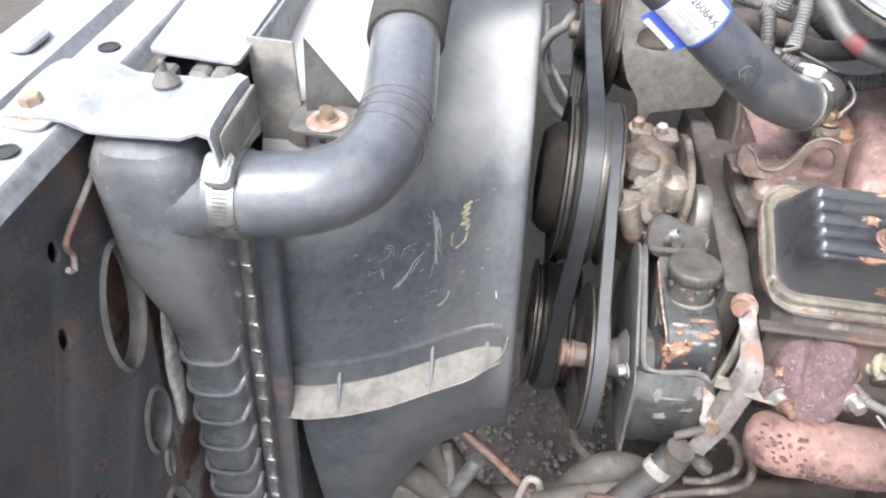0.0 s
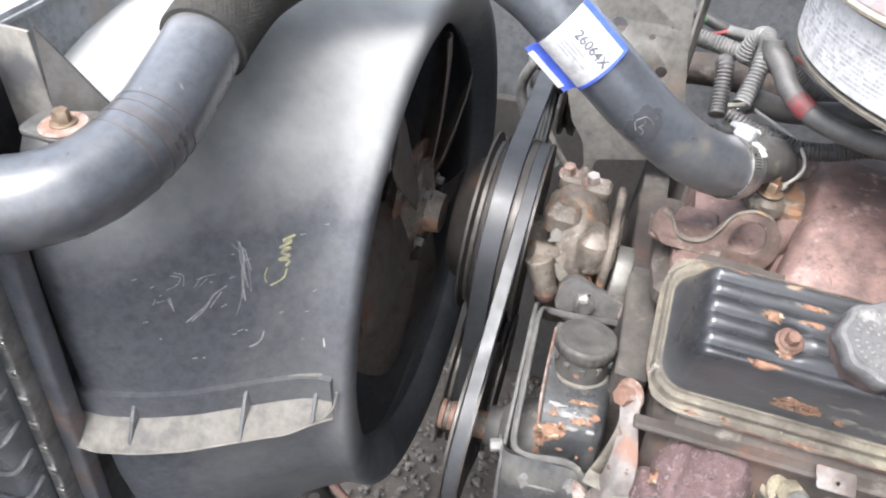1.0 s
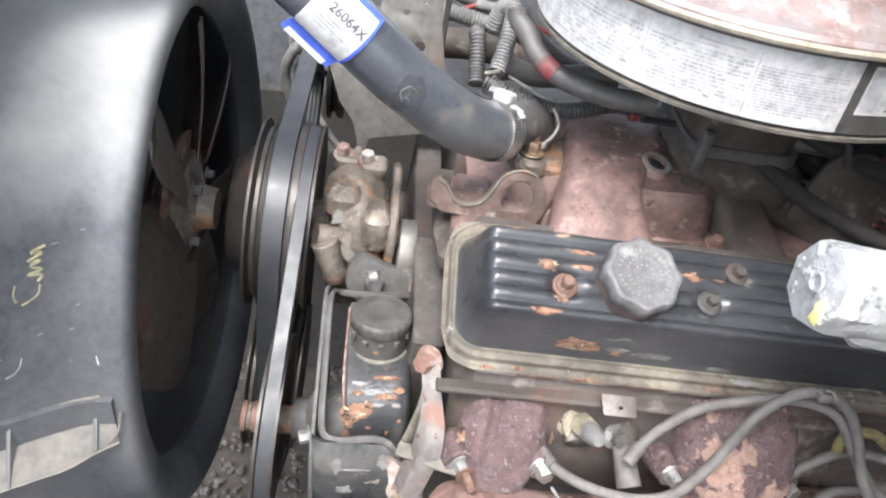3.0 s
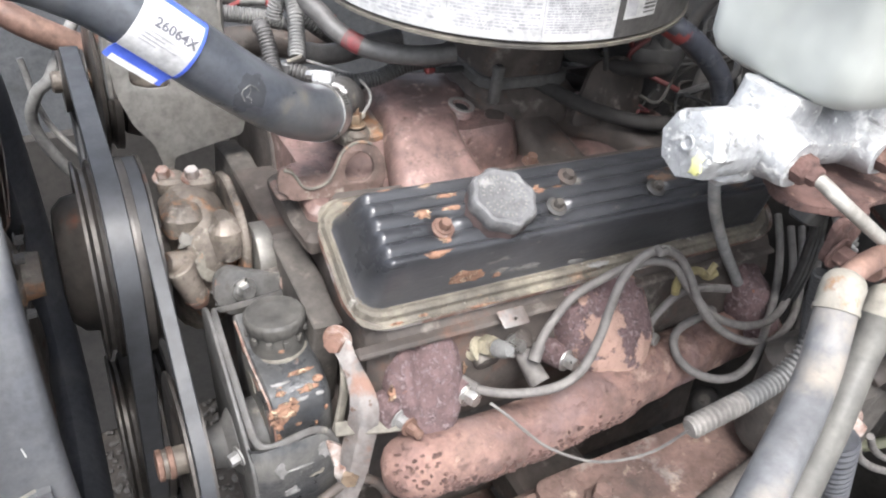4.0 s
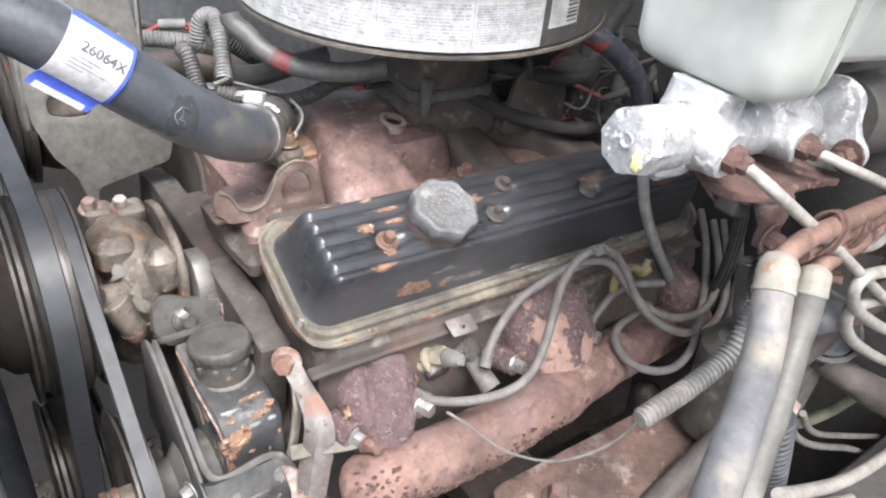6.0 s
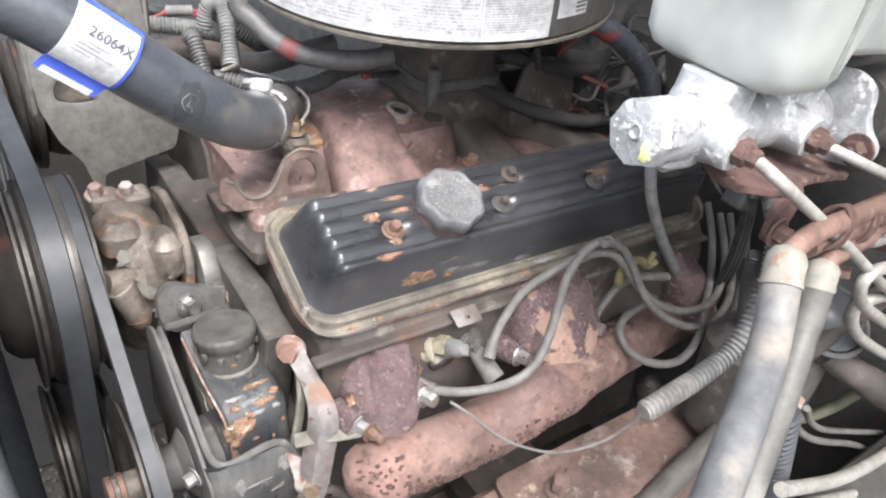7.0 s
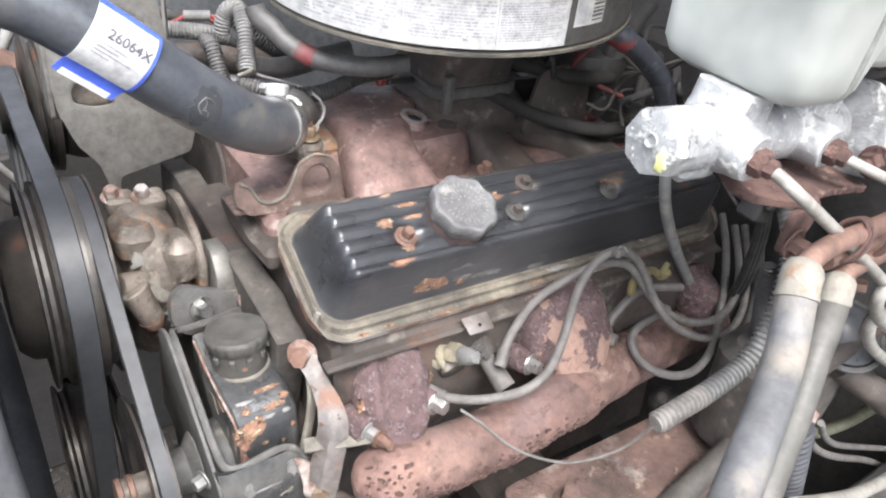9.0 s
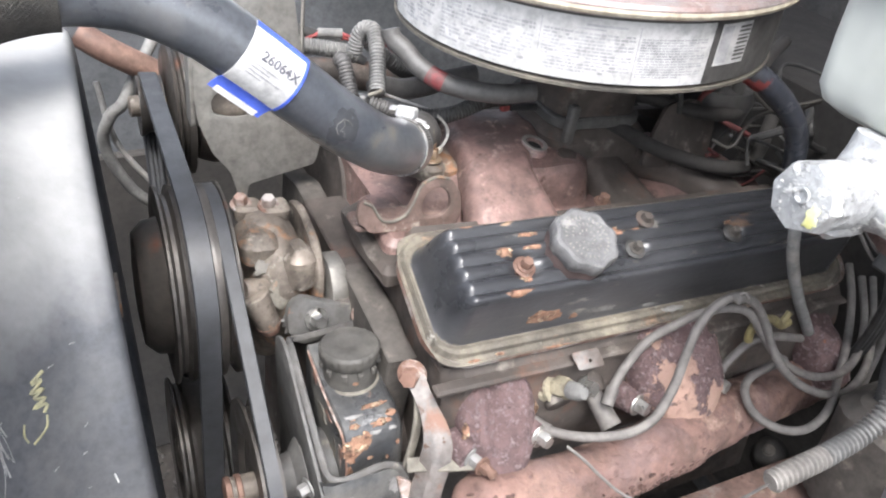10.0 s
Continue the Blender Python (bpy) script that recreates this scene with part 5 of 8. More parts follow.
def lifting_eye():
    e = thing("lifting_eye", (0.25, 0.625, 0.98), "rusty flat steel lifting eye bolted to the intake front", "bracket", engine=True)
    pts = rounded([(0.214, 0.978), (0.298, 0.974), (0.304, 1.000), (0.301, 1.018), (0.291, 1.0295), (0.277, 1.032), (0.263, 1.0255), (0.256, 1.012), (0.249, 1.001), (0.238, 0.9955), (0.226, 0.998), (0.219, 1.007), (0.216, 1.0165), (0.206, 1.0165), (0.204, 1.002)], 0.006)
    hole = rounded([(0.2655, 0.996), (0.286, 0.994), (0.2945, 1.004), (0.2915, 1.019), (0.279, 1.0255), (0.2675, 1.018), (0.263, 1.006)], 0.008)
    pts, hole = ([(x - 0.004, z - (0.009 if z > 0.985 else 0.0)) for x, z in q] for q in (pts, hole))
    part("plate", roughen(finer(sheet(pts, 0.005, leaning(0.624, 1.0, 0.2), [hole], 0.0012), 1), 0.0006, 90), M_EYE, e)
    # pale bead stands in for the light catching the plate's upper edge
    part("edge_light_bead", tube([(0.205, 0.6217, 1.0075), (0.213, 0.6212, 1.003), (0.222, 0.6187, 0.9895), (0.234, 0.6182, 0.9875), (0.245, 0.6192, 0.9925), (0.252, 0.6212, 1.0035), (0.259, 0.6247, 1.017), (0.273, 0.6262, 1.0235), (0.286, 0.6252, 1.021)], 0.0014, 6), M_DIRT, e, "pale edge line")
    part("foot", slab((0.250, 0.638, 0.978), (0.10, 0.03, 0.006), 0.006, 0.002), M_EYE, e)
    return e


lifting_eye()


def thermostat_housing():
    t = thing("thermostat_housing", (0.29, 0.69, 1.0), "corroded grey cast thermostat housing with a sensor wire", "thermostat housing", engine=True)
    part("elbow", roughen(tube([(0.240, 0.636, 1.056), (0.259, 0.658, 1.047), (0.274, 0.678, 1.041), (0.287, 0.696, 1.032), (0.294, 0.707, 1.010)], 0.0190, 24), 0.0008, 90), M_BRACKET, t)
    part("flange", roughen(finer(slab((0.302, 0.697, 0.998), (0.064, 0.055, 0.012), 0.022, 0.003)), 0.0008, 80), M_PUMP, t)
    part("stud_base", roughen(lathe((0.2885, 0.6740, 0.999), (0, 0, 1), [(0, 0.0165), (0.010, 0.0160), (0.013, 0.0135), (0.015, 0.0120)], 20), 0.0008, 150), M_PUMP, t)
    bolt("bolt", (0.2880, 0.6710, 1.0165), (0, 0, 1), 0.0115, M_ZINC, t, "brassy flange bolt", stud=0.006)
    for k, (o, a, b) in enumerate((((0.2480, 0.6560, 1.0720), 0.009, 0.0045), ((0.2560, 0.6480, 1.0700), 0.008, 0.0048), ((0.2620, 0.6430, 1.0660), 0.005, 0.0034))):
        part("white_paste", roughen(flat_blot(o, (0.86, -0.46, -0.22), (0.3, 0.75, -0.25), a, b, k * 2 + 1, 0.0016), 0.0007, 300), M_PAPER, t, "white sealant smear")
    part("sensor_wire", tube([(0.2650, 0.742, 1.052), (0.2760, 0.735, 1.050), (0.2960, 0.716, 1.0480), (0.3040, 0.700, 1.0465), (0.3080, 0.686, 1.0410), (0.3045, 0.676, 1.0350), (0.2965, 0.673, 1.0250)], 0.0015, 8), M_GREYTUBE, t, "thin grey looped wire")
    part("wire_terminal", rod((0.2980, 0.6730, 1.0265), (0.2945, 0.6725, 1.0215), 0.0028), M_COLLAR, t, "small pale terminal")
    part("temperature_sender", lathe((0.252, 0.770, 0.990), (0.10, 0.1, 1), [(0, 0.012), (0.026, 0.012), (0.027, 0.0075), (0.038, 0.0085), (0.046, 0.0085), (0.048, 0.006)], 20), M_CRIMP, t, "grey metal sender")
    return t


thermostat_housing()

# ---- rocker cover ----
VB = Vector((0.0, 0.501, 1.0125))
SL = radians(24)
VU, VN = Vector((0, math.cos(SL), math.sin(SL))), Vector((0, -math.sin(SL), math.cos(SL)))
VH = 0.050
VX0, VX1, VHALF, VOFF = 0.214, 0.700, 0.0625, 0.009


def on_cover(x, u, h):
    """A place over the cover: u across from the bolt line, h above the bolt line's face."""
    return Vector((x, 0, 0)) + VB + VU * u + VN * h


def inset(x, u, r=0.036):
    hw, hh = (VX1 - VX0) / 2, VHALF
    x += 0.0068 * smooth(VX0 + 0.0005, VX0 + 0.008, x)
    a, b = abs(x - (VX0 + VX1) / 2) - (hw - r), abs(u - VOFF) - (hh - r)
    return -(math.hypot(max(a, 0), max(b, 0)) + min(max(a, b), 0) - r)


def cover_height(x, u):
    """Height over the bolt line's face."""
    d = inset(x, u)
    ends = min(x - VX0, VX1 - x)
    h = 0.006 * smooth(0.006, 0.008, d) - 0.002
    h -= 0.0022 * math.exp(-((d - 0.0155) / 0.0022) ** 2)
    h += (VH - 0.006) * smooth(0.0165, 0.031, d) ** 0.7 * smooth(0.0090, 0.031, ends) ** 0.55
    top = smooth(0.022, 0.034, d) * smooth(0.012, 0.042, ends)
    ridge = 1 - abs(2 * (((u - 0.002) / 0.0124 + 0.5) % 1.0) - 1) ** 2.2
    h += 0.0038 * (ridge - 0.5) * top
    for bx in (0.296, 0.4065, 0.519, 0.63):
        h -= 0.0045 * top * math.exp(-(((x - bx) ** 2 + u ** 2) / 0.012 ** 2) ** 2)
    return h - VH


# rust and scrape patches: along, across, half length, half width, rusty or bare
COVER_CHIPS = ((0.309, 0.0269, 0.0085, 0.0022, 1), (0.309, 0.0148, 0.0080, 0.0026, 1), (0.282, 0.0143, 0.0075, 0.0044, 1), (0.293, -0.0105, 0.0056, 0.0039, 1), (0.281, -0.0222, 0.0110, 0.0027, 1), (0.316, -0.0329, 0.0160, 0.0018, 1), (0.259, 0.0413, 0.0050, 0.0015, 1), (0.277, 0.0429, 0.0037, 0.0012, 1),
               (0.274, -0.0492, 0.0043, 0.0014, 1), (0.453, -0.0434, 0.0136, 0.0030, 0), (0.395, 0.0188, 0.0062, 0.0045, 1), (0.416, 0.0187, 0.0043, 0.0016, 1), (0.372, -0.034, 0.0160, 0.0008, 0), (0.43, -0.036, 0.0096, 0.0009, 0), (0.3, 0.043, 0.0050, 0.0009, 1), (0.345, -0.0345, 0.0037, 0.0009, 1),
               (0.33, -0.053, 0.0120, 0.0010, 1), (0.25, -0.051, 0.0062, 0.0016, 1), (0.519, 0.012, 0.0050, 0.0012, 1))


def rocker_cover():
    c = thing("rocker_cover", (0.45, 0.52, 0.95), "chipped black enamelled rocker cover with long ridges and rust", "rocker cover", engine=True)
    nx, nu = 300, 116

    def skin(keep, lift, dmin, dmax):
        bm = bmesh.new()
        g = {}
        for i in range(nx + 1):
            for j in range(nu + 1):
                x, u = VX0 + (VX1 - VX0) * i / nx, VOFF - VHALF + 2 * VHALF * j / nu
                d = inset(x, u)
                if d < -0.0025:
                    continue
                if d < 0:
                    # pull corner points back to the rounded edge
                    e = 1e-4
                    gx, gu = (inset(x + e, u) - d) / e, (inset(x, u + e) - d) / e
                    q = max(math.hypot(gx, gu), 0.2)
                    x, u = x - gx / q * d, u - gu / q * d
                g[i, j] = (bm.verts.new(on_cover(x, u, cover_height(x, u) + lift)), d)
        for i in range(nx):
            for j in range(nu):
                q = [g.get(k) for k in ((i, j), (i + 1, j), (i + 1, j + 1), (i, j + 1))]
                if all(q):
                    m = sum(a[1] for a in q) / 4
                    if dmin <= m < dmax:
                        bm.faces.new([a[0] for a in q])
        for v in [v for v in bm.verts if not v.link_faces]:
            bm.verts.remove(v)
        return bm

    part("dome", skin(None, 0.0, 0.0165, 1.0), M_COVER, c, "glossy chipped black enamel with long ridges")
    part("flange", skin(None, 0.0, -1.0, 0.0165), M_FLANGE, c, "dirt-caked pale flange")
    # gasket rim below the flange
    loop = []
    for x, u in rrect(VX1 - VX0 - 0.002, 2 * VHALF - 0.002, 0.035, 8):
        loop.append((x + (VX0 + VX1) / 2, u + VOFF))
    part("gasket_rim", loft([[on_cover(x, u, h - VH) for x, u in loop] for h in (-0.011, -0.0012)], cap0=True, cap1=False), M_RUSTY, c, "rusty rim of the flange")
    for i, bx in enumerate((0.296, 0.4065, 0.519, 0.63)):
        part("grommet", roughen(lathe(on_cover(bx, 0, -0.006), VN, [(0, 0.0090), (0.003, 0.0095), (0.0045, 0.007)], 24), 0.0006, 200), M_BOLT if i == 0 else M_DARKWIRE, c, "rusty bolt seat")
        bolt("bolt", on_cover(bx, 0, -0.002), VN, 0.0082 if i == 0 else 0.007, M_LOWHOSE if i > 0 else M_BOLT, c, "rusty centre bolt", washer=True)
    part("oval_stud", lathe(on_cover(0.43, 0.026, -0.002), VN, [(0, 0.009), (0.002, 0.009), (0.003, 0.005), (0.008, 0.004)], 20), M_BLOCK, c)
    for k, (x, u, a, b, m) in enumerate(COVER_CHIPS):
        name = ("bare_patch", "scale_patch")[m]
        part(name, blot(lambda p, q, h: on_cover(x + p, u + q, cover_height(x + p, u + q) + h), a, b, k * 1.3 + 2, 0.0005), (M_BARE, M_FLAKE)[m], c, ("scraped grey patch", "flaking orange rust")[m])
    # wire clip tab under the flange
    part("tab", sheet(rounded([(-0.012, 0.0), (0.014, 0.0), (0.015, -0.015), (-0.010, -0.015)], 0.002), 0.0016, board(on_cover(0.352, -0.061, -VH - 0.006), (1, 0, 0), (0, 0.9, 0.55)), [disc(0.003, -0.009, 0.0020)]), M_STAY, c, "pale drilled steel tab")
    return c


rocker_cover()


def oil_cap():
    c = thing("oil_filler_cap", on_cover(0.343, 0.0, 0.0), "scalloped grey plastic oil filler cap", "oil cap", engine=True)
    o = on_cover(0.347, 0.006, -0.004)

    def lobes(a):
        c = math.cos(8 * a)
        return 1.0 + 0.040 * math.copysign(abs(c) ** 0.6, c)

    part("skirt", lathe(o, VN, [(-0.010, 0.0270), (0.004, 0.0278), (0.012, 0.0272), (0.015, 0.025)], 64, wob=lambda a: 1.0 + 0.03 * math.cos(8 * a)), M_CAPSKIRT, c, "dark rusty filler collar")
    top = part("cap", lathe(o, VN, [(0.008, 0.024), (0.010, 0.0270), (0.012, 0.0284), (0.0215, 0.0284), (0.0240, 0.0268), (0.0248, 0.0242), (0.0240, 0.0225), (0.0240, 0.0)], 128, wob=lobes, cap1=False), M_CAP, c)
    x, y, z = axes(VN)
    for r in (0.0212, 0.0155, 0.0095, 0.0040):
        part("ring_line", lathe(o + VN * 0.0239, VN, [(0, r - 0.00035), (0.0004, r - 0.0002), (0.0004, r + 0.0002), (0, r + 0.00035)], 64, cap0=False, cap1=False), M_CAP, top)
    for r, n, w in ((0.0185, 30, 0.003), (0.0125, 22, 0.0024), (0.0065, 10, 0.002)):
        for k in range(n):
            if (k * 7 + n) % 9 == 0:
                continue
            a = 2 * math.pi * k / n
            d = x * math.cos(a) + y * math.sin(a)
            part("print_bar", slab(o + VN * 0.0241 + d * r, (0.0010, w * 0.8, 0.0003), 0.0003, 0.0001, Matrix((z.cross(d), d, z)).transposed()), M_CAPINK, top, "small raised unreadable lettering")
    return c


oil_cap()


# ---- exhaust manifold ----
def exhaust():
    m = thing("exhaust_manifold", (0.42, 0.43, 0.80), "flaking rust brown cast iron exhaust manifold", "exhaust manifold", engine=True)
    # the collecting pipe
    p = Path([(0.222, 0.424, 0.846), (0.25, 0.416, 0.842), (0.29, 0.412, 0.842), (0.36, 0.412, 0.842), (0.43, 0.418, 0.846), (0.50, 0.430, 0.846), (0.57, 0.440, 0.840), (0.64, 0.450, 0.834), (0.71, 0.462, 0.828)])

    def swell(f):
        return math.sqrt(max(0.02, 1 - max(0.0, 1 - f / 0.058) ** 2)) * (1.0 + 0.10 * math.exp(-((f - 0.52) / 0.12) ** 2)) * (1 - 0.04 * f)

    part("collector", roughen(roughen(tube(p, 0.0275, 40, step=0.0035, taper=swell), 0.0026, 45), 0.0008, 170), M_EXH, m, "pink-brown rusted collecting pipe")
    # lifting dark scale along the lower face and the closed end
    rnd = random.Random(21)
    for k in range(210):
        s = 0.008 + 0.235 * rnd.random() ** 1.4
        o, x, y, t = p.at(s)
        d0 = (Vector((0.03, 0.10, 1.20)) - o)
        d0 = (d0 - t * d0.dot(t)).normalized()
        e = t.cross(d0)
        if e.z > 0:
            e = -e
        q = rnd.uniform(-0.7, 1.2) if s < 0.045 else rnd.gauss(0.95, 0.22)
        r = 0.0278 * swell(s / p.length)

        def on_pipe(u, v, h, o=o, t=t, d0=d0, e=e, q=q, r=r):
            a = q + v / r
            return o + t * u + (d0 * math.cos(a) + e * math.sin(a)) * (r + h)

        big = 1.7 if rnd.random() < 0.12 else 1.0
        part("scale_flake", blot(on_pipe, big * rnd.uniform(0.0008, 0.0026), big * rnd.uniform(0.0007, 0.0017), k * 0.7, 0.0010), M_DARKRUST, m, "dark lifting scale")
    # ports
    def port(x0, x1, top, name, material):
        secs = []
        for f in range(9):
            t = f / 8
            cy = 0.494 - 0.066 * t
            cz = 0.903 - 0.052 * t ** 1.3
            w = (x1 - x0) * (1.0 - 0.10 * t)
            h = 0.040 + 0.006 * math.sin(t * math.pi)
            d = Vector((0, -0.62, -0.78)).normalized()
            up = Vector((0, -0.78, 0.62)).normalized()
            mid = (x0 + x1) / 2 + 0.006 * t
            o = Vector((mid, cy, cz))
            secs.append([o + Vector((1, 0, 0)) * a + up * b for a, b in rrect(w, h, 0.018, 6)])
        bm = loft(secs)
        part(name, roughen(roughen(finer(bm, 2), 0.0050, 42, x0 * 9), 0.0012, 160), material, m)

    back = ENGINE.inverted()

    def casting(path, notch, depth, seed, label, material=M_PORT):
        """A port casting: rows of (place, half width, half height); notch: the groove between its two swellings."""
        p = Path([back @ Vector(r[0]) for r in path], 5)
        rings, n = [], len(path)
        for i, o in enumerate(p.line):
            k = min(i / 5, n - 1.001)
            j, f = int(k), k - int(k)
            w, h = (path[j][q] * (1 - f) + path[j + 1][q] * f for q in (1, 2))
            t = p.frames[i][2]
            sx = (Vector((1, 0, 0)) - t * t.x).normalized()
            up = sx.cross(t)
            if up.y > 0:
                up = -up
            ring = []
            for q in range(48):
                a = 2 * math.pi * q / 48
                c, e = math.cos(a), math.sin(a)
                r = 1 / (abs(c) ** 2.4 + abs(e) ** 2.4) ** (1 / 2.4)
                x, y = w * r * c, h * r * e
                if e > 0:
                    y -= depth * h * math.exp(-((x / w - notch) / 0.20) ** 2) * smooth(1.0, 0.35, i / (len(p.line) - 1))
                ring.append(o + sx * x + up * y)
            rings.append(ring)
        return part("port", roughen(roughen(roughen(finer(strip(bmesh.new(), rings), 1), 0.0022, 42, seed), 0.0004, 150, seed), 0.0004, 420, seed), material, m, label)

    casting((((0.2730, 0.496, 0.915), 0.018, 0.010), ((0.2725, 0.488, 0.9125), 0.027, 0.020), ((0.2715, 0.475, 0.903), 0.0325, 0.0245), ((0.2700, 0.463, 0.889), 0.0345, 0.0255), ((0.2665, 0.450, 0.873), 0.0315, 0.0250), ((0.2600, 0.438, 0.857), 0.0235, 0.0235), ((0.2540, 0.427, 0.845), 0.017, 0.020)), -0.30, 0.42, 2.0, "granular purple-brown rust")
    part("rust_patch", blot(lambda u, v, h: Vector((0.3135 + 0.2 * u, 0.4655 - 0.35 * h - u * 0.5, 0.884 + v)) + Vector((h, -h, 0)), 0.008, 0.007, 4, 0.001), M_FLAKE, m, "orange rust patch")
    part("rust_patch", flat_blot((0.2445, 0.4520, 0.8925), (1, 0, 0.1), (0, 0.55, 0.8), 0.007, 0.006, 8, 0.0012), M_FLAKE, m, "orange rust patch")
    casting((((0.456, 0.497, 0.912), 0.040, 0.014), ((0.456, 0.486, 0.907), 0.048, 0.024), ((0.457, 0.470, 0.895), 0.0520, 0.0270), ((0.458, 0.456, 0.879), 0.0500, 0.0275), ((0.460, 0.444, 0.862), 0.0420, 0.0270), ((0.462, 0.434, 0.846), 0.032, 0.024)), 0.10, 0.12, 6.0, "granular purple-brown rust with pink scars", M_PORTPINK)
    port(0.630, 0.680, 0.91, "port", M_PORT)
    ax = Vector((0.25, -0.9, 0.15))
    for q in ((0.2985, 0.437, 0.8825), (0.404, 0.442, 0.8750), (0.502, 0.444, 0.8665), (0.666, 0.454, 0.856)):
        q = back @ Vector(q)
        part("bolt_lug", roughen(finer(rod(q - ax * 0.030, q, 0.0130, 0.0105)), 0.001, 90), M_PORT, m)
        bolt("bolt", q, ax, 0.0112, M_STEEL, m, "bright steel hexagon bolt")
    q = back @ Vector((0.2400, 0.4315, 0.8795))
    part("bolt_lug", roughen(finer(rod(q - ax * 0.036, q - ax * 0.008, 0.0135, 0.0125)), 0.001, 90), M_PORT, m)
    bolt("stud_nut", q - ax * 0.0085, ax, 0.0100, M_BARE, m, "grey nut behind the strap")
    bolt("stud_nut", q + ax * 0.0035, ax, 0.0086, M_BOLT, m, "rusty nut on the stud")
    part("stud", roughen(finer(rod(q + ax * 0.009, q + ax * 0.019, 0.0040)), 0.0004, 300), M_BOLT, m, "rusty stud end")
    part("web", roughen(finer(slab((0.455, 0.432, 0.838), (0.13, 0.03, 0.03), 0.012, 0.006)), 0.003, 50), M_EXH, m)
    return m


exhaust()


def stay(name, pts, w, thick, material, label, twist=(0, -1, 0.3), bolts=()):
    """A bent flat strap."""
    s = thing(name, pts[0], label, "bracket", engine=True)
    p = Path(pts)
    rings = []
    f = Vector(twist).normalized()
    for i in range(33):
        o, x, y, t = p.at(p.length * i / 32)
        n = (f - t * f.dot(t)).normalized()
        b = t.cross(n)
        rings.append([o + b * a + n * c for a, c in rrect(w, thick, thick * 0.4, 3)])
    part("strap", strip(bmesh.new(), rings), material, s)
    for at, ax, size, mt in bolts:
        bolt("bolt", at, ax, size, mt, s, "rusty bolt head")
    return s


def pump_stay():
    """A bolted strap that twists into a folded, wider lower arm."""
    s = thing("pump_stay", (0.21, 0.50, 0.92), "bent rusty pump stay with pale worn faces", "bracket")
    rows = (((0.2110, 0.511, 0.923), 0.0068, (-0.35, -0.65, 0.65), 0.000), ((0.2115, 0.500, 0.919), 0.0082, (-0.30, -0.62, 0.72), 0.000), ((0.2125, 0.487, 0.9130), 0.0072, (-0.22, -0.62, 0.75), 0.001), ((0.2135, 0.473, 0.9065), 0.0078, (-0.22, -0.62, 0.75), 0.002), ((0.2140, 0.460, 0.8985), 0.0100, (-0.26, -0.72, 0.64), 0.003), ((0.2125, 0.451, 0.8880), 0.0118, (-0.30, -0.82, 0.48), 0.005),
            ((0.2090, 0.446, 0.874), 0.0122, (-0.34, -0.88, 0.32), 0.0085), ((0.2025, 0.441, 0.853), 0.0122, (-0.34, -0.90, 0.26), 0.0085), ((0.1970, 0.437, 0.833), 0.0116, (-0.34, -0.90, 0.26), 0.0085), ((0.1905, 0.434, 0.812), 0.0090, (-0.34, -0.92, 0.20), 0.004), ((0.185, 0.433, 0.795), 0.0080, (-0.34, -0.92, 0.20), 0.002))
    p = Path([r[0] for r in rows], 4)
    rings, n = [], len(rows)
    for i, o in enumerate(p.line):
        k = min(i / 4, n - 1.001)
        j, f = int(k), k - int(k)
        w = rows[j][1] * (1 - f) + rows[j + 1][1] * f
        fold = rows[j][3] * (1 - f) + rows[j + 1][3] * f
        face = Vector(rows[j][2]).lerp(Vector(rows[j + 1][2]), f)
        t = p.frames[i][2]
        nn = (face - t * face.dot(t)).normalized()
        c = t.cross(nn)
        if c.x < 0:
            c = -c
        up = [(-w, -fold), (-w * 0.25, 0.0), (w * 0.1, 0.0003), (w, -fold * 0.35)]
        rings.append([o + c * a + nn * (q + 0.002) for a, q in up] + [o + c * a + nn * (q - 0.002) for a, q in up[::-1]])
    part("strap", roughen(finer(strip(bmesh.new(), rings), 1), 0.0005, 120), M_STAY, s)
    bolt("bolt", (0.2110, 0.505, 0.9190), (-0.62, -0.70, 0.35), 0.0135, M_RUSTY, s, "rusty bolt head")
    return s


pump_stay()
stay("rear_stay", [(0.214, 0.497, 0.908), (0.2125, 0.484, 0.893), (0.2075, 0.474, 0.872), (0.199, 0.466, 0.842), (0.194, 0.462, 0.81)], 0.009, 0.004, M_DIRT, "thin dusty strap behind the pump stay", (0.5, -1, 0.4))
stay("stud_strap", [(0.196, 0.458, 0.861), (0.210, 0.452, 0.864), (0.224, 0.444, 0.868), (0.2455, 0.4335, 0.8742)], 0.012, 0.0035, M_DIRT, "grey strap clamped under the manifold stud", (0.2, -0.5, 0.9))


# ---- steering pump ----
CAN = ((0.478, 0.770), (0.478, 0.866), (0.4798, 0.877), (0.4835, 0.8865), (0.490, 0.894), (0.500, 0.8975), (0.530, 0.900), (0.560, 0.905), (0.576, 0.909), (0.5815, 0.904), (0.583, 0.770))


def on_can(x, s, h=0.0):
    """On the can's skin: s runs up its front from z 0.84 and back over the shoulder."""
    pts = [Vector((0.478, 0.84))] + [Vector(p) for p in CAN[1:]]
    for a, b in zip(pts, pts[1:]):
        d = (b - a).length
        if s <= d or b is pts[-1]:
            q = a.lerp(b, s / d)
            t = (b - a).normalized()
            return Vector((x, q.x - t.y * h, q.y + t.x * h))
        s -= d


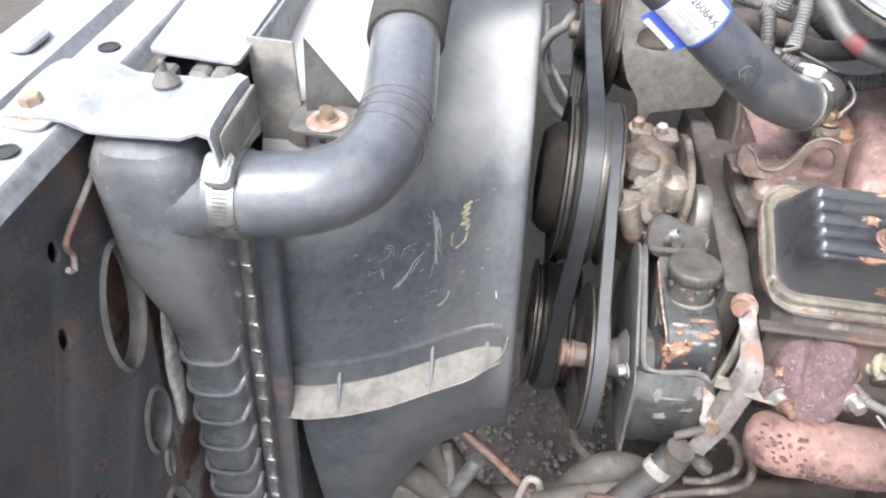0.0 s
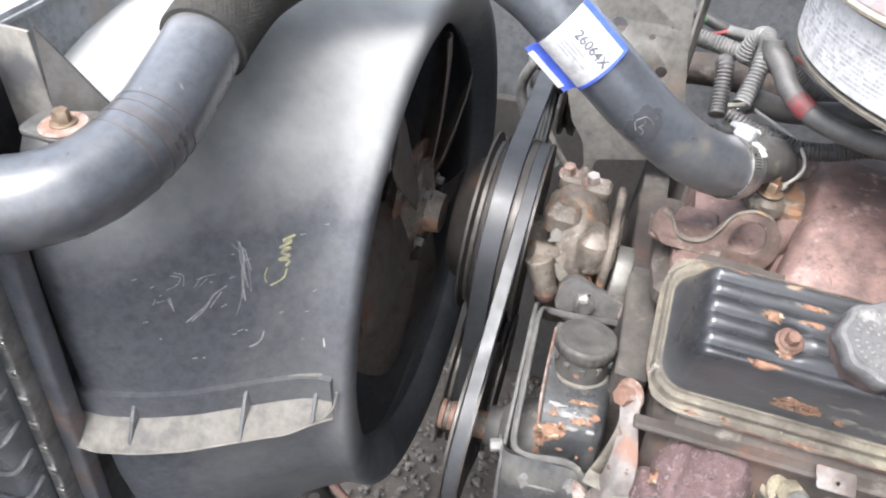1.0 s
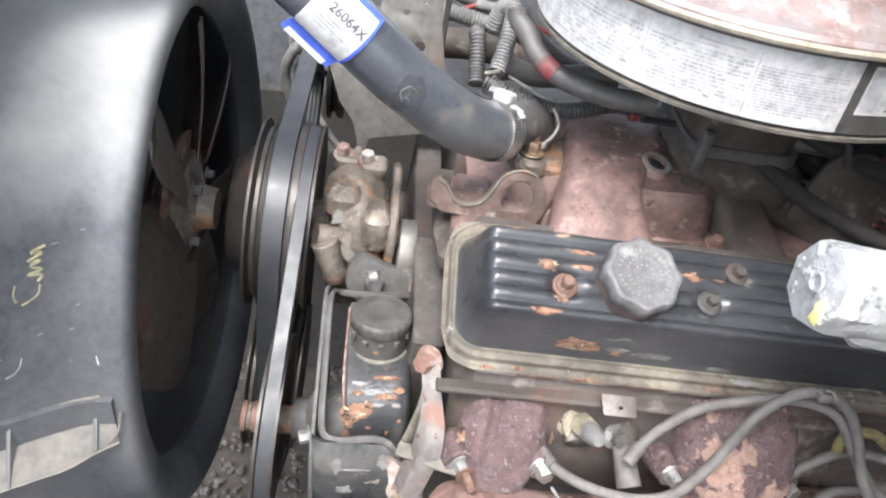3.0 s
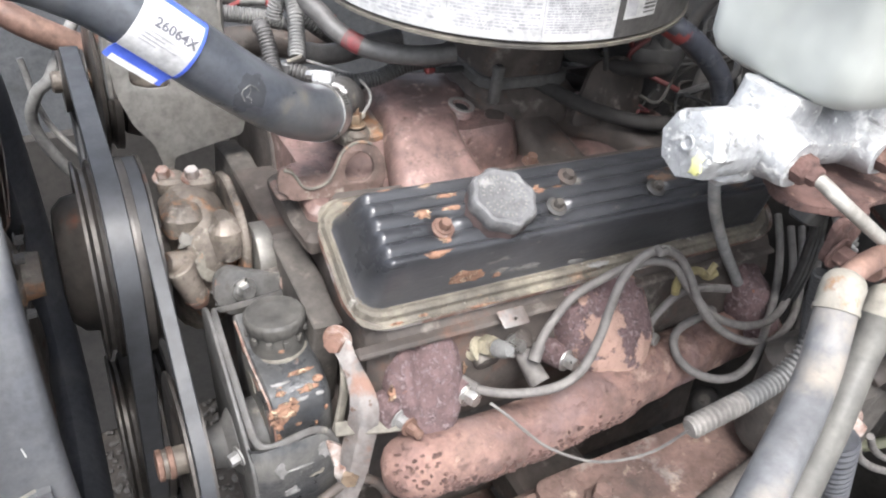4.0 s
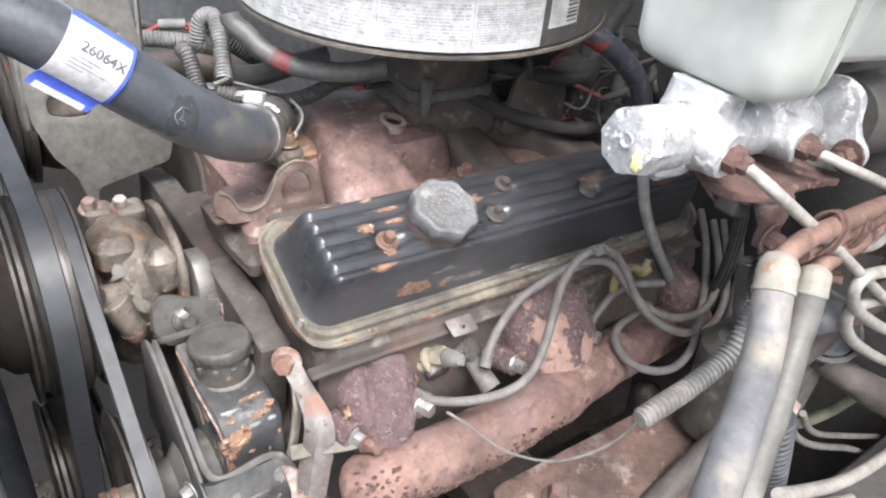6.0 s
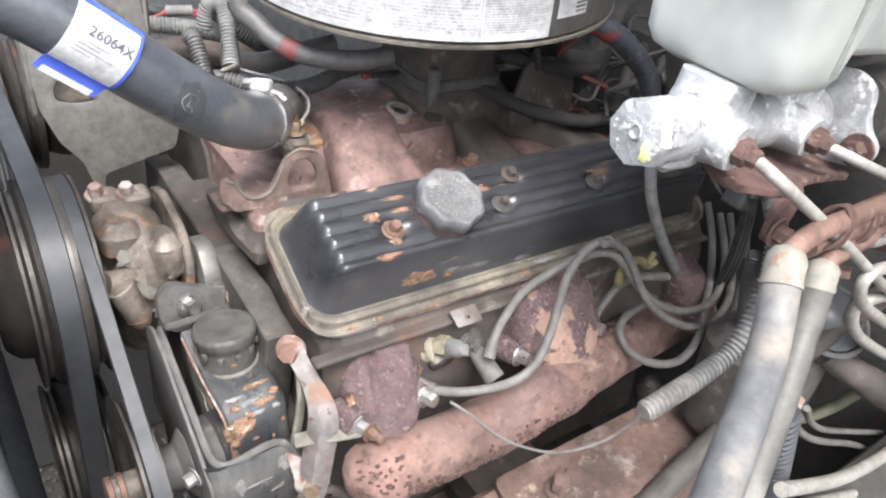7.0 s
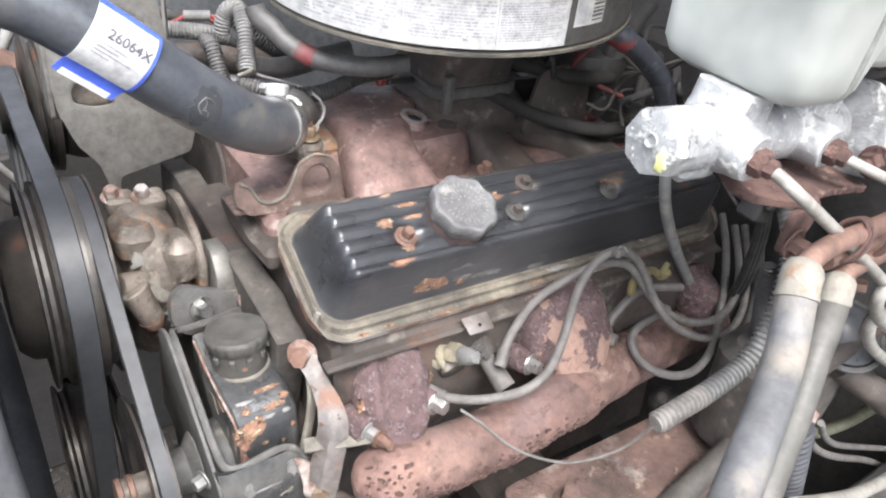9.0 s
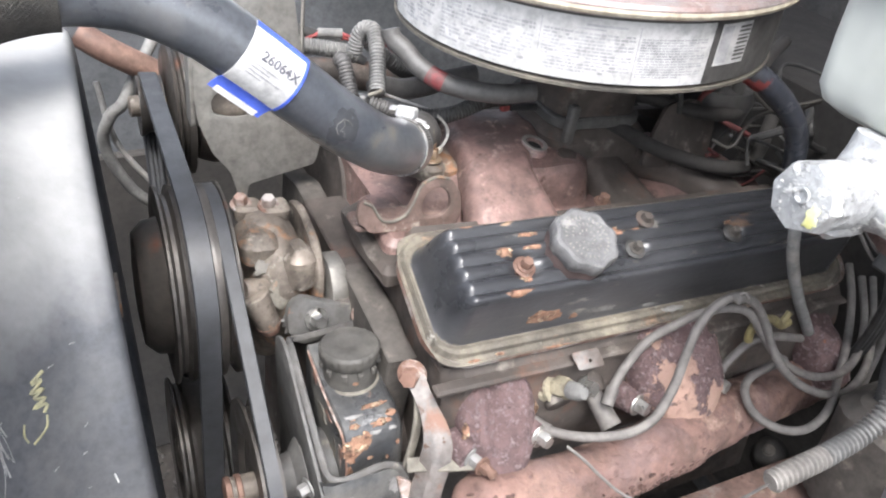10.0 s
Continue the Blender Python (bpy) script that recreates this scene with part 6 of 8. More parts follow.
def steering_pump():
    s = thing("steering_pump", (0.17, 0.53, 0.75), "flaking black steel steering pump reservoir with a ribbed cap", "power steering pump")
    # the can: one folded side outline, rounder on the engine's side
    cy, cz = 0.532, 0.84
    rings = []
    for x, ins in ((0.1425, 0.0045), (0.1432, 0.0018), (0.1448, 0.0), (0.165, 0.0), (0.184, 0.0), (0.190, 0.0010), (0.1945, 0.0035), (0.1972, 0.008), (0.198, 0.013)):
        ring = []
        for y, z in CAN:
            d = Vector((y - cy, z - cz))
            d *= 1 - ins / d.length
            ring.append((x + 0.003 * smooth(0.56, 0.48, y) * (1 if x < 0.17 else 0.0), cy + d.x, cz + d.y))
        rings.append(ring)
    can = part("reservoir", roughen(finer(strip(bmesh.new(), rings), 2), 0.0007, 70), M_PSRES, s, "black paint flaking to orange rust")
    part("side_seam", tube([(0.1428, 0.572, 0.9060), (0.1428, 0.560, 0.9035), (0.1430, 0.530, 0.8985), (0.1438, 0.502, 0.8955), (0.1450, 0.490, 0.8915), (0.1458, 0.4840, 0.884), (0.1464, 0.4808, 0.872), (0.1466, 0.4790, 0.86), (0.1466, 0.479, 0.80)], 0.0011, 8), M_RUSTY, can, "rusty folded seam of the can")
    flakes = ((0.1545, 0.040, 0.0115, 0.0085, 1), (0.1500, 0.030, 0.0034, 0.0058, 2), (0.1640, 0.046, 0.0050, 0.0040, 3), (0.1785, 0.0545, 0.0085, 0.0026, 5), (0.1885, 0.0600, 0.0042, 0.0028, 6), (0.1560, 0.0565, 0.0045, 0.0020, 7), (0.1760, 0.0700, 0.0105, 0.0022, 8),
              (0.1490, 0.012, 0.0018, 0.0100, 9), (0.1660, 0.0255, 0.0024, 0.0012, 10), (0.1540, 0.0060, 0.0025, 0.0065, 11), (0.1810, 0.020, 0.0012, 0.0022, 12), (0.1900, 0.034, 0.0016, 0.0020, 13))
    for x, q, a, b, sd in flakes:
        part("rust_scale", blot(lambda u, v, h: on_can(x + u, q + v, h + 0.0006), a, b, sd * 2.3, 0.0009), M_FLAKE, can, "lifting orange rust scale")
    for x, q, a, b, sd in ((0.1720, 0.0480, 0.0060, 0.0016, 20), (0.1580, 0.0640, 0.0080, 0.0016, 21), (0.1700, 0.0100, 0.0012, 0.0060, 22), (0.1870, 0.0480, 0.0040, 0.0016, 23)):
        part("worn_patch", blot(lambda u, v, h: on_can(x + u, q + v, h + 0.0005), a, b, sd * 1.7, 0.0005), M_BARE, can, "paint rubbed to grey metal")
    # stained side towards the belts
    for y, z, a, b, sd, m in ((0.520, 0.880, 0.009, 0.004, 3, M_RUSTY), (0.552, 0.893, 0.006, 0.004, 5, M_RUSTY), (0.505, 0.855, 0.004, 0.012, 7, M_DIRT), (0.535, 0.868, 0.010, 0.008, 9, M_DIRT), (0.492, 0.862, 0.004, 0.014, 11, M_RUSTY), (0.515, 0.835, 0.010, 0.016, 13, M_DIRT)):
        part("side_stain", flat_blot((0.1426 + 0.003 * smooth(0.56, 0.48, y), y, z), (0, -1, 0.0), (0, 0, 1), a, b, sd, 0.0006), m, can, "rust and dried oil on the side")
    up = Vector((0.01, 0.12, 1)).normalized()
    top = Vector((0.1700, 0.5400, 0.8955))
    part("neck_ring", lathe(top, up, [(-0.002, 0.0245), (0.0, 0.0252), (0.0018, 0.0246), (0.0026, 0.0232)], 40), M_DIRT, s, "pale dirt ring round the neck")
    part("neck", lathe(top, up, [(-0.004, 0.0228), (0.006, 0.0225), (0.024, 0.0222)], 40), M_PSCAP, s, "dark filler neck")
    part("neck_chip", blot(lambda u, v, h: top + up * (0.013 + v) + Vector((math.sin(u / 0.0225 - 0.1), -math.cos(u / 0.0225 - 0.1), 0)) * (0.0224 + h), 0.0026, 0.0018, 4, 0.0005), M_FLAKE, s, "rust chip on the neck")
    cap = part("cap", lathe(top + up * 0.0225, up, [(0, 0.0215), (0.0004, 0.0234), (0.0016, 0.0246), (0.0095, 0.0256), (0.0118, 0.0250), (0.0132, 0.0232), (0.0128, 0.0200), (0.0136, 0.0180), (0.0136, 0.0110), (0.0130, 0.0095), (0.0132, 0.003)], 220, wob=lambda a: 1 + 0.026 * (abs(math.cos(11 * a)) - 0.6)), M_PSCAP, s, "dusty black ribbed cap")
    for k in range(11):
        a = 2 * math.pi * k / 11 + 0.2
        d = Vector((math.cos(a), math.sin(a), 0))
        part("lug", slab(top + up * 0.0205 + d * 0.0240, (0.0050, 0.0035, 0.0060), 0.0012, 0.0008, Matrix((d.cross(up) * -1, d, up)).transposed()), M_PSCAP, cap)
    part("pump_body", lathe((0.100, 0.522, 0.815), (1, 0, 0), [(0, 0.018), (0.012, 0.02), (0.02, 0.03), (0.045, 0.034), (0.048, 0.03)], 32), M_BRACKET, s)
    return s


steering_pump()


def pump_bracket():
    b = thing("pump_bracket", (0.14, 0.53, 0.75), "grey-black formed steel bracket round the steering pump", "bracket")
    out = rounded([(0.600, 0.885), (0.597, 0.908), (0.575, 0.9235), (0.556, 0.9195), (0.515, 0.890), (0.474, 0.862), (0.459, 0.848), (0.456, 0.74), (0.60, 0.74)], 0.010)
    slot = rounded([(0.506, 0.838), (0.520, 0.852), (0.528, 0.846), (0.526, 0.812), (0.510, 0.806)], 0.006)
    part("side_plate", sheet(out, 0.0035, board((0.1225, 0, 0), (0, 1, 0), (0, 0, 1)), [slot], 0.001), M_BRACKET, b, "dusty upright side plate")

    def rail(pts, w, thick, face, name, material, label=""):
        p = Path(pts)
        f = Vector(face).normalized()
        rings = []
        for i in range(57):
            o, x, y, t = p.at(p.length * i / 56)
            n = (f - t * f.dot(t)).normalized()
            c = t.cross(n)
            rings.append([o + c * a + n * q for a, q in rrect(w, thick, thick * 0.45, 3)])
        part(name, strip(bmesh.new(), rings), material, b, label)

    rail([(0.196, 0.612, 0.868), (0.200, 0.610, 0.886), (0.194, 0.604, 0.896), (0.165, 0.594, 0.903), (0.140, 0.588, 0.908), (0.129, 0.580, 0.917), (0.1265, 0.564, 0.9225), (0.1265, 0.550, 0.9155), (0.1275, 0.515, 0.8905), (0.1285, 0.482, 0.8675), (0.131, 0.4725, 0.8615), (0.138, 0.4675, 0.8605), (0.150, 0.4660, 0.8630), (0.165, 0.4655, 0.8665), (0.176, 0.4655, 0.8665), (0.1845, 0.4645, 0.8620), (0.191, 0.4625, 0.8500), (0.197, 0.4595, 0.8330), (0.201, 0.457, 0.812)], 0.0062, 0.0032, (-0.45, -0.65, 0.62), "turned_edge", M_BRACKET, "dusty turned edge")
    # the front wall below the turned edge
    cr = []
    for z, dy in ((0.8640, 0.0), (0.8570, -0.0035), (0.845, -0.0065), (0.828, -0.0085), (0.808, -0.008), (0.785, -0.004), (0.755, 0.004)):
        k = 0.6 if z > 0.85 else 1.0
        cr.append([(0.1215, 0.474 + dy, z - 0.002), (0.1235, 0.467 + dy, z - 0.002), (0.130, 0.464 + dy, z - 0.002), (0.150, 0.4630 + dy, z), (0.174, 0.4630 + dy, z), (0.186 + 0.004 * k, 0.4655 + dy, z - 0.004), (0.192 + 0.006 * k, 0.4730 + dy, z - 0.010), (0.188 + 0.006 * k, 0.4745 + dy, z - 0.012), (0.184, 0.4690 + dy, z - 0.008), (0.150, 0.4665 + dy, z - 0.003), (0.127, 0.4690 + dy, z - 0.005)])
    wall = part("front_wall", roughen(finer(loft(cr), 2), 0.0010, 55), M_PSRES, b, "dark front wall with worn paint and grime")
    for x, y, z, a, c, sd, m in ((0.181, 0.4575, 0.848, 0.005, 0.007, 4, M_BARE), (0.1600, 0.4555, 0.839, 0.011, 0.0014, 6, M_BARE), (0.174, 0.4550, 0.827, 0.006, 0.0035, 8, M_DIRT), (0.143, 0.4555, 0.842, 0.004, 0.007, 9, M_BARE), (0.150, 0.4530, 0.815, 0.006, 0.004, 12, M_BARE)):
        part("worn_patch", flat_blot((x, y, z), (1, 0.05, 0), (0, 0.25, 1), a, c, sd, 0.0003), m, wall, "pale worn patch")
    part("ear", roughen(finer(sheet(rounded([(0.182, 0.858), (0.192, 0.850), (0.214, 0.828), (0.214, 0.808), (0.200, 0.800), (0.188, 0.822)], 0.005), 0.005, leaning(0.452, 0.83, 0.25)), 1), 0.0006, 90), M_RUSTY, b, "rusty ear round the bolt")
    part("rusty_end", roughen(finer(rod((0.196, 0.452, 0.824), (0.200, 0.441, 0.828), 0.0125)), 0.001, 90), M_RUSTY, b, "rust-caked washer")
    bolt("bolt", (0.1985, 0.443, 0.827), (-0.55, -0.8, 0.25), 0.0125, M_ZINC, b, "rusty bolt")
    bolt("bolt", (0.1185, 0.4905, 0.834), (-1, -0.3, 0), 0.0095, M_BARE, b, "dull steel bolt")
    return b


pump_bracket()


def pump_adjuster():
    a = thing("pump_adjuster", (0.165, 0.615, 0.90), "dark steel adjuster arm with a bright lock nut", "bracket", engine=True)
    out = rounded([(0.140, 0.888), (0.142, 0.908), (0.152, 0.916), (0.178, 0.906), (0.206, 0.900), (0.208, 0.878), (0.185, 0.874), (0.150, 0.872)], 0.007)
    part("arm", sheet(out, 0.012, leaning(0.618, 0.9, 0.25), (), 0.002), M_BRACKET, a)
    bolt("lock_nut", (0.165, 0.611, 0.896), (0.1, -1, 0.35), 0.012, M_STEEL, a, "bright steel nut")
    part("spacer", rod((0.185, 0.625, 0.895), (0.22, 0.622, 0.895), 0.013), M_BLOCK, a)
    bolt("bolt", (0.207, 0.608, 0.898), (0.2, -1, 0.3), 0.012, M_RUSTY, a, "rusty bolt")
    return a


pump_adjuster()


# ---- water pump ----
def water_pump():
    w = thing("water_pump", (0.145, 0.70, 0.86), "corroded grey cast iron water pump with mineral crust", "water pump", engine=True)
    secs = []
    for z, x, y, a, b in ((0.800, 0.140, 0.705, 0.022, 0.03), (0.83, 0.146, 0.70, 0.030, 0.045), (0.87, 0.148, 0.695, 0.034, 0.052), (0.905, 0.146, 0.69, 0.032, 0.050), (0.925, 0.143, 0.690, 0.030, 0.042), (0.942, 0.140, 0.695, 0.025, 0.034), (0.952, 0.138, 0.70, 0.016, 0.022), (0.956, 0.137, 0.70, 0.006, 0.008)):
        secs.append([(x + a * math.cos(t), y + b * math.sin(t), z) for t in (2 * math.pi * i / 28 for i in range(28))])
    part("casing", roughen(roughen(finer(loft(secs), 2), 0.0035, 30), 0.0014, 120), M_PUMP, w)
    for k, (x, y, z, sx, sy, sz) in enumerate(((0.130, 0.685, 0.936, 0.020, 0.026, 0.018), (0.160, 0.660, 0.922, 0.016, 0.020, 0.024))):
        part("casting_lump", roughen(roughen(finer(slab((x, y, z), (2 * sx, 2 * sy, 2 * sz), 0.014, 0.010), 3), 0.003, 40, k * 2.0), 0.0014, 120), M_PUMP, w)
    part("backing_plate", roughen(finer(prism(rounded([(0.63, 0.79), (0.635, 0.93), (0.66, 0.950), (0.71, 0.958), (0.75, 0.94), (0.75, 0.79)], 0.02), 0.172, 0.180)), 0.0006, 60), M_PUMP, w, "thin grey backing plate")
    part("inlet_stub", roughen(finer(rod((0.106, 0.645, 0.914), (0.150, 0.662, 0.897), 0.010, 0.013)), 0.0015, 70), M_PUMP, w, "pale pipe stub")
    part("drain_stub", roughen(finer(rod((0.115, 0.640, 0.912), (0.129, 0.634, 0.876), 0.0135, 0.0105)), 0.0012, 70), M_PUMP, w, "rust-tipped stub")
    part("stub_tip", roughen(finer(rod((0.1275, 0.6345, 0.880), (0.131, 0.633, 0.870), 0.0112, 0.0085)), 0.0012, 80), M_RUSTY, w)
    for y, z, x in ((0.722, 0.955, 0.122), (0.712, 0.957, 0.146), (0.655, 0.925, 0.165)):
        part("lug", roughen(finer(slab((x + 0.006, y, z - 0.006), (0.026, 0.024, 0.016), 0.007, 0.003)), 0.0014, 80), M_PUMP, w)
        bolt("bolt", (x, y, z), (-0.1, -0.2, 1), 0.011, M_RUSTY, w, "rusty bolt head")
    for x, y, z, a, b, sd, m in ((0.140, 0.6435, 0.905, 0.012, 0.013, 3, M_DIRT), (0.158, 0.6440, 0.890, 0.009, 0.012, 5, M_FLAKE), (0.128, 0.6560, 0.928, 0.008, 0.007, 8, M_LIP), (0.152, 0.6425, 0.870, 0.010, 0.012, 11, M_BARE)):
        part("crust", flat_blot((x, y, z), (1, 0.1, 0), (0, 0.3, 1), a, b, sd, 0.0022), m, w, "flaking mineral crust")
    part("crust", roughen(finer(slab((0.150, 0.655, 0.915), (0.03, 0.006, 0.03), 0.008, 0.002)), 0.004, 90), M_RUSTY, w, "orange crust below the leak")
    part("nose", lathe((0.095, 0.70, 0.89), (1, 0, 0), [(0, 0.018), (0.03, 0.024), (0.05, 0.03)], 28), M_PUMP, w)
    return w


water_pump()


def front_tab():
    t = thing("front_tab", (0.19, 0.66, 0.88), "flat grey metal tab on the engine front", "bracket", engine=True)
    part("plate", sheet(rounded([(0.615, 0.835), (0.622, 0.912), (0.640, 0.932), (0.668, 0.928), (0.66, 0.84)], 0.008), 0.016, board((0.191, 0, 0), (0, 1, 0), (0, 0, 1)), (), 0.002), M_PLATE, t)
    return t


front_tab()


# ---- sheet bracket behind the hose ----
def accessory_plate():
    p = thing("accessory_plate", (0.16, 0.80, 0.93), "dusty formed sheet steel accessory bracket with round holes", "bracket", engine=True)
    out = rounded([(0.092, 1.15), (0.092, 1.075), (0.0974, 1.0081), (0.11, 0.9738), (0.1266, 0.953), (0.1328, 0.9313), (0.1346, 0.918), (0.14, 0.9176), (0.144, 0.9376), (0.1748, 0.9453), (0.2136, 0.9547), (0.222, 0.985), (0.211, 1.02), (0.198, 1.075), (0.188, 1.15)], 0.005)
    part("plate", sheet(out, 0.004, leaning(0.80, 1.03, 0.12), [disc(0.132, 1.077, 0.0085), disc(0.165, 1.072, 0.0038), disc(0.182, 1.041, 0.0065), disc(0.180, 1.085, 0.002), rounded([(0.111, 1.014), (0.128, 1.009), (0.148, 1.010), (0.146, 1.034), (0.118, 1.036), (0.110, 1.028)], 0.006)]), M_PLATE, p)
    part("front_flange", sheet(rounded([(0.797, 1.0), (0.822, 1.0), (0.826, 1.15), (0.806, 1.15)], 0.006), 0.004, board((0.0935, 0, 0), (0, 1, 0), (0, 0, 1))), M_PLATE, p)
    part("inner_part", roughen(finer(rod((0.10, 0.835, 1.012), (0.16, 0.835, 1.012), 0.026)), 0.002, 60), M_PUMP, p, "brown casting seen through the opening")
    part("stem", roughen(finer(rod((0.137, 0.787, 0.925), (0.139, 0.765, 0.905), 0.006, 0.008)), 0.001, 60), M_PUMP, p)
    part("rear_edge", sheet(rounded([(0.0, 0.0), (0.022, -0.01), (0.026, -0.10), (0.004, -0.13)], 0.004), 0.003, board((0.199, 0.805, 1.13), (0.35, 1, 0), (0, 0, 1)), [disc(0.013, -0.03, 0.004)]), M_LIP, p, "pale turned rear edge")
    return p


accessory_plate()


# ---- air cleaner ----
AC = Vector((0.462, 0.715, 1.13))


def arc_patch(r, z0, z1, a0, a1, thick, n=40):
    bm = bmesh.new()
    secs = []
    for i in range(n + 1):
        a = radians(a0 + (a1 - a0) * i / n)
        d = Vector((math.cos(a), math.sin(a), 0))
        secs.append([AC * 1 + d * r + Vector((0, 0, z0)), AC + d * (r + thick) + Vector((0, 0, z0)), AC + d * (r + thick) + Vector((0, 0, z1)), AC + d * r + Vector((0, 0, z1))])
    return strip(bm, secs)


def air_cleaner():
    a = thing("air_cleaner", tuple(AC), "round air cleaner with a pink rusted lid and white paper labels", "air cleaner")
    R = 0.180
    part("can", lathe(AC, (0, 0, 1), [(-0.006, 0.12), (0.0, R - 0.006), (0.003, R), (0.060, R + 0.001), (0.062, R - 0.002)], 128), M_AIRC, a, "faded black steel can")
    part("base_rim", lathe(AC, (0, 0, 1), [(-0.0026, R - 0.004), (-0.0026, R + 0.0012), (0.0002, R + 0.0014), (0.0008, R - 0.004), (-0.0026, R - 0.004)], 128, cap0=False, cap1=False), M_OLDRIM, a, "worn beige bottom edge")
    lid = part("lid", lathe(AC, (0, 0, 1), [(0.058, R + 0.002), (0.058, R + 0.008), (0.061, R + 0.0105), (0.066, R + 0.0105), (0.069, R + 0.008), (0.070, R - 0.004), (0.074, R - 0.010), (0.082, R - 0.020), (0.087, R - 0.05), (0.087, 0.05), (0.083, 0.04), (0.083, 0.006)], 128), M_LID, a, "pink rusted steel lid")
    part("lid_edge", lathe(AC, (0, 0, 1), [(0.0600, R + 0.0112), (0.0625, R + 0.0122), (0.065, R + 0.0112), (0.0625, R + 0.009), (0.06, R + 0.0112)], 128, cap0=False, cap1=False), M_RIMBEIGE, lid, "rolled rusty edge")
    part("wing_nut", lathe(AC + Vector((0, 0, 0.083)), (0, 0, 1), [(0, 0.012), (0.004, 0.012), (0.016, 0.006), (0.018, 0.003)], 24), M_STEEL, lid, "wing nut")
    lab = part("paper_label", arc_patch(R + 0.0005, 0.004, 0.054, 168, 269.5, 0.0005, 60), M_PAPER, a, "white printed service label")
    rnd = random.Random(3)

    def bars(r, z0, z1, a0, a1, rows, fill):
        text = bmesh.new()
        half = (z1 - z0) / rows * 0.30
        for k in range(rows):
            z = z1 - (z1 - z0) * (k + 0.5) / rows
            a = a0
            end = a1 - (rnd.uniform(0, 6) if k % 3 == 2 else 0)
            while a < end - 0.3:
                d = min(rnd.uniform(0.5, 2.2), end - a)
                if rnd.random() < fill:
                    me = bpy.data.meshes.new("bar")
                    piece = arc_patch(r, z - half, z + half, a, a + d, 0.0002, 2)
                    piece.to_mesh(me)
                    piece.free()
                    text.from_mesh(me)
                    bpy.data.meshes.remove(me)
                a += d + 0.28
        part("printed_text", text, M_INKPALE, lab, "block of small unreadable print")

    bars(R + 0.0010, 0.010, 0.042, 250, 268, 15, 0.93)
    bars(R + 0.0010, 0.010, 0.043, 226, 248.5, 12, 0.85)
    bars(R + 0.0010, 0.009, 0.044, 196, 224, 11, 0.75)
    bars(R + 0.0010, 0.010, 0.046, 171, 193, 11, 0.6)
    part("print_bar", arc_patch(R + 0.0010, 0.0475, 0.0492, 236, 246, 0.0002, 6), M_INKPALE, lab)
    part("print_bar", arc_patch(R + 0.0010, 0.0447, 0.0460, 234, 241, 0.0002, 6), M_INKPALE, lab)
    for aa in (225.2, 249.2):
        part("print_bar", arc_patch(R + 0.0010, 0.008, 0.050, aa, aa + 0.25, 0.0002, 2), M_INKPALE, lab)
    code = part("bar_code_label", arc_patch(R + 0.0005, 0.018, 0.052, 271.8, 283, 0.0005, 12), M_PAPER, a, "small grey barcode label")
    part("print_bar", arc_patch(R + 0.0010, 0.020, 0.050, 272.2, 275.8, 0.0002, 4), M_INKPALE, code)
    for k in range(9):
        z = 0.021 + 0.0033 * k
        part("print_bar", arc_patch(R + 0.0010, z, z + (0.0019 if k % 3 else 0.0012), 278.2, 282.5, 0.0002, 4), M_AIRC, code)
    part("snorkel", tube([(0.50, 0.86, 1.155), (0.47, 0.95, 1.15), (0.42, 1.03, 1.14)], 0.035, 24), M_AIRC, a)
    return a


air_cleaner()


# ---- master cylinder ----
MCO = Vector((0.352, 0.3375, 1.1635))
MCA = Vector((1, 0.03, -0.145)).normalized()
MCB = (Vector((0, 1, 0)) - MCA * MCA.y).normalized()
MCC = MCA.cross(MCB)


def mc(s, b=0.0, c=0.0):
    """Along the brake cylinder's axis from its nose, across and up."""
    return MCO + MCA * s + MCB * b + MCC * c


MCR = Matrix((MCA, MCB, MCC)).transposed()


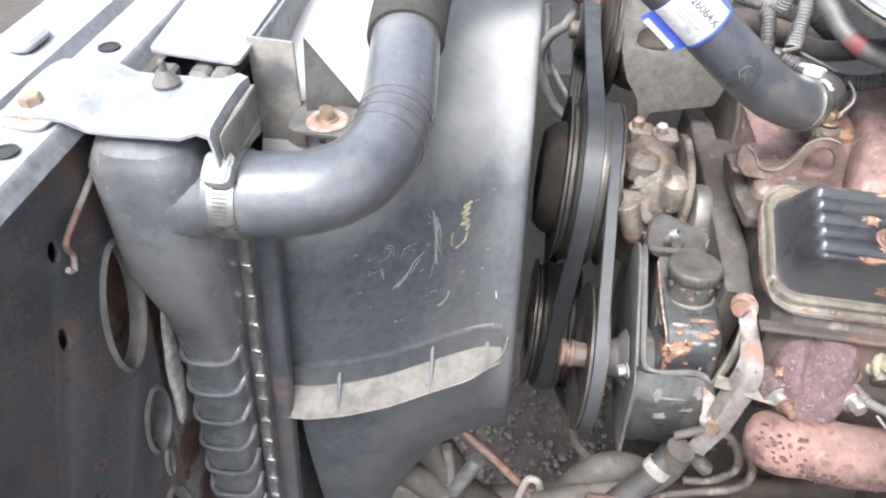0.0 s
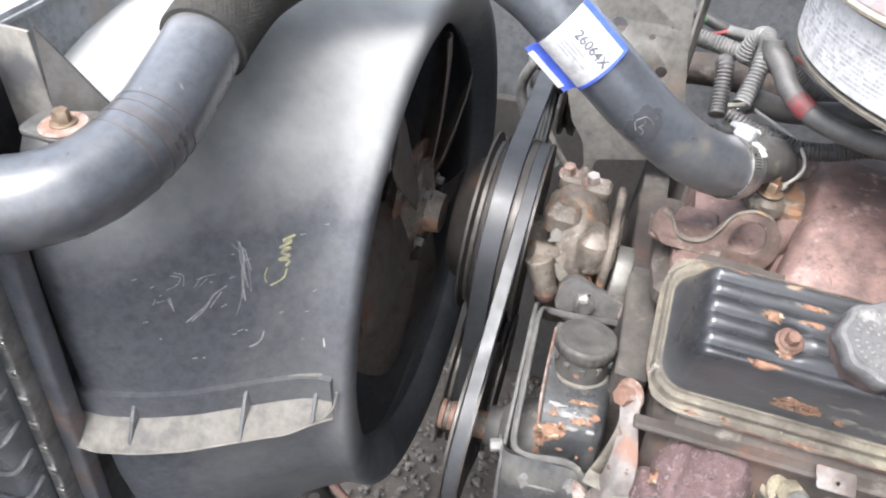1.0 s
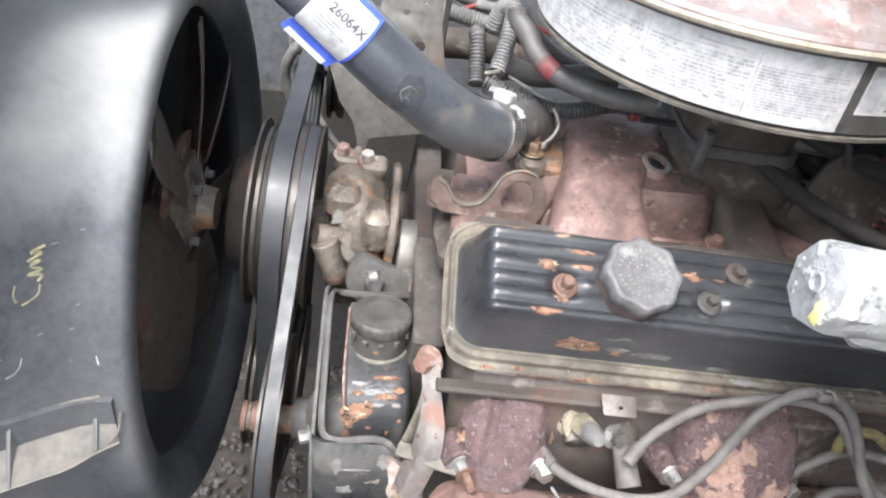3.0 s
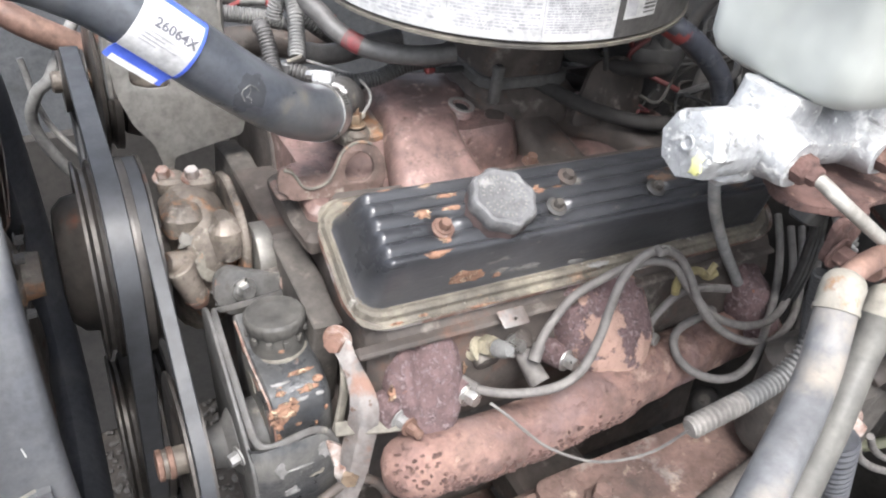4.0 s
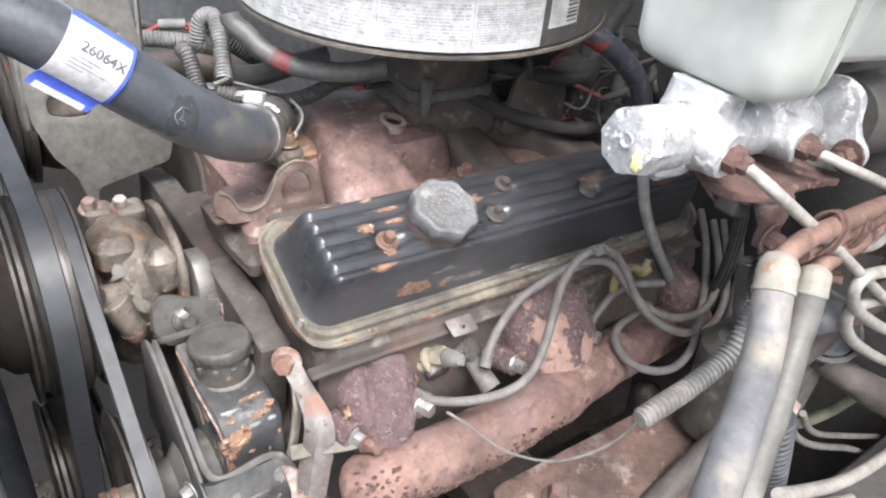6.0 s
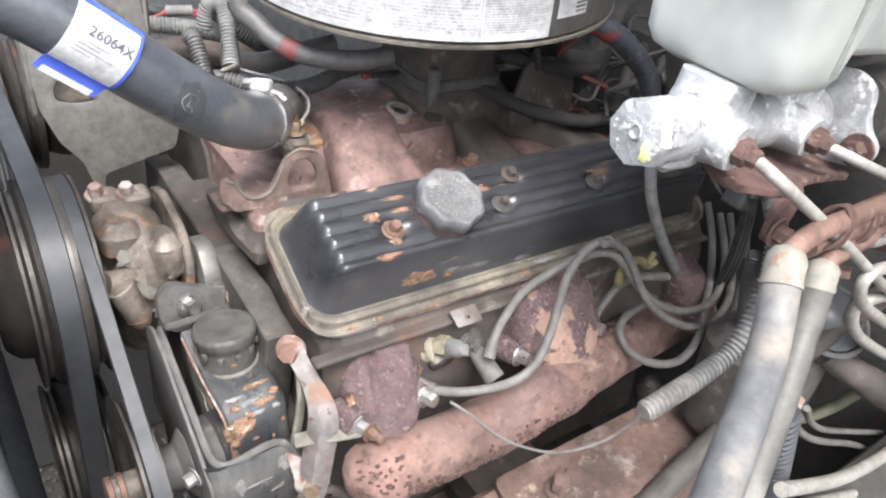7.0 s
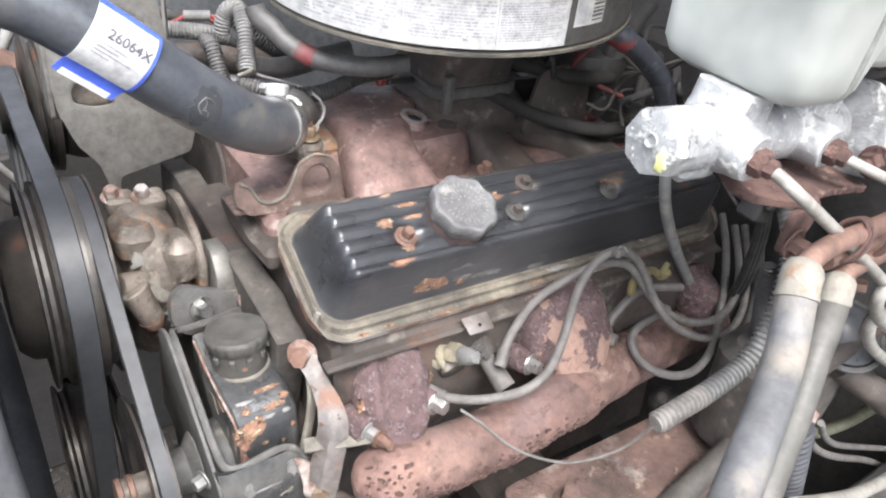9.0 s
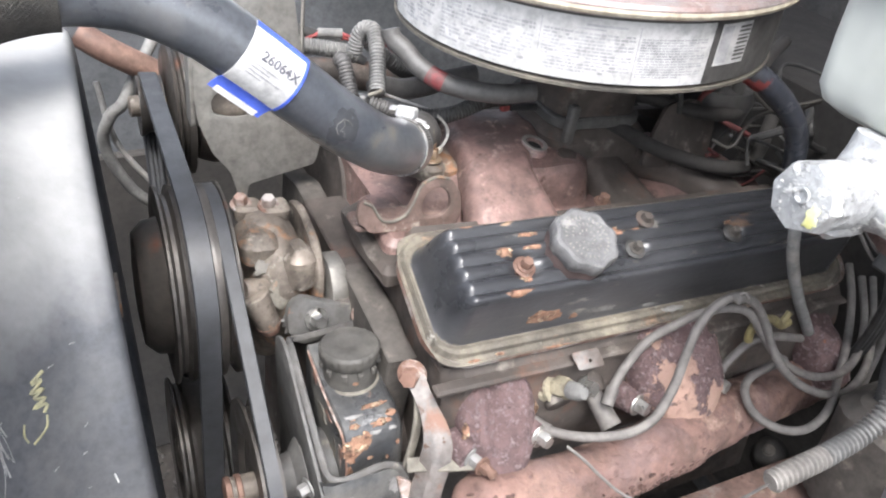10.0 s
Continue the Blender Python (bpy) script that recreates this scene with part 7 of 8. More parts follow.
def master_cylinder():
    m = thing("master_cylinder", (0.47, 0.325, 1.15), "white oxidised aluminium brake master cylinder with a milky reservoir", "master cylinder")
    body = part("cylinder", roughen(roughen(finer(lathe(mc(0.010), MCA, [(0, 0.0185), (0.002, 0.0195), (0.030, 0.0195), (0.050, 0.0200), (0.10, 0.0195), (0.180, 0.0200), (0.205, 0.0215)], 36), 2), 0.0010, 60), 0.0005, 260), M_ALU, m, "rough white cast aluminium body")
    nose = part("nose", lathe(mc(-0.0005, 0, -0.0005), MCA, [(0, 0.0172), (0.0006, 0.0193), (0.006, 0.0206), (0.016, 0.0206), (0.020, 0.0196)], 8), M_ALU, m, "faceted end plug")
    part("centre_dimple", lathe(mc(-0.0022, -0.0005, 0.001), MCA, [(0.0014, 0.0048), (0.0004, 0.0044), (0.0004, 0.0036), (0.0016, 0.0022)], 24, cap0=False), M_ALU, nose, "round centre dimple")
    part("paint_dab", blot(lambda u, v, h: mc(-0.0008 - h, -0.0112 + u, -0.0075 + v), 0.0040, 0.0062, 5, 0.0005), M_YELLOW, nose, "dab of yellow paint")
    part("web", roughen(finer(slab(mc(0.040, -0.004, -0.0165), (0.034, 0.020, 0.014), 0.006, 0.004, MCR), 2), 0.0018, 90), M_ALU, m, "cast web below the body")
    side = (-MCB + MCA * 0.05 - MCC * 0.05).normalized()
    for s, r, d in ((0.0555, 0.0158, 0.0325), (0.1390, 0.0150, 0.0330)):
        o = mc(s, 0, 0.001)
        boss = part("outlet_boss", roughen(roughen(finer(lathe(o, side, [(0.008, r * 1.30), (0.016, r * 1.10), (0.021, r), (d - 0.003, r * 0.98), (d, r * 0.90)], 10 if s > 0.1 else 28), 1), 0.0010, 70), 0.0005, 240), M_ALU, m, "rough cast outlet boss")
        f = part("flare_nut", roughen(lathe(o + side * d, side, [(-0.002, 0.0090), (0.006, 0.0088), (0.0075, 0.0078), (0.0085, 0.0062), (0.0120, 0.0058), (0.0135, 0.0046)], 6), 0.0005, 200), M_DARKRUST, m, "rusty flare nut")
    # feet of the reservoir
    for s, w in ((0.066, 0.048), (0.150, 0.058)):
        secs = []
        for c, k in ((0.002, 1.25), (0.010, 1.06), (0.018, 1.0), (0.030, 0.96)):
            secs.append([mc(s + a * k + (0.006 if s < 0.1 else 0) * (c - 0.004) / 0.036, b + 0.004, c) for a, b in rrect(w, 0.036 * (1.15 if c < 0.01 else 1), 0.012, 5)])
        part("pedestal", roughen(roughen(finer(loft(secs), 2), 0.0012, 70), 0.0005, 240), M_ALU, m, "rough cast foot under the reservoir")
    # mounting flange with its ears and nuts
    ear = rounded([(-0.055, -0.004), (-0.052, -0.016), (-0.034, -0.022), (0.0, -0.026), (0.035, -0.024), (0.048, -0.018), (0.050, 0.0), (0.036, 0.022), (0.0, 0.034), (-0.022, 0.038), (-0.036, 0.030), (-0.040, 0.008)], 0.010)
    place = Matrix((MCB, MCC, MCA)).transposed().to_4x4()
    place.translation = mc(0.192)
    part("flange", roughen(finer(sheet(ear, 0.009, place, (), 0.0015), 1), 0.0008, 80), M_ALU, m, "white cast mounting flange")
    bolt("flange_nut", mc(0.187, -0.045, -0.008), -MCA, 0.0125, M_DARKRUST, m, "rusty mounting nut", stud=0.006)
    # reservoir: a deep front chamber and a shallower rear one
    secs = []
    for c, s0, s1, b0, b1, r in ((0.0270, 0.080, 0.118, -0.018, 0.050, 0.016), (0.0282, 0.071, 0.129, -0.026, 0.058, 0.020), (0.0325, 0.0635, 0.135, -0.0325, 0.0645, 0.018), (0.041, 0.060, 0.139, -0.036, 0.068, 0.016), (0.070, 0.057, 0.142, -0.038, 0.070, 0.015), (0.100, 0.055, 0.1435, -0.0395, 0.0715, 0.015)):
        secs.append([mc((s0 + s1) / 2 + a, (b0 + b1) / 2 + b, c) for a, b in rrect(s1 - s0, b1 - b0, r, 7)])
    res = part("reservoir", finer(loft(secs), 1), M_RESERVOIR, m, "milky white plastic fluid reservoir")
    secs = []
    for c, s1, b0, b1, r in ((0.052, 0.252, -0.026, 0.056, 0.012), (0.054, 0.258, -0.031, 0.061, 0.012), (0.060, 0.262, -0.0345, 0.064, 0.012), (0.100, 0.264, -0.0365, 0.066, 0.012)):
        secs.append([mc((0.120 + s1) / 2 + a, (b0 + b1) / 2 + b, c) for a, b in rrect(s1 - 0.120, b1 - b0, r, 6)])
    part("rear_chamber", loft(secs), M_RESERVOIR, res, "shallower rear chamber")
    # rib greyer than the tank: dirt and the groove's shadow in one colour
    part("moulded_rib", tube([mc(0.1180, -0.0300, 0.0325), mc(0.1175, -0.0362, 0.043), mc(0.1130, -0.0380, 0.075), mc(0.1090, -0.0396, 0.099)], 0.0022, 10), M_RIBGREY, res, "grubby moulded rib, groove shade in its grey")
    part("reservoir_lid", slab(mc(0.158, 0.016, 0.1055), (0.222, 0.120, 0.012), 0.02, 0.004, MCR), M_BRACKET, res, "dark rubber-sealed lid")
    return m


master_cylinder()


def booster():
    b = thing("brake_booster", (0.62, 0.33, 1.15), "dark painted brake booster behind the master cylinder", "brake booster")
    part("shell", roughen(lathe((0.573, 0.338, 1.133), MCA, [(0.012, 0.03), (0.09, 0.035), (0.10, 0.09), (0.12, 0.12), (0.14, 0.125), (0.145, 0.13), (0.155, 0.13), (0.2, 0.12), (0.22, 0.06)], 48), 0.0015, 30), M_FIREWALL, b, "dark painted shell")
    o = Vector((0.573, 0.338, 1.133))
    part("crimped_rim", lathe(o, MCA, [(0.138, 0.126), (0.139, 0.134), (0.146, 0.1355), (0.153, 0.134), (0.156, 0.127)], 64, cap0=False, cap1=False), M_DARKRUST, b, "rusty crimped rim")
    for k in range(4):
        a = math.pi / 2 * k + 0.6
        part("stud", rod(o + MCA * 0.085 + (MCB * math.cos(a) + MCC * math.sin(a)) * 0.050, o + MCA * 0.105 + (MCB * math.cos(a) + MCC * math.sin(a)) * 0.050, 0.005), M_BOLT, b, "rusty stud")
    return b


booster()


def valve_bracket():
    v = thing("valve_bracket", mc(0.12, -0.02, -0.03), "rust-scaled steel bracket under the master cylinder", "bracket")
    # a flat arm running forward from the flange below the cylinder
    place = Matrix((MCA, MCB, MCC)).transposed().to_4x4()
    place.translation = mc(0.0, 0.0, -0.026)
    out = rounded([(0.066, -0.020), (0.066, -0.034), (0.086, -0.046), (0.112, -0.056), (0.118, -0.048), (0.140, -0.044), (0.172, -0.046), (0.186, -0.050), (0.190, 0.02), (0.10, 0.02)], 0.006)
    part("arm", roughen(roughen(finer(sheet(out, 0.005, place), 2), 0.0008, 80), 0.0005, 220), M_DARKRUST, v, "dark red scaled arm")
    drop = sheet(rounded([(0.092, -0.003), (0.122, -0.003), (0.118, -0.020), (0.110, -0.034), (0.098, -0.034), (0.094, -0.018)], 0.006), 0.005, Matrix.Translation(mc(0, -0.051, -0.026)) @ Matrix((MCA, MCC, -MCB)).transposed().to_4x4())
    part("tongue", roughen(finer(drop, 2), 0.0008, 80), M_DARKRUST, v, "down-turned rusty tongue")
    bolt("bolt", mc(0.104, -0.054, -0.052), -MCB, 0.011, M_DARKRUST, v, "rusty bolt", stud=0.004)
    return v


valve_bracket()


def line(name, pts, r, material, label, category="pipe", seg=12, ripple=None, engine=False, hollow=0.0):
    mid = pts[len(pts) // 2]
    group = {"brake_line": "brake lines", "loom_wire": "loom wires", "conduit": "conduits", "lower_pipe": "low pipes"}.get(name, "")
    return plain(name, tube(pts, r, seg, ripple=ripple, hollow=hollow), material, mid, label, category, engine, group)


# ---- chassis below the engine ----
def frame_rail():
    f = thing("frame_rail", (0.45, 0.37, 0.66), "scaled rusty steel frame rail beside the engine", "frame rail")
    out = [(0.325, 0.62), (0.322, 0.735), (0.330, 0.742), (0.405, 0.744), (0.413, 0.736), (0.412, 0.62)]
    part("rail", roughen(finer(prism(out, 0.09, 0.64), 2), 0.002, 40), M_FRAME, f)
    part("top_bracket", roughen(finer(sheet(rounded([(0.36, 0.33), (0.62, 0.326), (0.66, 0.36), (0.655, 0.405), (0.37, 0.41)], 0.012), 0.008, board((0, 0, 0.748), (1, 0, 0), (0, 1, 0)))), 0.0008, 50), M_FRAME, f, "flaking rusty bracket plate")
    bolt("nut", (0.418, 0.368, 0.752), (0, 0, 1), 0.016, M_FRAME, f, "rusty nut")
    part("cross_member", slab((0.34, 0.70, 0.56), (0.12, 0.9, 0.08), 0.01, 0.006), M_FRAME, f)
    part("engine_mount", slab((0.42, 0.46, 0.68), (0.09, 0.14, 0.05), 0.01, 0.006), M_BLOCK, f)
    return f


frame_rail()

# ---- tubes beside the master cylinder ----


def big_tube(pts, r, collar, label, rubber):
    t = thing("steering_hose", pts[-1], label, "hose", group="steering hoses")
    p = Path(pts)
    part("hose", tube(p, r, 28, s0=collar * 0.5), rubber, t, "dusty grey rubber")
    part("collar", tube(p, r * 1.04, 28, 0.0, collar, step=0.0025, taper=lambda f: 0.55 + 0.45 * smooth(0.0, 0.30, f)), M_COLLAR, t, "beige crimped collar")
    part("collar_ring", tube(p, r * 1.09, 28, collar - 0.002, collar + 0.001, step=0.0008), M_COLLAR, t, "rolled collar edge")
    return t


big_tube([(0.425, 0.262, 1.105), (0.413, 0.256, 1.100), (0.401, 0.246, 1.086), (0.388, 0.236, 1.074), (0.359, 0.220, 1.067), (0.328, 0.205, 1.062), (0.292, 0.188, 1.053), (0.256, 0.172, 1.053)], 0.0114, 0.024, "grey thick rubber steering hose with a beige collar", M_BIGTUBE)
big_tube([(0.493, 0.268, 1.068), (0.482, 0.262, 1.062), (0.471, 0.254, 1.043), (0.457, 0.247, 1.032), (0.431, 0.232, 1.009), (0.405, 0.219, 0.989), (0.384, 0.208, 0.970), (0.344, 0.190, 0.954)], 0.0105, 0.019, "grey rubber steering hose behind the first", M_GREYOLIVE)


def pipe_run():
    g = thing("copper_pipes", (0.55, 0.29, 1.08), "bundle of coppery brown pipes tied by a wire", "pipes")
    for pts in ([(0.420, 0.260, 1.105), (0.429, 0.262, 1.108), (0.455, 0.266, 1.107), (0.498, 0.271, 1.100), (0.543, 0.276, 1.093), (0.619, 0.284, 1.083)],
                [(0.490, 0.267, 1.065), (0.499, 0.269, 1.069), (0.530, 0.272, 1.067), (0.567, 0.276, 1.062), (0.646, 0.284, 1.052)],
                [(0.475, 0.275, 1.083), (0.508, 0.277, 1.080), (0.541, 0.279, 1.076), (0.602, 0.285, 1.067)]):
        part("pipe", tube(pts, 0.0068, 14), M_COPPER, g)
    rnd = random.Random(31)
    for o in (((0.490, 0.272, 1.096), (0.533, 0.275, 1.083))):
        for k in range(2):
            c = Vector(o) + Vector((0.006 * k, 0.001, -0.002 * k))
            part("tie", tube(Path([c + Vector((0.006 * math.sin(a) + rnd.uniform(-0.001, 0.001), 0.010 * math.cos(a), 0.014 * math.sin(a) + rnd.uniform(-0.001, 0.001))) for a in (2 * math.pi * i / 12 for i in range(13))], 2), 0.0016, 6), M_DARKRUST, g, "rusty wire tie round the pipes")
    part("strap", tube(Path([Vector((0.571, 0.276, 1.075)) + Vector((0.006 * math.sin(a), 0.012 * math.cos(a), 0.018 * math.sin(a))) for a in (2 * math.pi * i / 12 for i in range(13))], 2), 0.0032, 8), M_GREYTUBE, g, "pale strap round the pipes")
    return g


pipe_run()
line("brake_line", [mc(0.0565, -0.040, -0.001), mc(0.060, -0.047, -0.003), (0.421, 0.277, 1.142), (0.487, 0.270, 1.095), (0.567, 0.264, 1.037), (0.646, 0.258, 0.979)], 0.0040, M_LINE, "cream brake line leaving the master cylinder", "brake line")
line("brake_line", [mc(0.140, -0.040, -0.001), mc(0.145, -0.047, -0.002), (0.510, 0.2815, 1.1345), (0.560, 0.280, 1.112), (0.64, 0.28, 1.075), (0.74, 0.285, 1.03)], 0.0036, M_LINE, "cream brake line below the reservoir", "brake line")
line("brake_line", [(0.667, 0.262, 1.019), (0.616, 0.262, 1.027), (0.570, 0.262, 1.039), (0.556, 0.262, 1.031), (0.577, 0.262, 1.004), (0.640, 0.262, 0.960), (0.709, 0.262, 0.918), (0.882, 0.262, 0.813)], 0.0050, M_LINE, "looped cream brake line", "brake line")
line("brake_line", [(0.782, 0.266, 0.925), (0.667, 0.266, 0.975), (0.593, 0.266, 0.997), (0.583, 0.266, 0.986), (0.618, 0.266, 0.949), (0.704, 0.266, 0.888), (0.786, 0.266, 0.836), (0.987, 0.266, 0.710)], 0.0050, M_LINE, "looped cream brake line with rust", "brake line")
line("lower_line", [(0.555, 0.240, 0.812), (0.623, 0.240, 0.771), (0.699, 0.240, 0.729), (0.758, 0.240, 0.706), (0.805, 0.240, 0.695), (0.925, 0.245, 0.658)], 0.0072, M_LINE, "pale tube low beside the frame", "brake line")
line("lower_line", [(0.614, 0.240, 0.741), (0.707, 0.240, 0.688), (0.822, 0.240, 0.620), (0.916, 0.240, 0.564), (1.077, 0.240, 0.477)], 0.0065, M_LINE, "pale tube low beside the frame", "brake line")
line("small_line", [(0.627, 0.280, 0.823), (0.646, 0.280, 0.798), (0.687, 0.280, 0.761), (0.745, 0.280, 0.719), (0.828, 0.280, 0.665), (0.897, 0.280, 0.615), (1.003, 0.280, 0.531)], 0.0040, M_WIRE, "thin grey curled tube", "pipe")
line("small_line", [(0.655, 0.285, 0.819), (0.682, 0.285, 0.785), (0.730, 0.285, 0.744), (0.820, 0.285, 0.687), (0.964, 0.285, 0.599)], 0.0036, M_WIRE, "thin grey curled tube", "pipe")
line("green_hose", [(0.674, 0.310, 0.771), (0.722, 0.305, 0.747), (0.754, 0.295, 0.755), (0.763, 0.285, 0.780), (0.779, 0.275, 0.808)], 0.0065, mat("faded_green_hose", (0.15, 0.15, 0.10), (0.11, 0.11, 0.075), 40, 0.7), "faded greenish rubber hose", "hose")
line("braided_hose", [(0.569, 0.275, 0.874), (0.579, 0.272, 0.841), (0.597, 0.270, 0.792), (0.629, 0.268, 0.709), (0.664, 0.265, 0.613)], 0.0150, mat("dusty_blue_black_rubber", (0.040, 0.042, 0.050), (0.062, 0.064, 0.070), 60, 0.6, bump=0.3), "dark corrugated hose below the steering hoses", "hose", 18, (0.0085, 0.0010))
line("cross_tube", [(0.602, 0.325, 0.805), (0.583, 0.322, 0.784), (0.546, 0.320, 0.768), (0.503, 0.318, 0.751), (0.447, 0.315, 0.729)], 0.0125, M_LOWHOSE, "grimy dark tube crossing below the frame bracket", "pipe", 20)
line("small_conduit", [(0.585, 0.360, 0.984), (0.596, 0.360, 0.941), (0.612, 0.360, 0.901), (0.623, 0.360, 0.866)], 0.0060, M_DARKWIRE, "thin black corrugated conduit behind the hoses", "conduit", 12, (0.0042, 0.0010))
line("pipe_stub", [(0.769, 0.400, 0.681), (0.675, 0.375, 0.743), (0.611, 0.360, 0.786)], 0.0145, M_BLOCK, "rusty open pipe stub behind the hoses", "pipe", 20, hollow=0.7)


def mount_rubber():
    m = thing("mount_rubber", (0.626, 0.430, 0.715), "round black rubber mount below the manifold", "mount")
    axis = Vector((-0.033, -0.010, 0.045)).normalized()
    part("body", roughen(lathe((0.640, 0.434, 0.696), axis, [(0, 0.020), (0.030, 0.0205), (0.034, 0.0185), (0.040, 0.0190), (0.055, 0.0185), (0.064, 0.015), (0.070, 0.009), (0.072, 0.003)], 28), 0.0007, 90), M_TAR, m, "domed black rubber body")
    bolt("nut", Vector((0.640, 0.434, 0.696)) + axis * 0.071, axis, 0.007, M_LOWHOSE, m, "dark nut on the mount")
    return m


mount_rubber()


def steering_box():
    s = thing("steering_box", (0.63, 0.33, 0.80), "dark greasy steering gear casting low by the frame", "steering gear")
    part("casing", roughen(finer(slab((0.64, 0.34, 0.82), (0.12, 0.09, 0.13), 0.03, 0.012), 2), 0.004, 40), M_LOWHOSE, s)
    part("cover", lathe((0.660, 0.309, 0.916), (-0.2, -0.4, 0.9), [(0, 0.032), (0.006, 0.034), (0.010, 0.028), (0.016, 0.024), (0.022, 0.016), (0.024, 0.004)], 32), M_GLOSSCAP, s, "dark round cover")
    part("cover_rim", lathe((0.660, 0.309, 0.914), (-0.2, -0.4, 0.9), [(0, 0.034), (0.002, 0.039), (0.006, 0.0395), (0.007, 0.035)], 36, cap0=False, cap1=False), M_BRACKET, s, "dusty raised rim")
    part("arm", roughen(finer(tube([(0.655, 0.298, 0.885), (0.685, 0.285, 0.865), (0.72, 0.262, 0.84), (0.78, 0.25, 0.80)], 0.016, 18, taper=lambda f: 0.75 + 0.5 * f)), 0.0012, 60), M_BLOCK, s, "grey cast steering arm")
    part("shaft", rod((0.62, 0.30, 0.90), (0.80, 0.27, 1.02), 0.011), M_BLOCK, s)
    bolt("bolt", (0.605, 0.292, 0.86), (-0.3, -0.9, 0.2), 0.016, M_RUSTY, s, "rusty bolt")
    return s


steering_box()


def lower_clamp_fitting():
    s = thing("hose_fitting", (0.50, 0.27, 1.03), "small coppery bleed fitting on a thin stem", "fitting")
    part("stem", tube([(0.535, 0.29, 1.075), (0.533, 0.284, 1.055), (0.538, 0.281, 1.04), (0.548, 0.28, 1.035)], 0.0025, 8), M_RIMBEIGE, s)
    bolt("head", (0.548, 0.279, 1.034), (0.4, -0.8, 0.2), 0.009, M_COPPER, s, "coppery head")
    return s


lower_clamp_fitting()

# ---- conduit and leads beside the exhaust ----
line("conduit_end", [(0.429, 0.319, 0.906), (0.455, 0.319, 0.909), (0.485, 0.320, 0.910)], 0.0082, M_CONDUIT_W, "pale corrugated conduit end", "conduit", 18, (0.0050, 0.0011), hollow=0.75)
line("conduit", [(0.485, 0.320, 0.910), (0.525, 0.322, 0.917), (0.549, 0.324, 0.936), (0.575, 0.335, 0.97), (0.60, 0.36, 1.01), (0.64, 0.42, 1.04)], 0.0080, M_CONDUIT, "dusty corrugated conduit above the frame", "conduit", 18, (0.0050, 0.0011))
line("thin_wire", [(0.296, 0.40, 0.912), (0.306, 0.388, 0.905), (0.318, 0.380, 0.891), (0.337, 0.365, 0.875), (0.37, 0.345, 0.865), (0.41, 0.331, 0.872), (0.432, 0.319, 0.905)], 0.0013, M_WIRE, "thin pale wire drooping from the conduit", "wire", 8)


def lead(pts, label, boot=None, r=0.0041):
    w = thing("spark_lead", pts[0], label, "spark plug lead", group="spark plug leads")
    part("lead", tube(pts, r, 12), M_WIRE, w, "dusty grey silicone lead")
    part("plug_sleeve", tube(Path(pts[:3]), r * 1.35, 12, 0.0, 0.016), M_WIRE, w, "thicker moulded end of the lead")
    if boot:
        part("boot", tube(Path(boot), 0.0092, 16, taper=lambda f: 0.8 + 0.25 * f, hollow=0.6), M_WIRE, w, "grey rubber boot")
    return w


lead([(0.2996, 0.4485, 0.887), (0.3056, 0.4359, 0.8878), (0.3205, 0.4206, 0.8909), (0.3411, 0.4097, 0.8936), (0.3671, 0.4051, 0.8945), (0.3902, 0.407, 0.9018), (0.4129, 0.4185, 0.9185), (0.4315, 0.4326, 0.9356), (0.4501, 0.4451, 0.9516), (0.4717, 0.4519, 0.9637), (0.4926, 0.4508, 0.969), (0.5116, 0.4454, 0.9596), (0.5254, 0.4365, 0.9381), (0.5333, 0.4255, 0.9159), (0.5454, 0.4137, 0.8956), (0.5702, 0.4036, 0.8753), (0.6033, 0.3975, 0.8597), (0.6423, 0.4007, 0.8495), (0.6809, 0.4162, 0.8561), (0.7175, 0.4469, 0.8725), (0.7518, 0.4882, 0.8982)], "long grey spark lead arching over the exhaust manifold")
lead([(0.3621, 0.4359, 0.896), (0.3746, 0.4459, 0.9086), (0.3919, 0.4539, 0.9214), (0.4158, 0.4614, 0.9327), (0.4432, 0.4615, 0.9423), (0.4661, 0.4591, 0.9503), (0.4907, 0.4532, 0.9546), (0.5114, 0.4465, 0.9478), (0.5268, 0.4376, 0.9266), (0.5443, 0.4267, 0.9039), (0.5682, 0.4198, 0.884), (0.598, 0.4122, 0.8714), (0.6352, 0.4121, 0.8652), (0.6721, 0.4253, 0.8684), (0.703, 0.4503, 0.8829), (0.7301, 0.4877, 0.9047)], "grey spark lead from the second plug boot", [(0.364, 0.466, 0.892), (0.366, 0.450, 0.883), (0.369, 0.430, 0.872)])
lead([(0.5012, 0.4477, 0.8664), (0.508, 0.4492, 0.8789), (0.5257, 0.4511, 0.8938), (0.541, 0.4514, 0.9024), (0.561, 0.4471, 0.9048), (0.598, 0.4436, 0.8941)], "short grey spark lead behind the manifold")
lead([(0.5821, 0.4406, 0.873), (0.5569, 0.4367, 0.8752), (0.5337, 0.4341, 0.8731), (0.5196, 0.4262, 0.869), (0.5159, 0.4118, 0.8603), (0.5234, 0.3961, 0.8532), (0.5423, 0.3828, 0.8487), (0.5666, 0.3791, 0.8484), (0.5968, 0.3876, 0.8545), (0.6316, 0.4108, 0.8599), (0.6684, 0.4378, 0.8724), (0.6959, 0.4681, 0.8966), (0.7174, 0.4996, 0.9165)], "looped grey spark lead by the rear port")
lead([(0.77, 0.50, 0.96), (0.767, 0.470, 0.877), (0.778, 0.460, 0.821), (0.765, 0.450, 0.780), (0.780, 0.450, 0.717)], "grey lead dropping behind the cover", r=0.006)
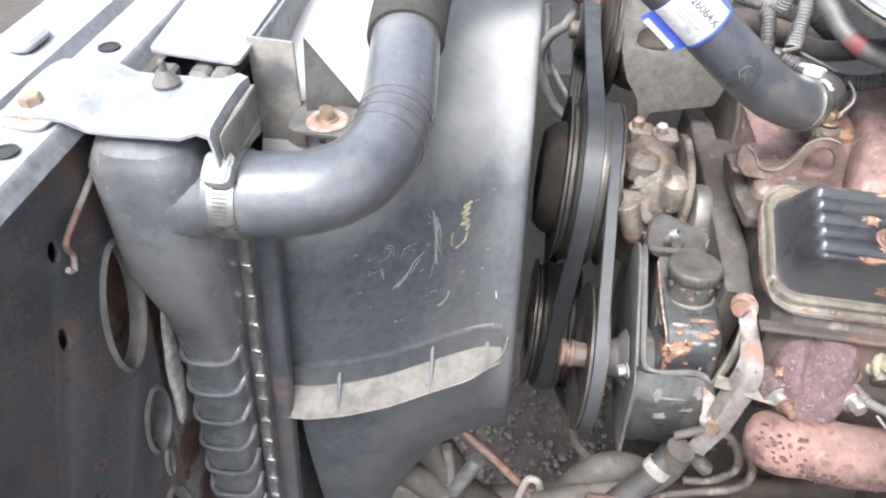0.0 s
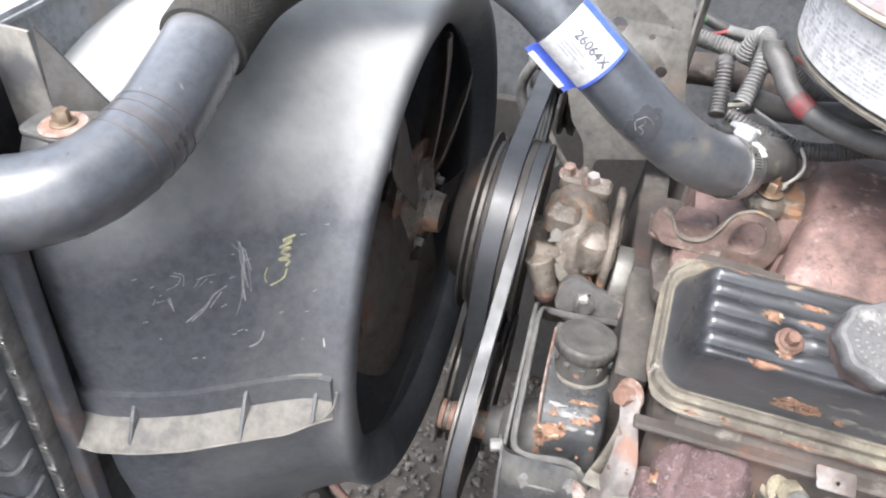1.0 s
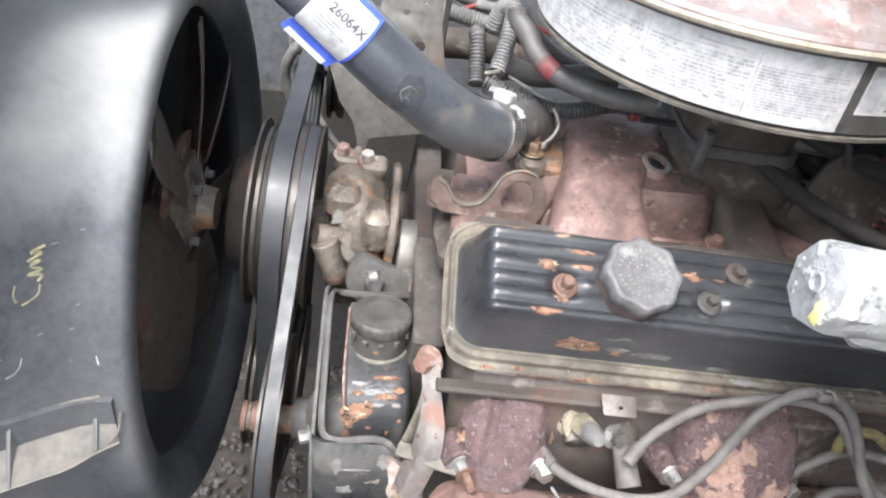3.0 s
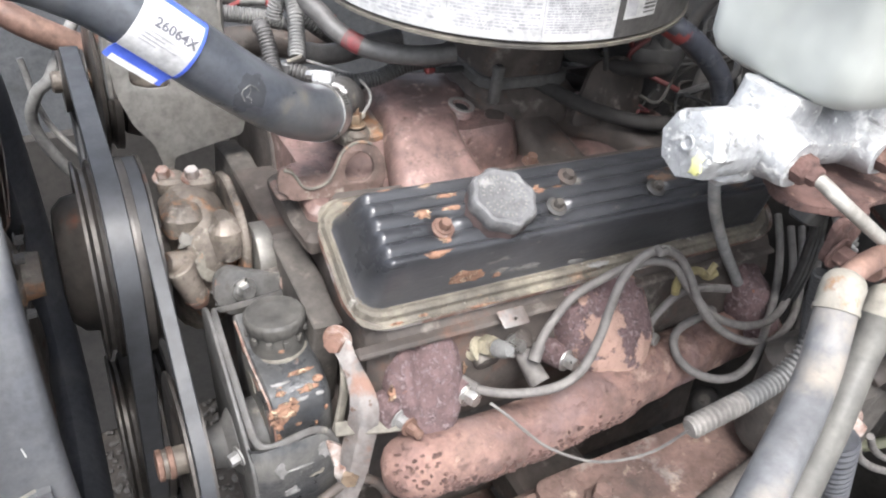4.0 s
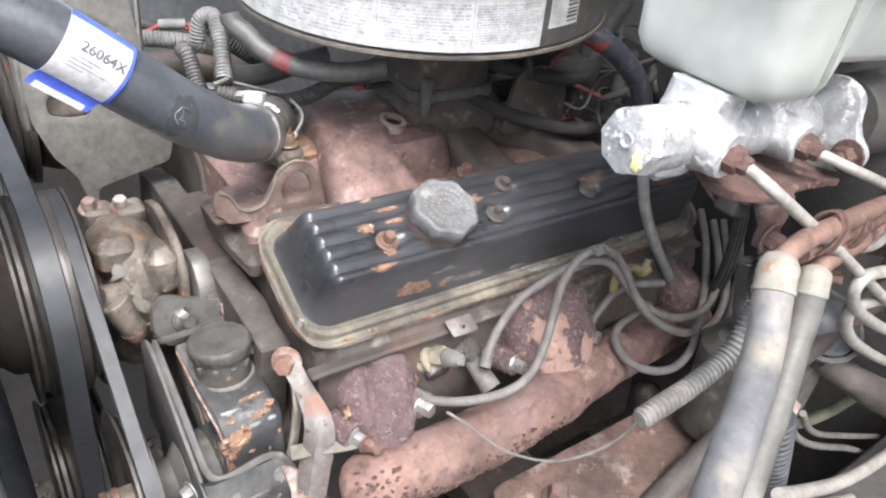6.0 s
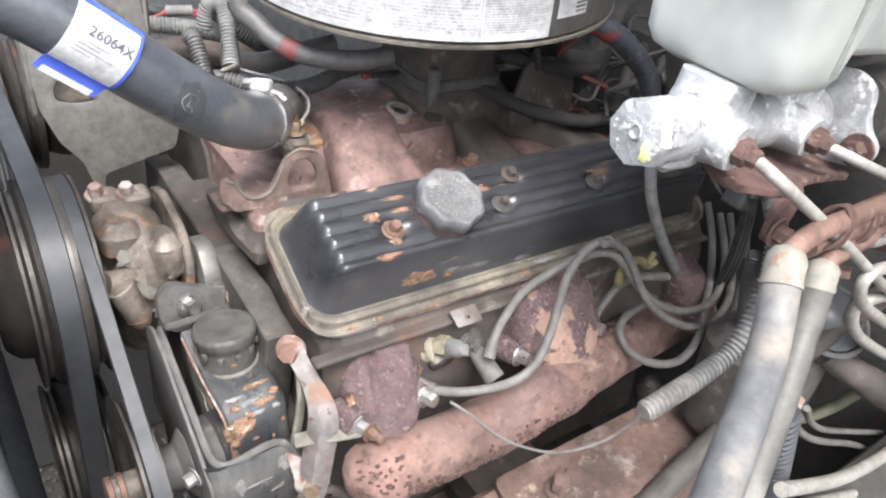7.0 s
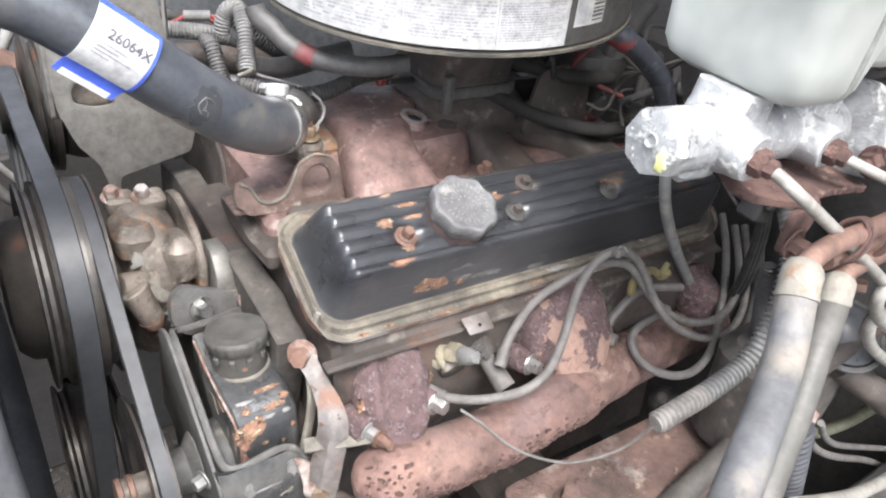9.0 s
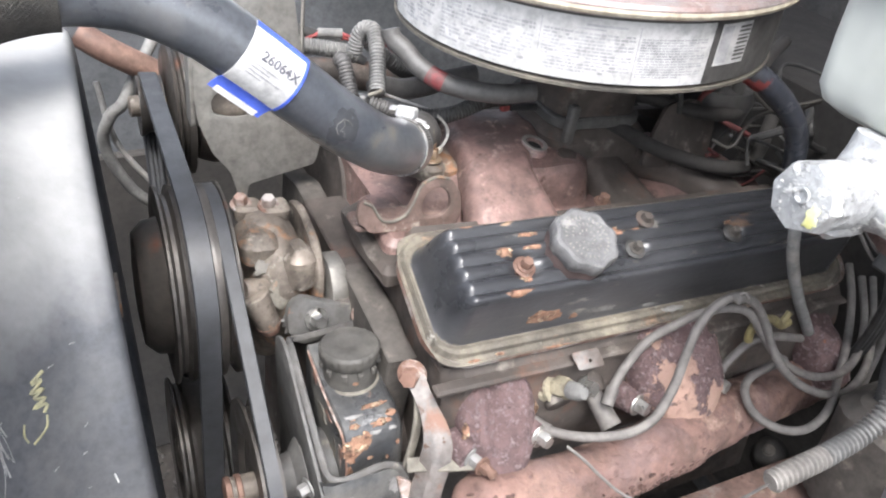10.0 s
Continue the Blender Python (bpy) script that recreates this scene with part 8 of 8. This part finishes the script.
line("dipstick_tube", [(0.540, 0.462, 1.045), (0.548, 0.462, 1.018), (0.562, 0.462, 0.985), (0.592, 0.461, 0.935), (0.634, 0.46, 0.878)], 0.0055, M_GREYTUBE, "grey dipstick tube beside the rocker cover", "tube")


def lead_clip():
    c = thing("lead_clip", (0.4915, 0.4487, 0.9657), "small pale clip holding two spark leads", "clip")
    part("clip", roughen(finer(slab((0.4891, 0.4465, 0.9717), (0.010, 0.010, 0.008), 0.003, 0.002)), 0.0008, 200), M_WIRE, c)
    part("tail", tube([(0.4889, 0.4468, 0.9754), (0.4915, 0.4447, 0.9784), (0.4946, 0.4413, 0.9734)], 0.0011, 6), M_CONDUIT_W, c, "pale bent tail")
    for q in ((0.5339, 0.4498, 0.9188),):
        y = thing("yellow_clip", q, "dirty yellow plastic lead separator", "clip")
        o = Vector(q)
        yellow = mat("dirty_yellow_plastic", (0.235, 0.195, 0.085), (0.15, 0.125, 0.07), 60, 0.7)
        part("band", tube([o + Vector(v) for v in ((-0.004, 0, -0.012), (-0.006, 0, 0.0), (0.0, 0, 0.010), (0.018, 0, 0.008), (0.034, 0, -0.004), (0.044, 0, -0.002))], 0.0042, 8), yellow, y)
        part("prong", tube([o + Vector(v) for v in ((0.032, 0, -0.003), (0.042, 0.002, 0.008))], 0.0032, 8), yellow, y)


lead_clip()


def temp_sender():
    t = thing("temperature_sender", (0.333, 0.47, 0.90), "pale brass hexagon sender screwed into the head", "sensor", engine=True)
    bolt("hex", (0.333, 0.468, 0.902), (0.15, -0.85, 0.5), 0.0165, M_BRASS, t, "dirty pale brass hexagon")
    part("washer_face", lathe((0.329, 0.474, 0.899), (0.15, -0.85, 0.5), [(0, 0.0150), (0.003, 0.0155), (0.005, 0.014)], 24), M_BRASS, t)
    part("tip", lathe((0.336, 0.452, 0.911), (0.15, -0.85, 0.5), [(0, 0.008), (0.010, 0.0075), (0.016, 0.005)], 16), M_CONDUIT, t, "grey push-on terminal")
    bolt("plug_hex", (0.362, 0.463, 0.896), (0.2, -0.8, 0.5), 0.0115, M_STEEL, t, "bright plug hexagon")
    return t


temp_sender()

# ---- wiring over the intake ----
line("battery_cable", [(0.2652, 0.7186, 1.1276), (0.2665, 0.7153, 1.1196), (0.2748, 0.706, 1.1123), (0.2824, 0.6911, 1.1025), (0.297, 0.6731, 1.0939), (0.3191, 0.6625, 1.0881), (0.3477, 0.6525, 1.0853), (0.3795, 0.647, 1.0866)], 0.0088, M_OLDCABLE, "thick black cable sagging under the air cleaner", "cable", 16)
line("cable_wrap", [(0.2889, 0.6808, 1.0982), (0.293, 0.6758, 1.096), (0.2992, 0.6707, 1.0934)], 0.0090, mat("worn_red_tape", (0.20, 0.030, 0.034), (0.12, 0.040, 0.042), 60, 0.6, spots=(((0.07, 0.066, 0.062), 50, 0.46, 0.62, 0.9),), bump=0.2), "worn red tape on the black cable", "tape", 16)
M_GLOSSHOSE = mat("shiny_black_rubber", (0.045, 0.050, 0.064), (0.06, 0.064, 0.076), 20, 0.22, bump=0.05, coat=0.5)
line("heater_hose", [(0.575, 0.60, 1.112), (0.592, 0.59, 1.104), (0.631, 0.585, 1.076), (0.664, 0.582, 1.040), (0.682, 0.582, 0.99), (0.69, 0.585, 0.93)], 0.0115, M_GLOSSHOSE, "shiny black hose curving down behind the cover", "hose", 16)
line("hose_wrap", [(0.580, 0.597, 1.110), (0.588, 0.592, 1.106), (0.597, 0.589, 1.100)], 0.0119, M_RED, "red tape on the black hose", "tape", 16)
CR = (0.0034, 0.0006)
line("conduit", [(0.1658, 0.8805, 1.0669), (0.201, 0.8723, 1.0622), (0.227, 0.8658, 1.0603), (0.2608, 0.8602, 1.0547), (0.2834, 0.8614, 1.0467)], 0.0084, M_CONDUIT, "grey corrugated conduit behind the hose", "conduit", 16, CR)
line("conduit", [(0.2559, 0.7877, 1.0794), (0.2594, 0.7872, 1.0957), (0.2652, 0.7831, 1.105), (0.2706, 0.7736, 1.1054), (0.2677, 0.7561, 1.0945), (0.2629, 0.7403, 1.0791), (0.2572, 0.7248, 1.0652)], 0.0075, M_CONDUIT, "grey corrugated conduit standing upright in a tight loop", "conduit", 16, CR)
line("conduit", [(0.2388, 0.7862, 1.0765), (0.2416, 0.7789, 1.0743), (0.2424, 0.7684, 1.0631), (0.2426, 0.7566, 1.0491), (0.2428, 0.7469, 1.0405)], 0.0076, M_OLDCABLE, "dark corrugated conduit beside the upright loop", "conduit", 16, CR)
line("conduit", [(0.2479, 0.7194, 1.0589), (0.2589, 0.7138, 1.0551), (0.2728, 0.7086, 1.05), (0.2931, 0.7043, 1.0456)], 0.0066, M_OLDCABLE, "dusty corrugated conduit end under the loop", "conduit", 16, CR)
line("conduit", [(0.2773, 0.7203, 1.0461), (0.3056, 0.707, 1.0424), (0.3277, 0.7039, 1.0441), (0.3455, 0.7037, 1.0489), (0.3635, 0.7032, 1.0545), (0.3931, 0.7002, 1.0566)], 0.0074, M_DARKWIRE, "black corrugated conduit across the intake", "conduit", 16, CR)
line("rubber_elbow", [(0.2623, 0.7523, 1.0535), (0.2746, 0.7548, 1.0559), (0.295, 0.7564, 1.0506), (0.3168, 0.7591, 1.0499), (0.3422, 0.7611, 1.0527), (0.3785, 0.7576, 1.0576)], 0.0105, M_OLDCABLE, "dusty rubber vacuum hose", "hose", 16)
line("loop_tie", [(0.2465, 0.7185, 1.066), (0.2519, 0.7155, 1.0686), (0.2587, 0.7163, 1.0705)], 0.0020, M_DIRT, "pale wire tie at the foot of the loop", "tie", 8)
line("black_cable", [(0.1742, 0.9397, 1.0723), (0.2159, 0.929, 1.0633), (0.2422, 0.9203, 1.0554), (0.2767, 0.917, 1.0415), (0.3107, 0.9083, 1.0175)], 0.0065, M_DARKWIRE, "black cable along the inner fender", "cable")
line("red_wire", [(0.22, 0.93, 1.03), (0.25, 0.925, 1.048), (0.285, 0.92, 1.045), (0.33, 0.92, 1.03), (0.38, 0.92, 1.01)], 0.0022, M_RED, "thin red wire by the inner fender", "wire", 8)
line("loom_cable", [(0.29, 0.86, 1.07), (0.31, 0.85, 1.05), (0.335, 0.85, 1.03), (0.36, 0.86, 1.015)], 0.0085, M_DARKWIRE, "black ribbed loom beside the air cleaner", "cable", 14, CR)
line("far_casting", [(0.21, 0.93, 1.0), (0.26, 0.92, 1.005), (0.31, 0.91, 1.0), (0.36, 0.90, 0.99)], 0.018, M_BLOCK, "grimy cast water pipe beyond the intake", "pipe", 18)
line("far_pipe", [(0.01, 1.06, 1.02), (0.039, 1.05, 1.0), (0.077, 1.05, 0.975), (0.10, 1.05, 0.96)], 0.016, M_COPPER, "brown pipe on the far side of the belts", "pipe", 16)
line("far_hose", [(0.10, 1.10, 1.0), (0.062, 1.06, 0.955), (0.045, 1.05, 0.930), (0.028, 1.05, 0.915), (0.015, 1.06, 0.87), (0.04, 1.06, 0.80), (0.08, 1.06, 0.76)], 0.0075, M_CONDUIT, "grey hose bending on the far side", "hose")
line("far_wire", [(0.02, 1.08, 0.95), (0.03, 1.07, 0.87), (0.07, 1.06, 0.80), (0.10, 1.05, 0.76)], 0.004, M_GREYTUBE, "pale wire on the far side", "wire", 8)


def connector():
    c = thing("wire_connector", (0.2465, 0.8799, 1.0676), "grey plastic wire connector", "connector")
    part("shell", tube([(0.2465, 0.8799, 1.0676), (0.2721, 0.8726, 1.0673)], 0.0055, 10), M_CONDUIT, c, "grey plastic shell")
    part("tail", tube([(0.272, 0.8725, 1.0668), (0.281, 0.8584, 1.0663), (0.3079, 0.8578, 1.0587), (0.3436, 0.8521, 1.0491)], 0.0024, 8), M_RED, c, "red wire tail")
    part("tail", tube([(0.2315, 0.8812, 1.0605), (0.2421, 0.88, 1.0645), (0.2481, 0.8795, 1.0676)], 0.0024, 8), M_RED, c, "red wire tail")
    g = thing("green_terminal", (0.2202, 0.8963, 1.065), "small bright green terminal", "terminal")
    part("bead", lathe((0.2202, 0.8963, 1.065), (0, -0.5, 1), [(0, 0.002), (0.003, 0.0045), (0.007, 0.0045), (0.009, 0.002)], 16), mat("green_plastic", (0.10, 0.26, 0.10), None, 60, 0.4), g)
    r = thing("vacuum_tip", (0.39, 0.702, 1.045), "small red capped vacuum stub", "fitting")
    part("cap", lathe((0.385, 0.702, 1.045), (-1, -0.3, 0.2), [(-0.004, 0.0036), (0, 0.004), (0.004, 0.0038), (0.006, 0.002)], 16), M_RED, r)
    part("stem", rod((0.393, 0.704, 1.043), (0.43, 0.715, 1.035), 0.0035), M_DARKWIRE, r)


connector()


M_LOOM = mat("dusty_loom_wire", (0.045, 0.040, 0.034), (0.025, 0.022, 0.020), 40, 0.7, bump=0.1)
M_REDDARK = mat("dirty_red_wire", (0.13, 0.024, 0.022), (0.08, 0.02, 0.02), 40, 0.6, bump=0.1)


def wire_tangle():
    rnd = random.Random(12)
    for k in range(30):
        x, y, z = rnd.uniform(0.55, 0.68), rnd.uniform(0.60, 0.86), rnd.uniform(0.97, 1.07)
        pts = [(x, y, z)]
        for _ in range(5):
            x, y, z = x + rnd.uniform(-0.03, 0.07), y + rnd.uniform(-0.05, 0.05), min(max(z + rnd.uniform(-0.04, 0.03), 0.95), 1.085)
            pts.append((x, y, z))
        red = k in (3, 9, 17)
        line("loom_wire", pts, rnd.choice((0.0016, 0.002, 0.003, 0.0045)), M_REDDARK if red else (M_LOOM if k % 4 == 0 else M_DARKWIRE), "thin red loom wire" if red else "dark loom wire behind the air cleaner", "wire", 8)
    for k, (y, z) in enumerate(((0.66, 1.03), (0.70, 0.99), (0.62, 0.985))):
        line("wiring_loom", [(0.50, y + 0.06, z + 0.04), (0.56, y + 0.03, z + 0.012), (0.62, y, z), (0.69, y + 0.02, z - 0.01), (0.76, y + 0.07, z + 0.015), (0.82, y + 0.1, z + 0.03)], 0.008, M_TAR, "black taped wiring loom behind the engine", "cable", 14)
    for k in range(5):
        z = 1.02 + 0.008 * k
        line("loom_wire", [(0.585, 0.43, z + 0.01), (0.60, 0.415, z - 0.012), (0.625, 0.41, z - 0.016 - 0.004 * k), (0.655, 0.42, z), (0.67, 0.44, z + 0.02)], 0.0016, M_WIRE, "thin grey wire loop under the master cylinder", "wire", 8)


wire_tangle()


def harness_plug():
    h = thing("harness_plug", (0.60, 0.40, 1.06), "black plastic harness plug with taped leads beside the booster", "connector")
    part("shell", slab((0.605, 0.40, 1.03), (0.026, 0.022, 0.05), 0.005, 0.002, Matrix.Rotation(0.35, 3, "Y")), M_DARKWIRE, h)
    part("latch", slab((0.600, 0.386, 1.035), (0.012, 0.005, 0.026), 0.002, 0.001, Matrix.Rotation(0.35, 3, "Y")), M_DARKWIRE, h)
    for k in range(3):
        part("lead", tube([(0.612 + 0.005 * k, 0.40, 1.01), (0.63 + 0.006 * k, 0.405, 0.97), (0.66 + 0.008 * k, 0.42, 0.90), (0.68 + 0.01 * k, 0.44, 0.82)], 0.004, 8), M_DARKWIRE, h)
    return h


harness_plug()


def ignition_coil():
    c = thing("distributor", (0.66, 0.70, 0.99), "black distributor cap at the rear of the engine", "distributor", engine=True)
    part("cap", lathe((0.665, 0.715, 0.99), (0, 0, 1), [(0, 0.04), (0.03, 0.045), (0.06, 0.05), (0.075, 0.046), (0.08, 0.03)], 32), M_DARKWIRE, c)
    for k in range(8):
        a = 2 * math.pi * k / 8
        part("tower", rod((0.665 + 0.036 * math.cos(a), 0.715 + 0.036 * math.sin(a), 1.065), (0.665 + 0.036 * math.cos(a), 0.715 + 0.036 * math.sin(a), 1.092), 0.008), M_DARKWIRE, c)
    b = thing("coil_bracket", (0.57, 0.64, 1.0), "dark sheet bracket on the intake", "bracket", engine=True)
    part("plate", sheet(rounded([(0.53, 0.995), (0.62, 0.99), (0.63, 1.04), (0.60, 1.065), (0.56, 1.06), (0.545, 1.03)], 0.01), 0.006, leaning(0.66, 1.02, 0.3)), M_BLOCK, b)
    return c


ignition_coil()

# ---- hoses low by the radiator ----
line("lower_hose", [(-0.13, 0.50, 0.74), (-0.09, 0.485, 0.71), (-0.06, 0.475, 0.67), (-0.04, 0.47, 0.62), (0.0, 0.48, 0.56)], 0.022, M_LOWHOSE, "dusty lower radiator hose", "hose", 20)
line("lower_hose", [(-0.14, 0.47, 0.64), (-0.10, 0.46, 0.66), (-0.07, 0.45, 0.65), (-0.03, 0.45, 0.61), (0.02, 0.46, 0.55)], 0.016, M_LOWHOSE, "dusty dark cooler hose low by the shroud", "hose", 18)
line("lower_pipe", [(-0.055, 0.465, 0.71), (-0.05, 0.46, 0.68), (-0.047, 0.455, 0.65)], 0.006, M_WIRE, "grey pipe end low by the shroud", "pipe")
line("lower_pipe", [(-0.02, 0.46, 0.70), (-0.03, 0.455, 0.68), (-0.045, 0.45, 0.65)], 0.009, M_CRIMP, "dull metal pipe union", "pipe")
line("lower_pipe", [(-0.065, 0.49, 0.76), (-0.04, 0.475, 0.73), (-0.005, 0.465, 0.70), (0.03, 0.46, 0.66), (0.06, 0.46, 0.64)], 0.0045, M_COPPER, "thin brown pipe low by the shroud", "pipe")
line("wire_hook", [(0.025, 0.44, 0.66), (0.033, 0.44, 0.70), (0.040, 0.44, 0.705), (0.047, 0.44, 0.695), (0.05, 0.44, 0.66)], 0.004, M_CONDUIT_W, "bent pale wire hook", "wire")
line("cooler_hose", [(0.05, 0.40, 0.64), (0.09, 0.41, 0.69), (0.115, 0.415, 0.715), (0.14, 0.425, 0.72)], 0.017, M_CONDUIT, "dark rubber hose below the steering pump", "hose", 18)
line("cooler_hose", [(0.06, 0.385, 0.62), (0.11, 0.40, 0.675), (0.15, 0.405, 0.695), (0.18, 0.41, 0.675), (0.19, 0.42, 0.62)], 0.015, M_CONDUIT, "dark rubber hose arching below the pump", "hose", 18)
line("return_hose", [(0.085, 0.40, 0.70), (0.118, 0.41, 0.728), (0.145, 0.42, 0.757), (0.166, 0.435, 0.785)], 0.0125, M_DARKWIRE, "short black return hose with a pale clamp", "hose", 18)
line("return_clamp", [(0.151, 0.4245, 0.765), (0.157, 0.4285, 0.773)], 0.0138, M_CONDUIT_W, "pale spring clamp on the return hose", "clamp", 18)
line("wire_loop", [(0.13, 0.42, 0.72), (0.19, 0.425, 0.735), (0.235, 0.43, 0.745), (0.245, 0.435, 0.765), (0.235, 0.44, 0.79), (0.215, 0.445, 0.80)], 0.004, M_BLOCK, "dark bent pipe below the stay", "pipe")
line("cooler_hose", [(0.070, 0.440, 0.648), (0.083, 0.440, 0.704), (0.102, 0.440, 0.735), (0.129, 0.445, 0.737), (0.156, 0.450, 0.713), (0.182, 0.450, 0.655)], 0.0155, M_LOWHOSE, "black rubber hose looping below the steering pump", "hose", 20)
line("cooler_hose", [(0.171, 0.430, 0.799), (0.161, 0.430, 0.756), (0.132, 0.425, 0.728), (0.094, 0.420, 0.720), (0.045, 0.420, 0.689)], 0.0135, M_LOWHOSE, "muddy rubber hose running forward below the pump", "hose", 20)
line("steel_loop", [(0.165, 0.440, 0.805), (0.194, 0.440, 0.819), (0.219, 0.440, 0.805), (0.232, 0.440, 0.764), (0.215, 0.440, 0.739), (0.187, 0.440, 0.733)], 0.0042, M_BLOCK, "dark steel loop below the pump stay", "bracket", 10)
line("loop_clamp", [(0.191, 0.438, 0.775), (0.203, 0.438, 0.760)], 0.0075, M_STEEL, "bright clamp on the steel loop", "clamp", 14)
line("bent_pipe", [(0.075, 0.490, 0.745), (0.084, 0.485, 0.713), (0.104, 0.475, 0.699), (0.132, 0.465, 0.706)], 0.0050, M_LOWHOSE, "muddy pipe bending under the pump pulley", "pipe", 12)
line("low_bar", [(-0.030, 0.500, 0.555), (0.085, 0.500, 0.590), (0.267, 0.490, 0.649), (0.423, 0.480, 0.704)], 0.0140, M_BLOCK, "grimy cross bar low in front of the engine", "bar", 16)
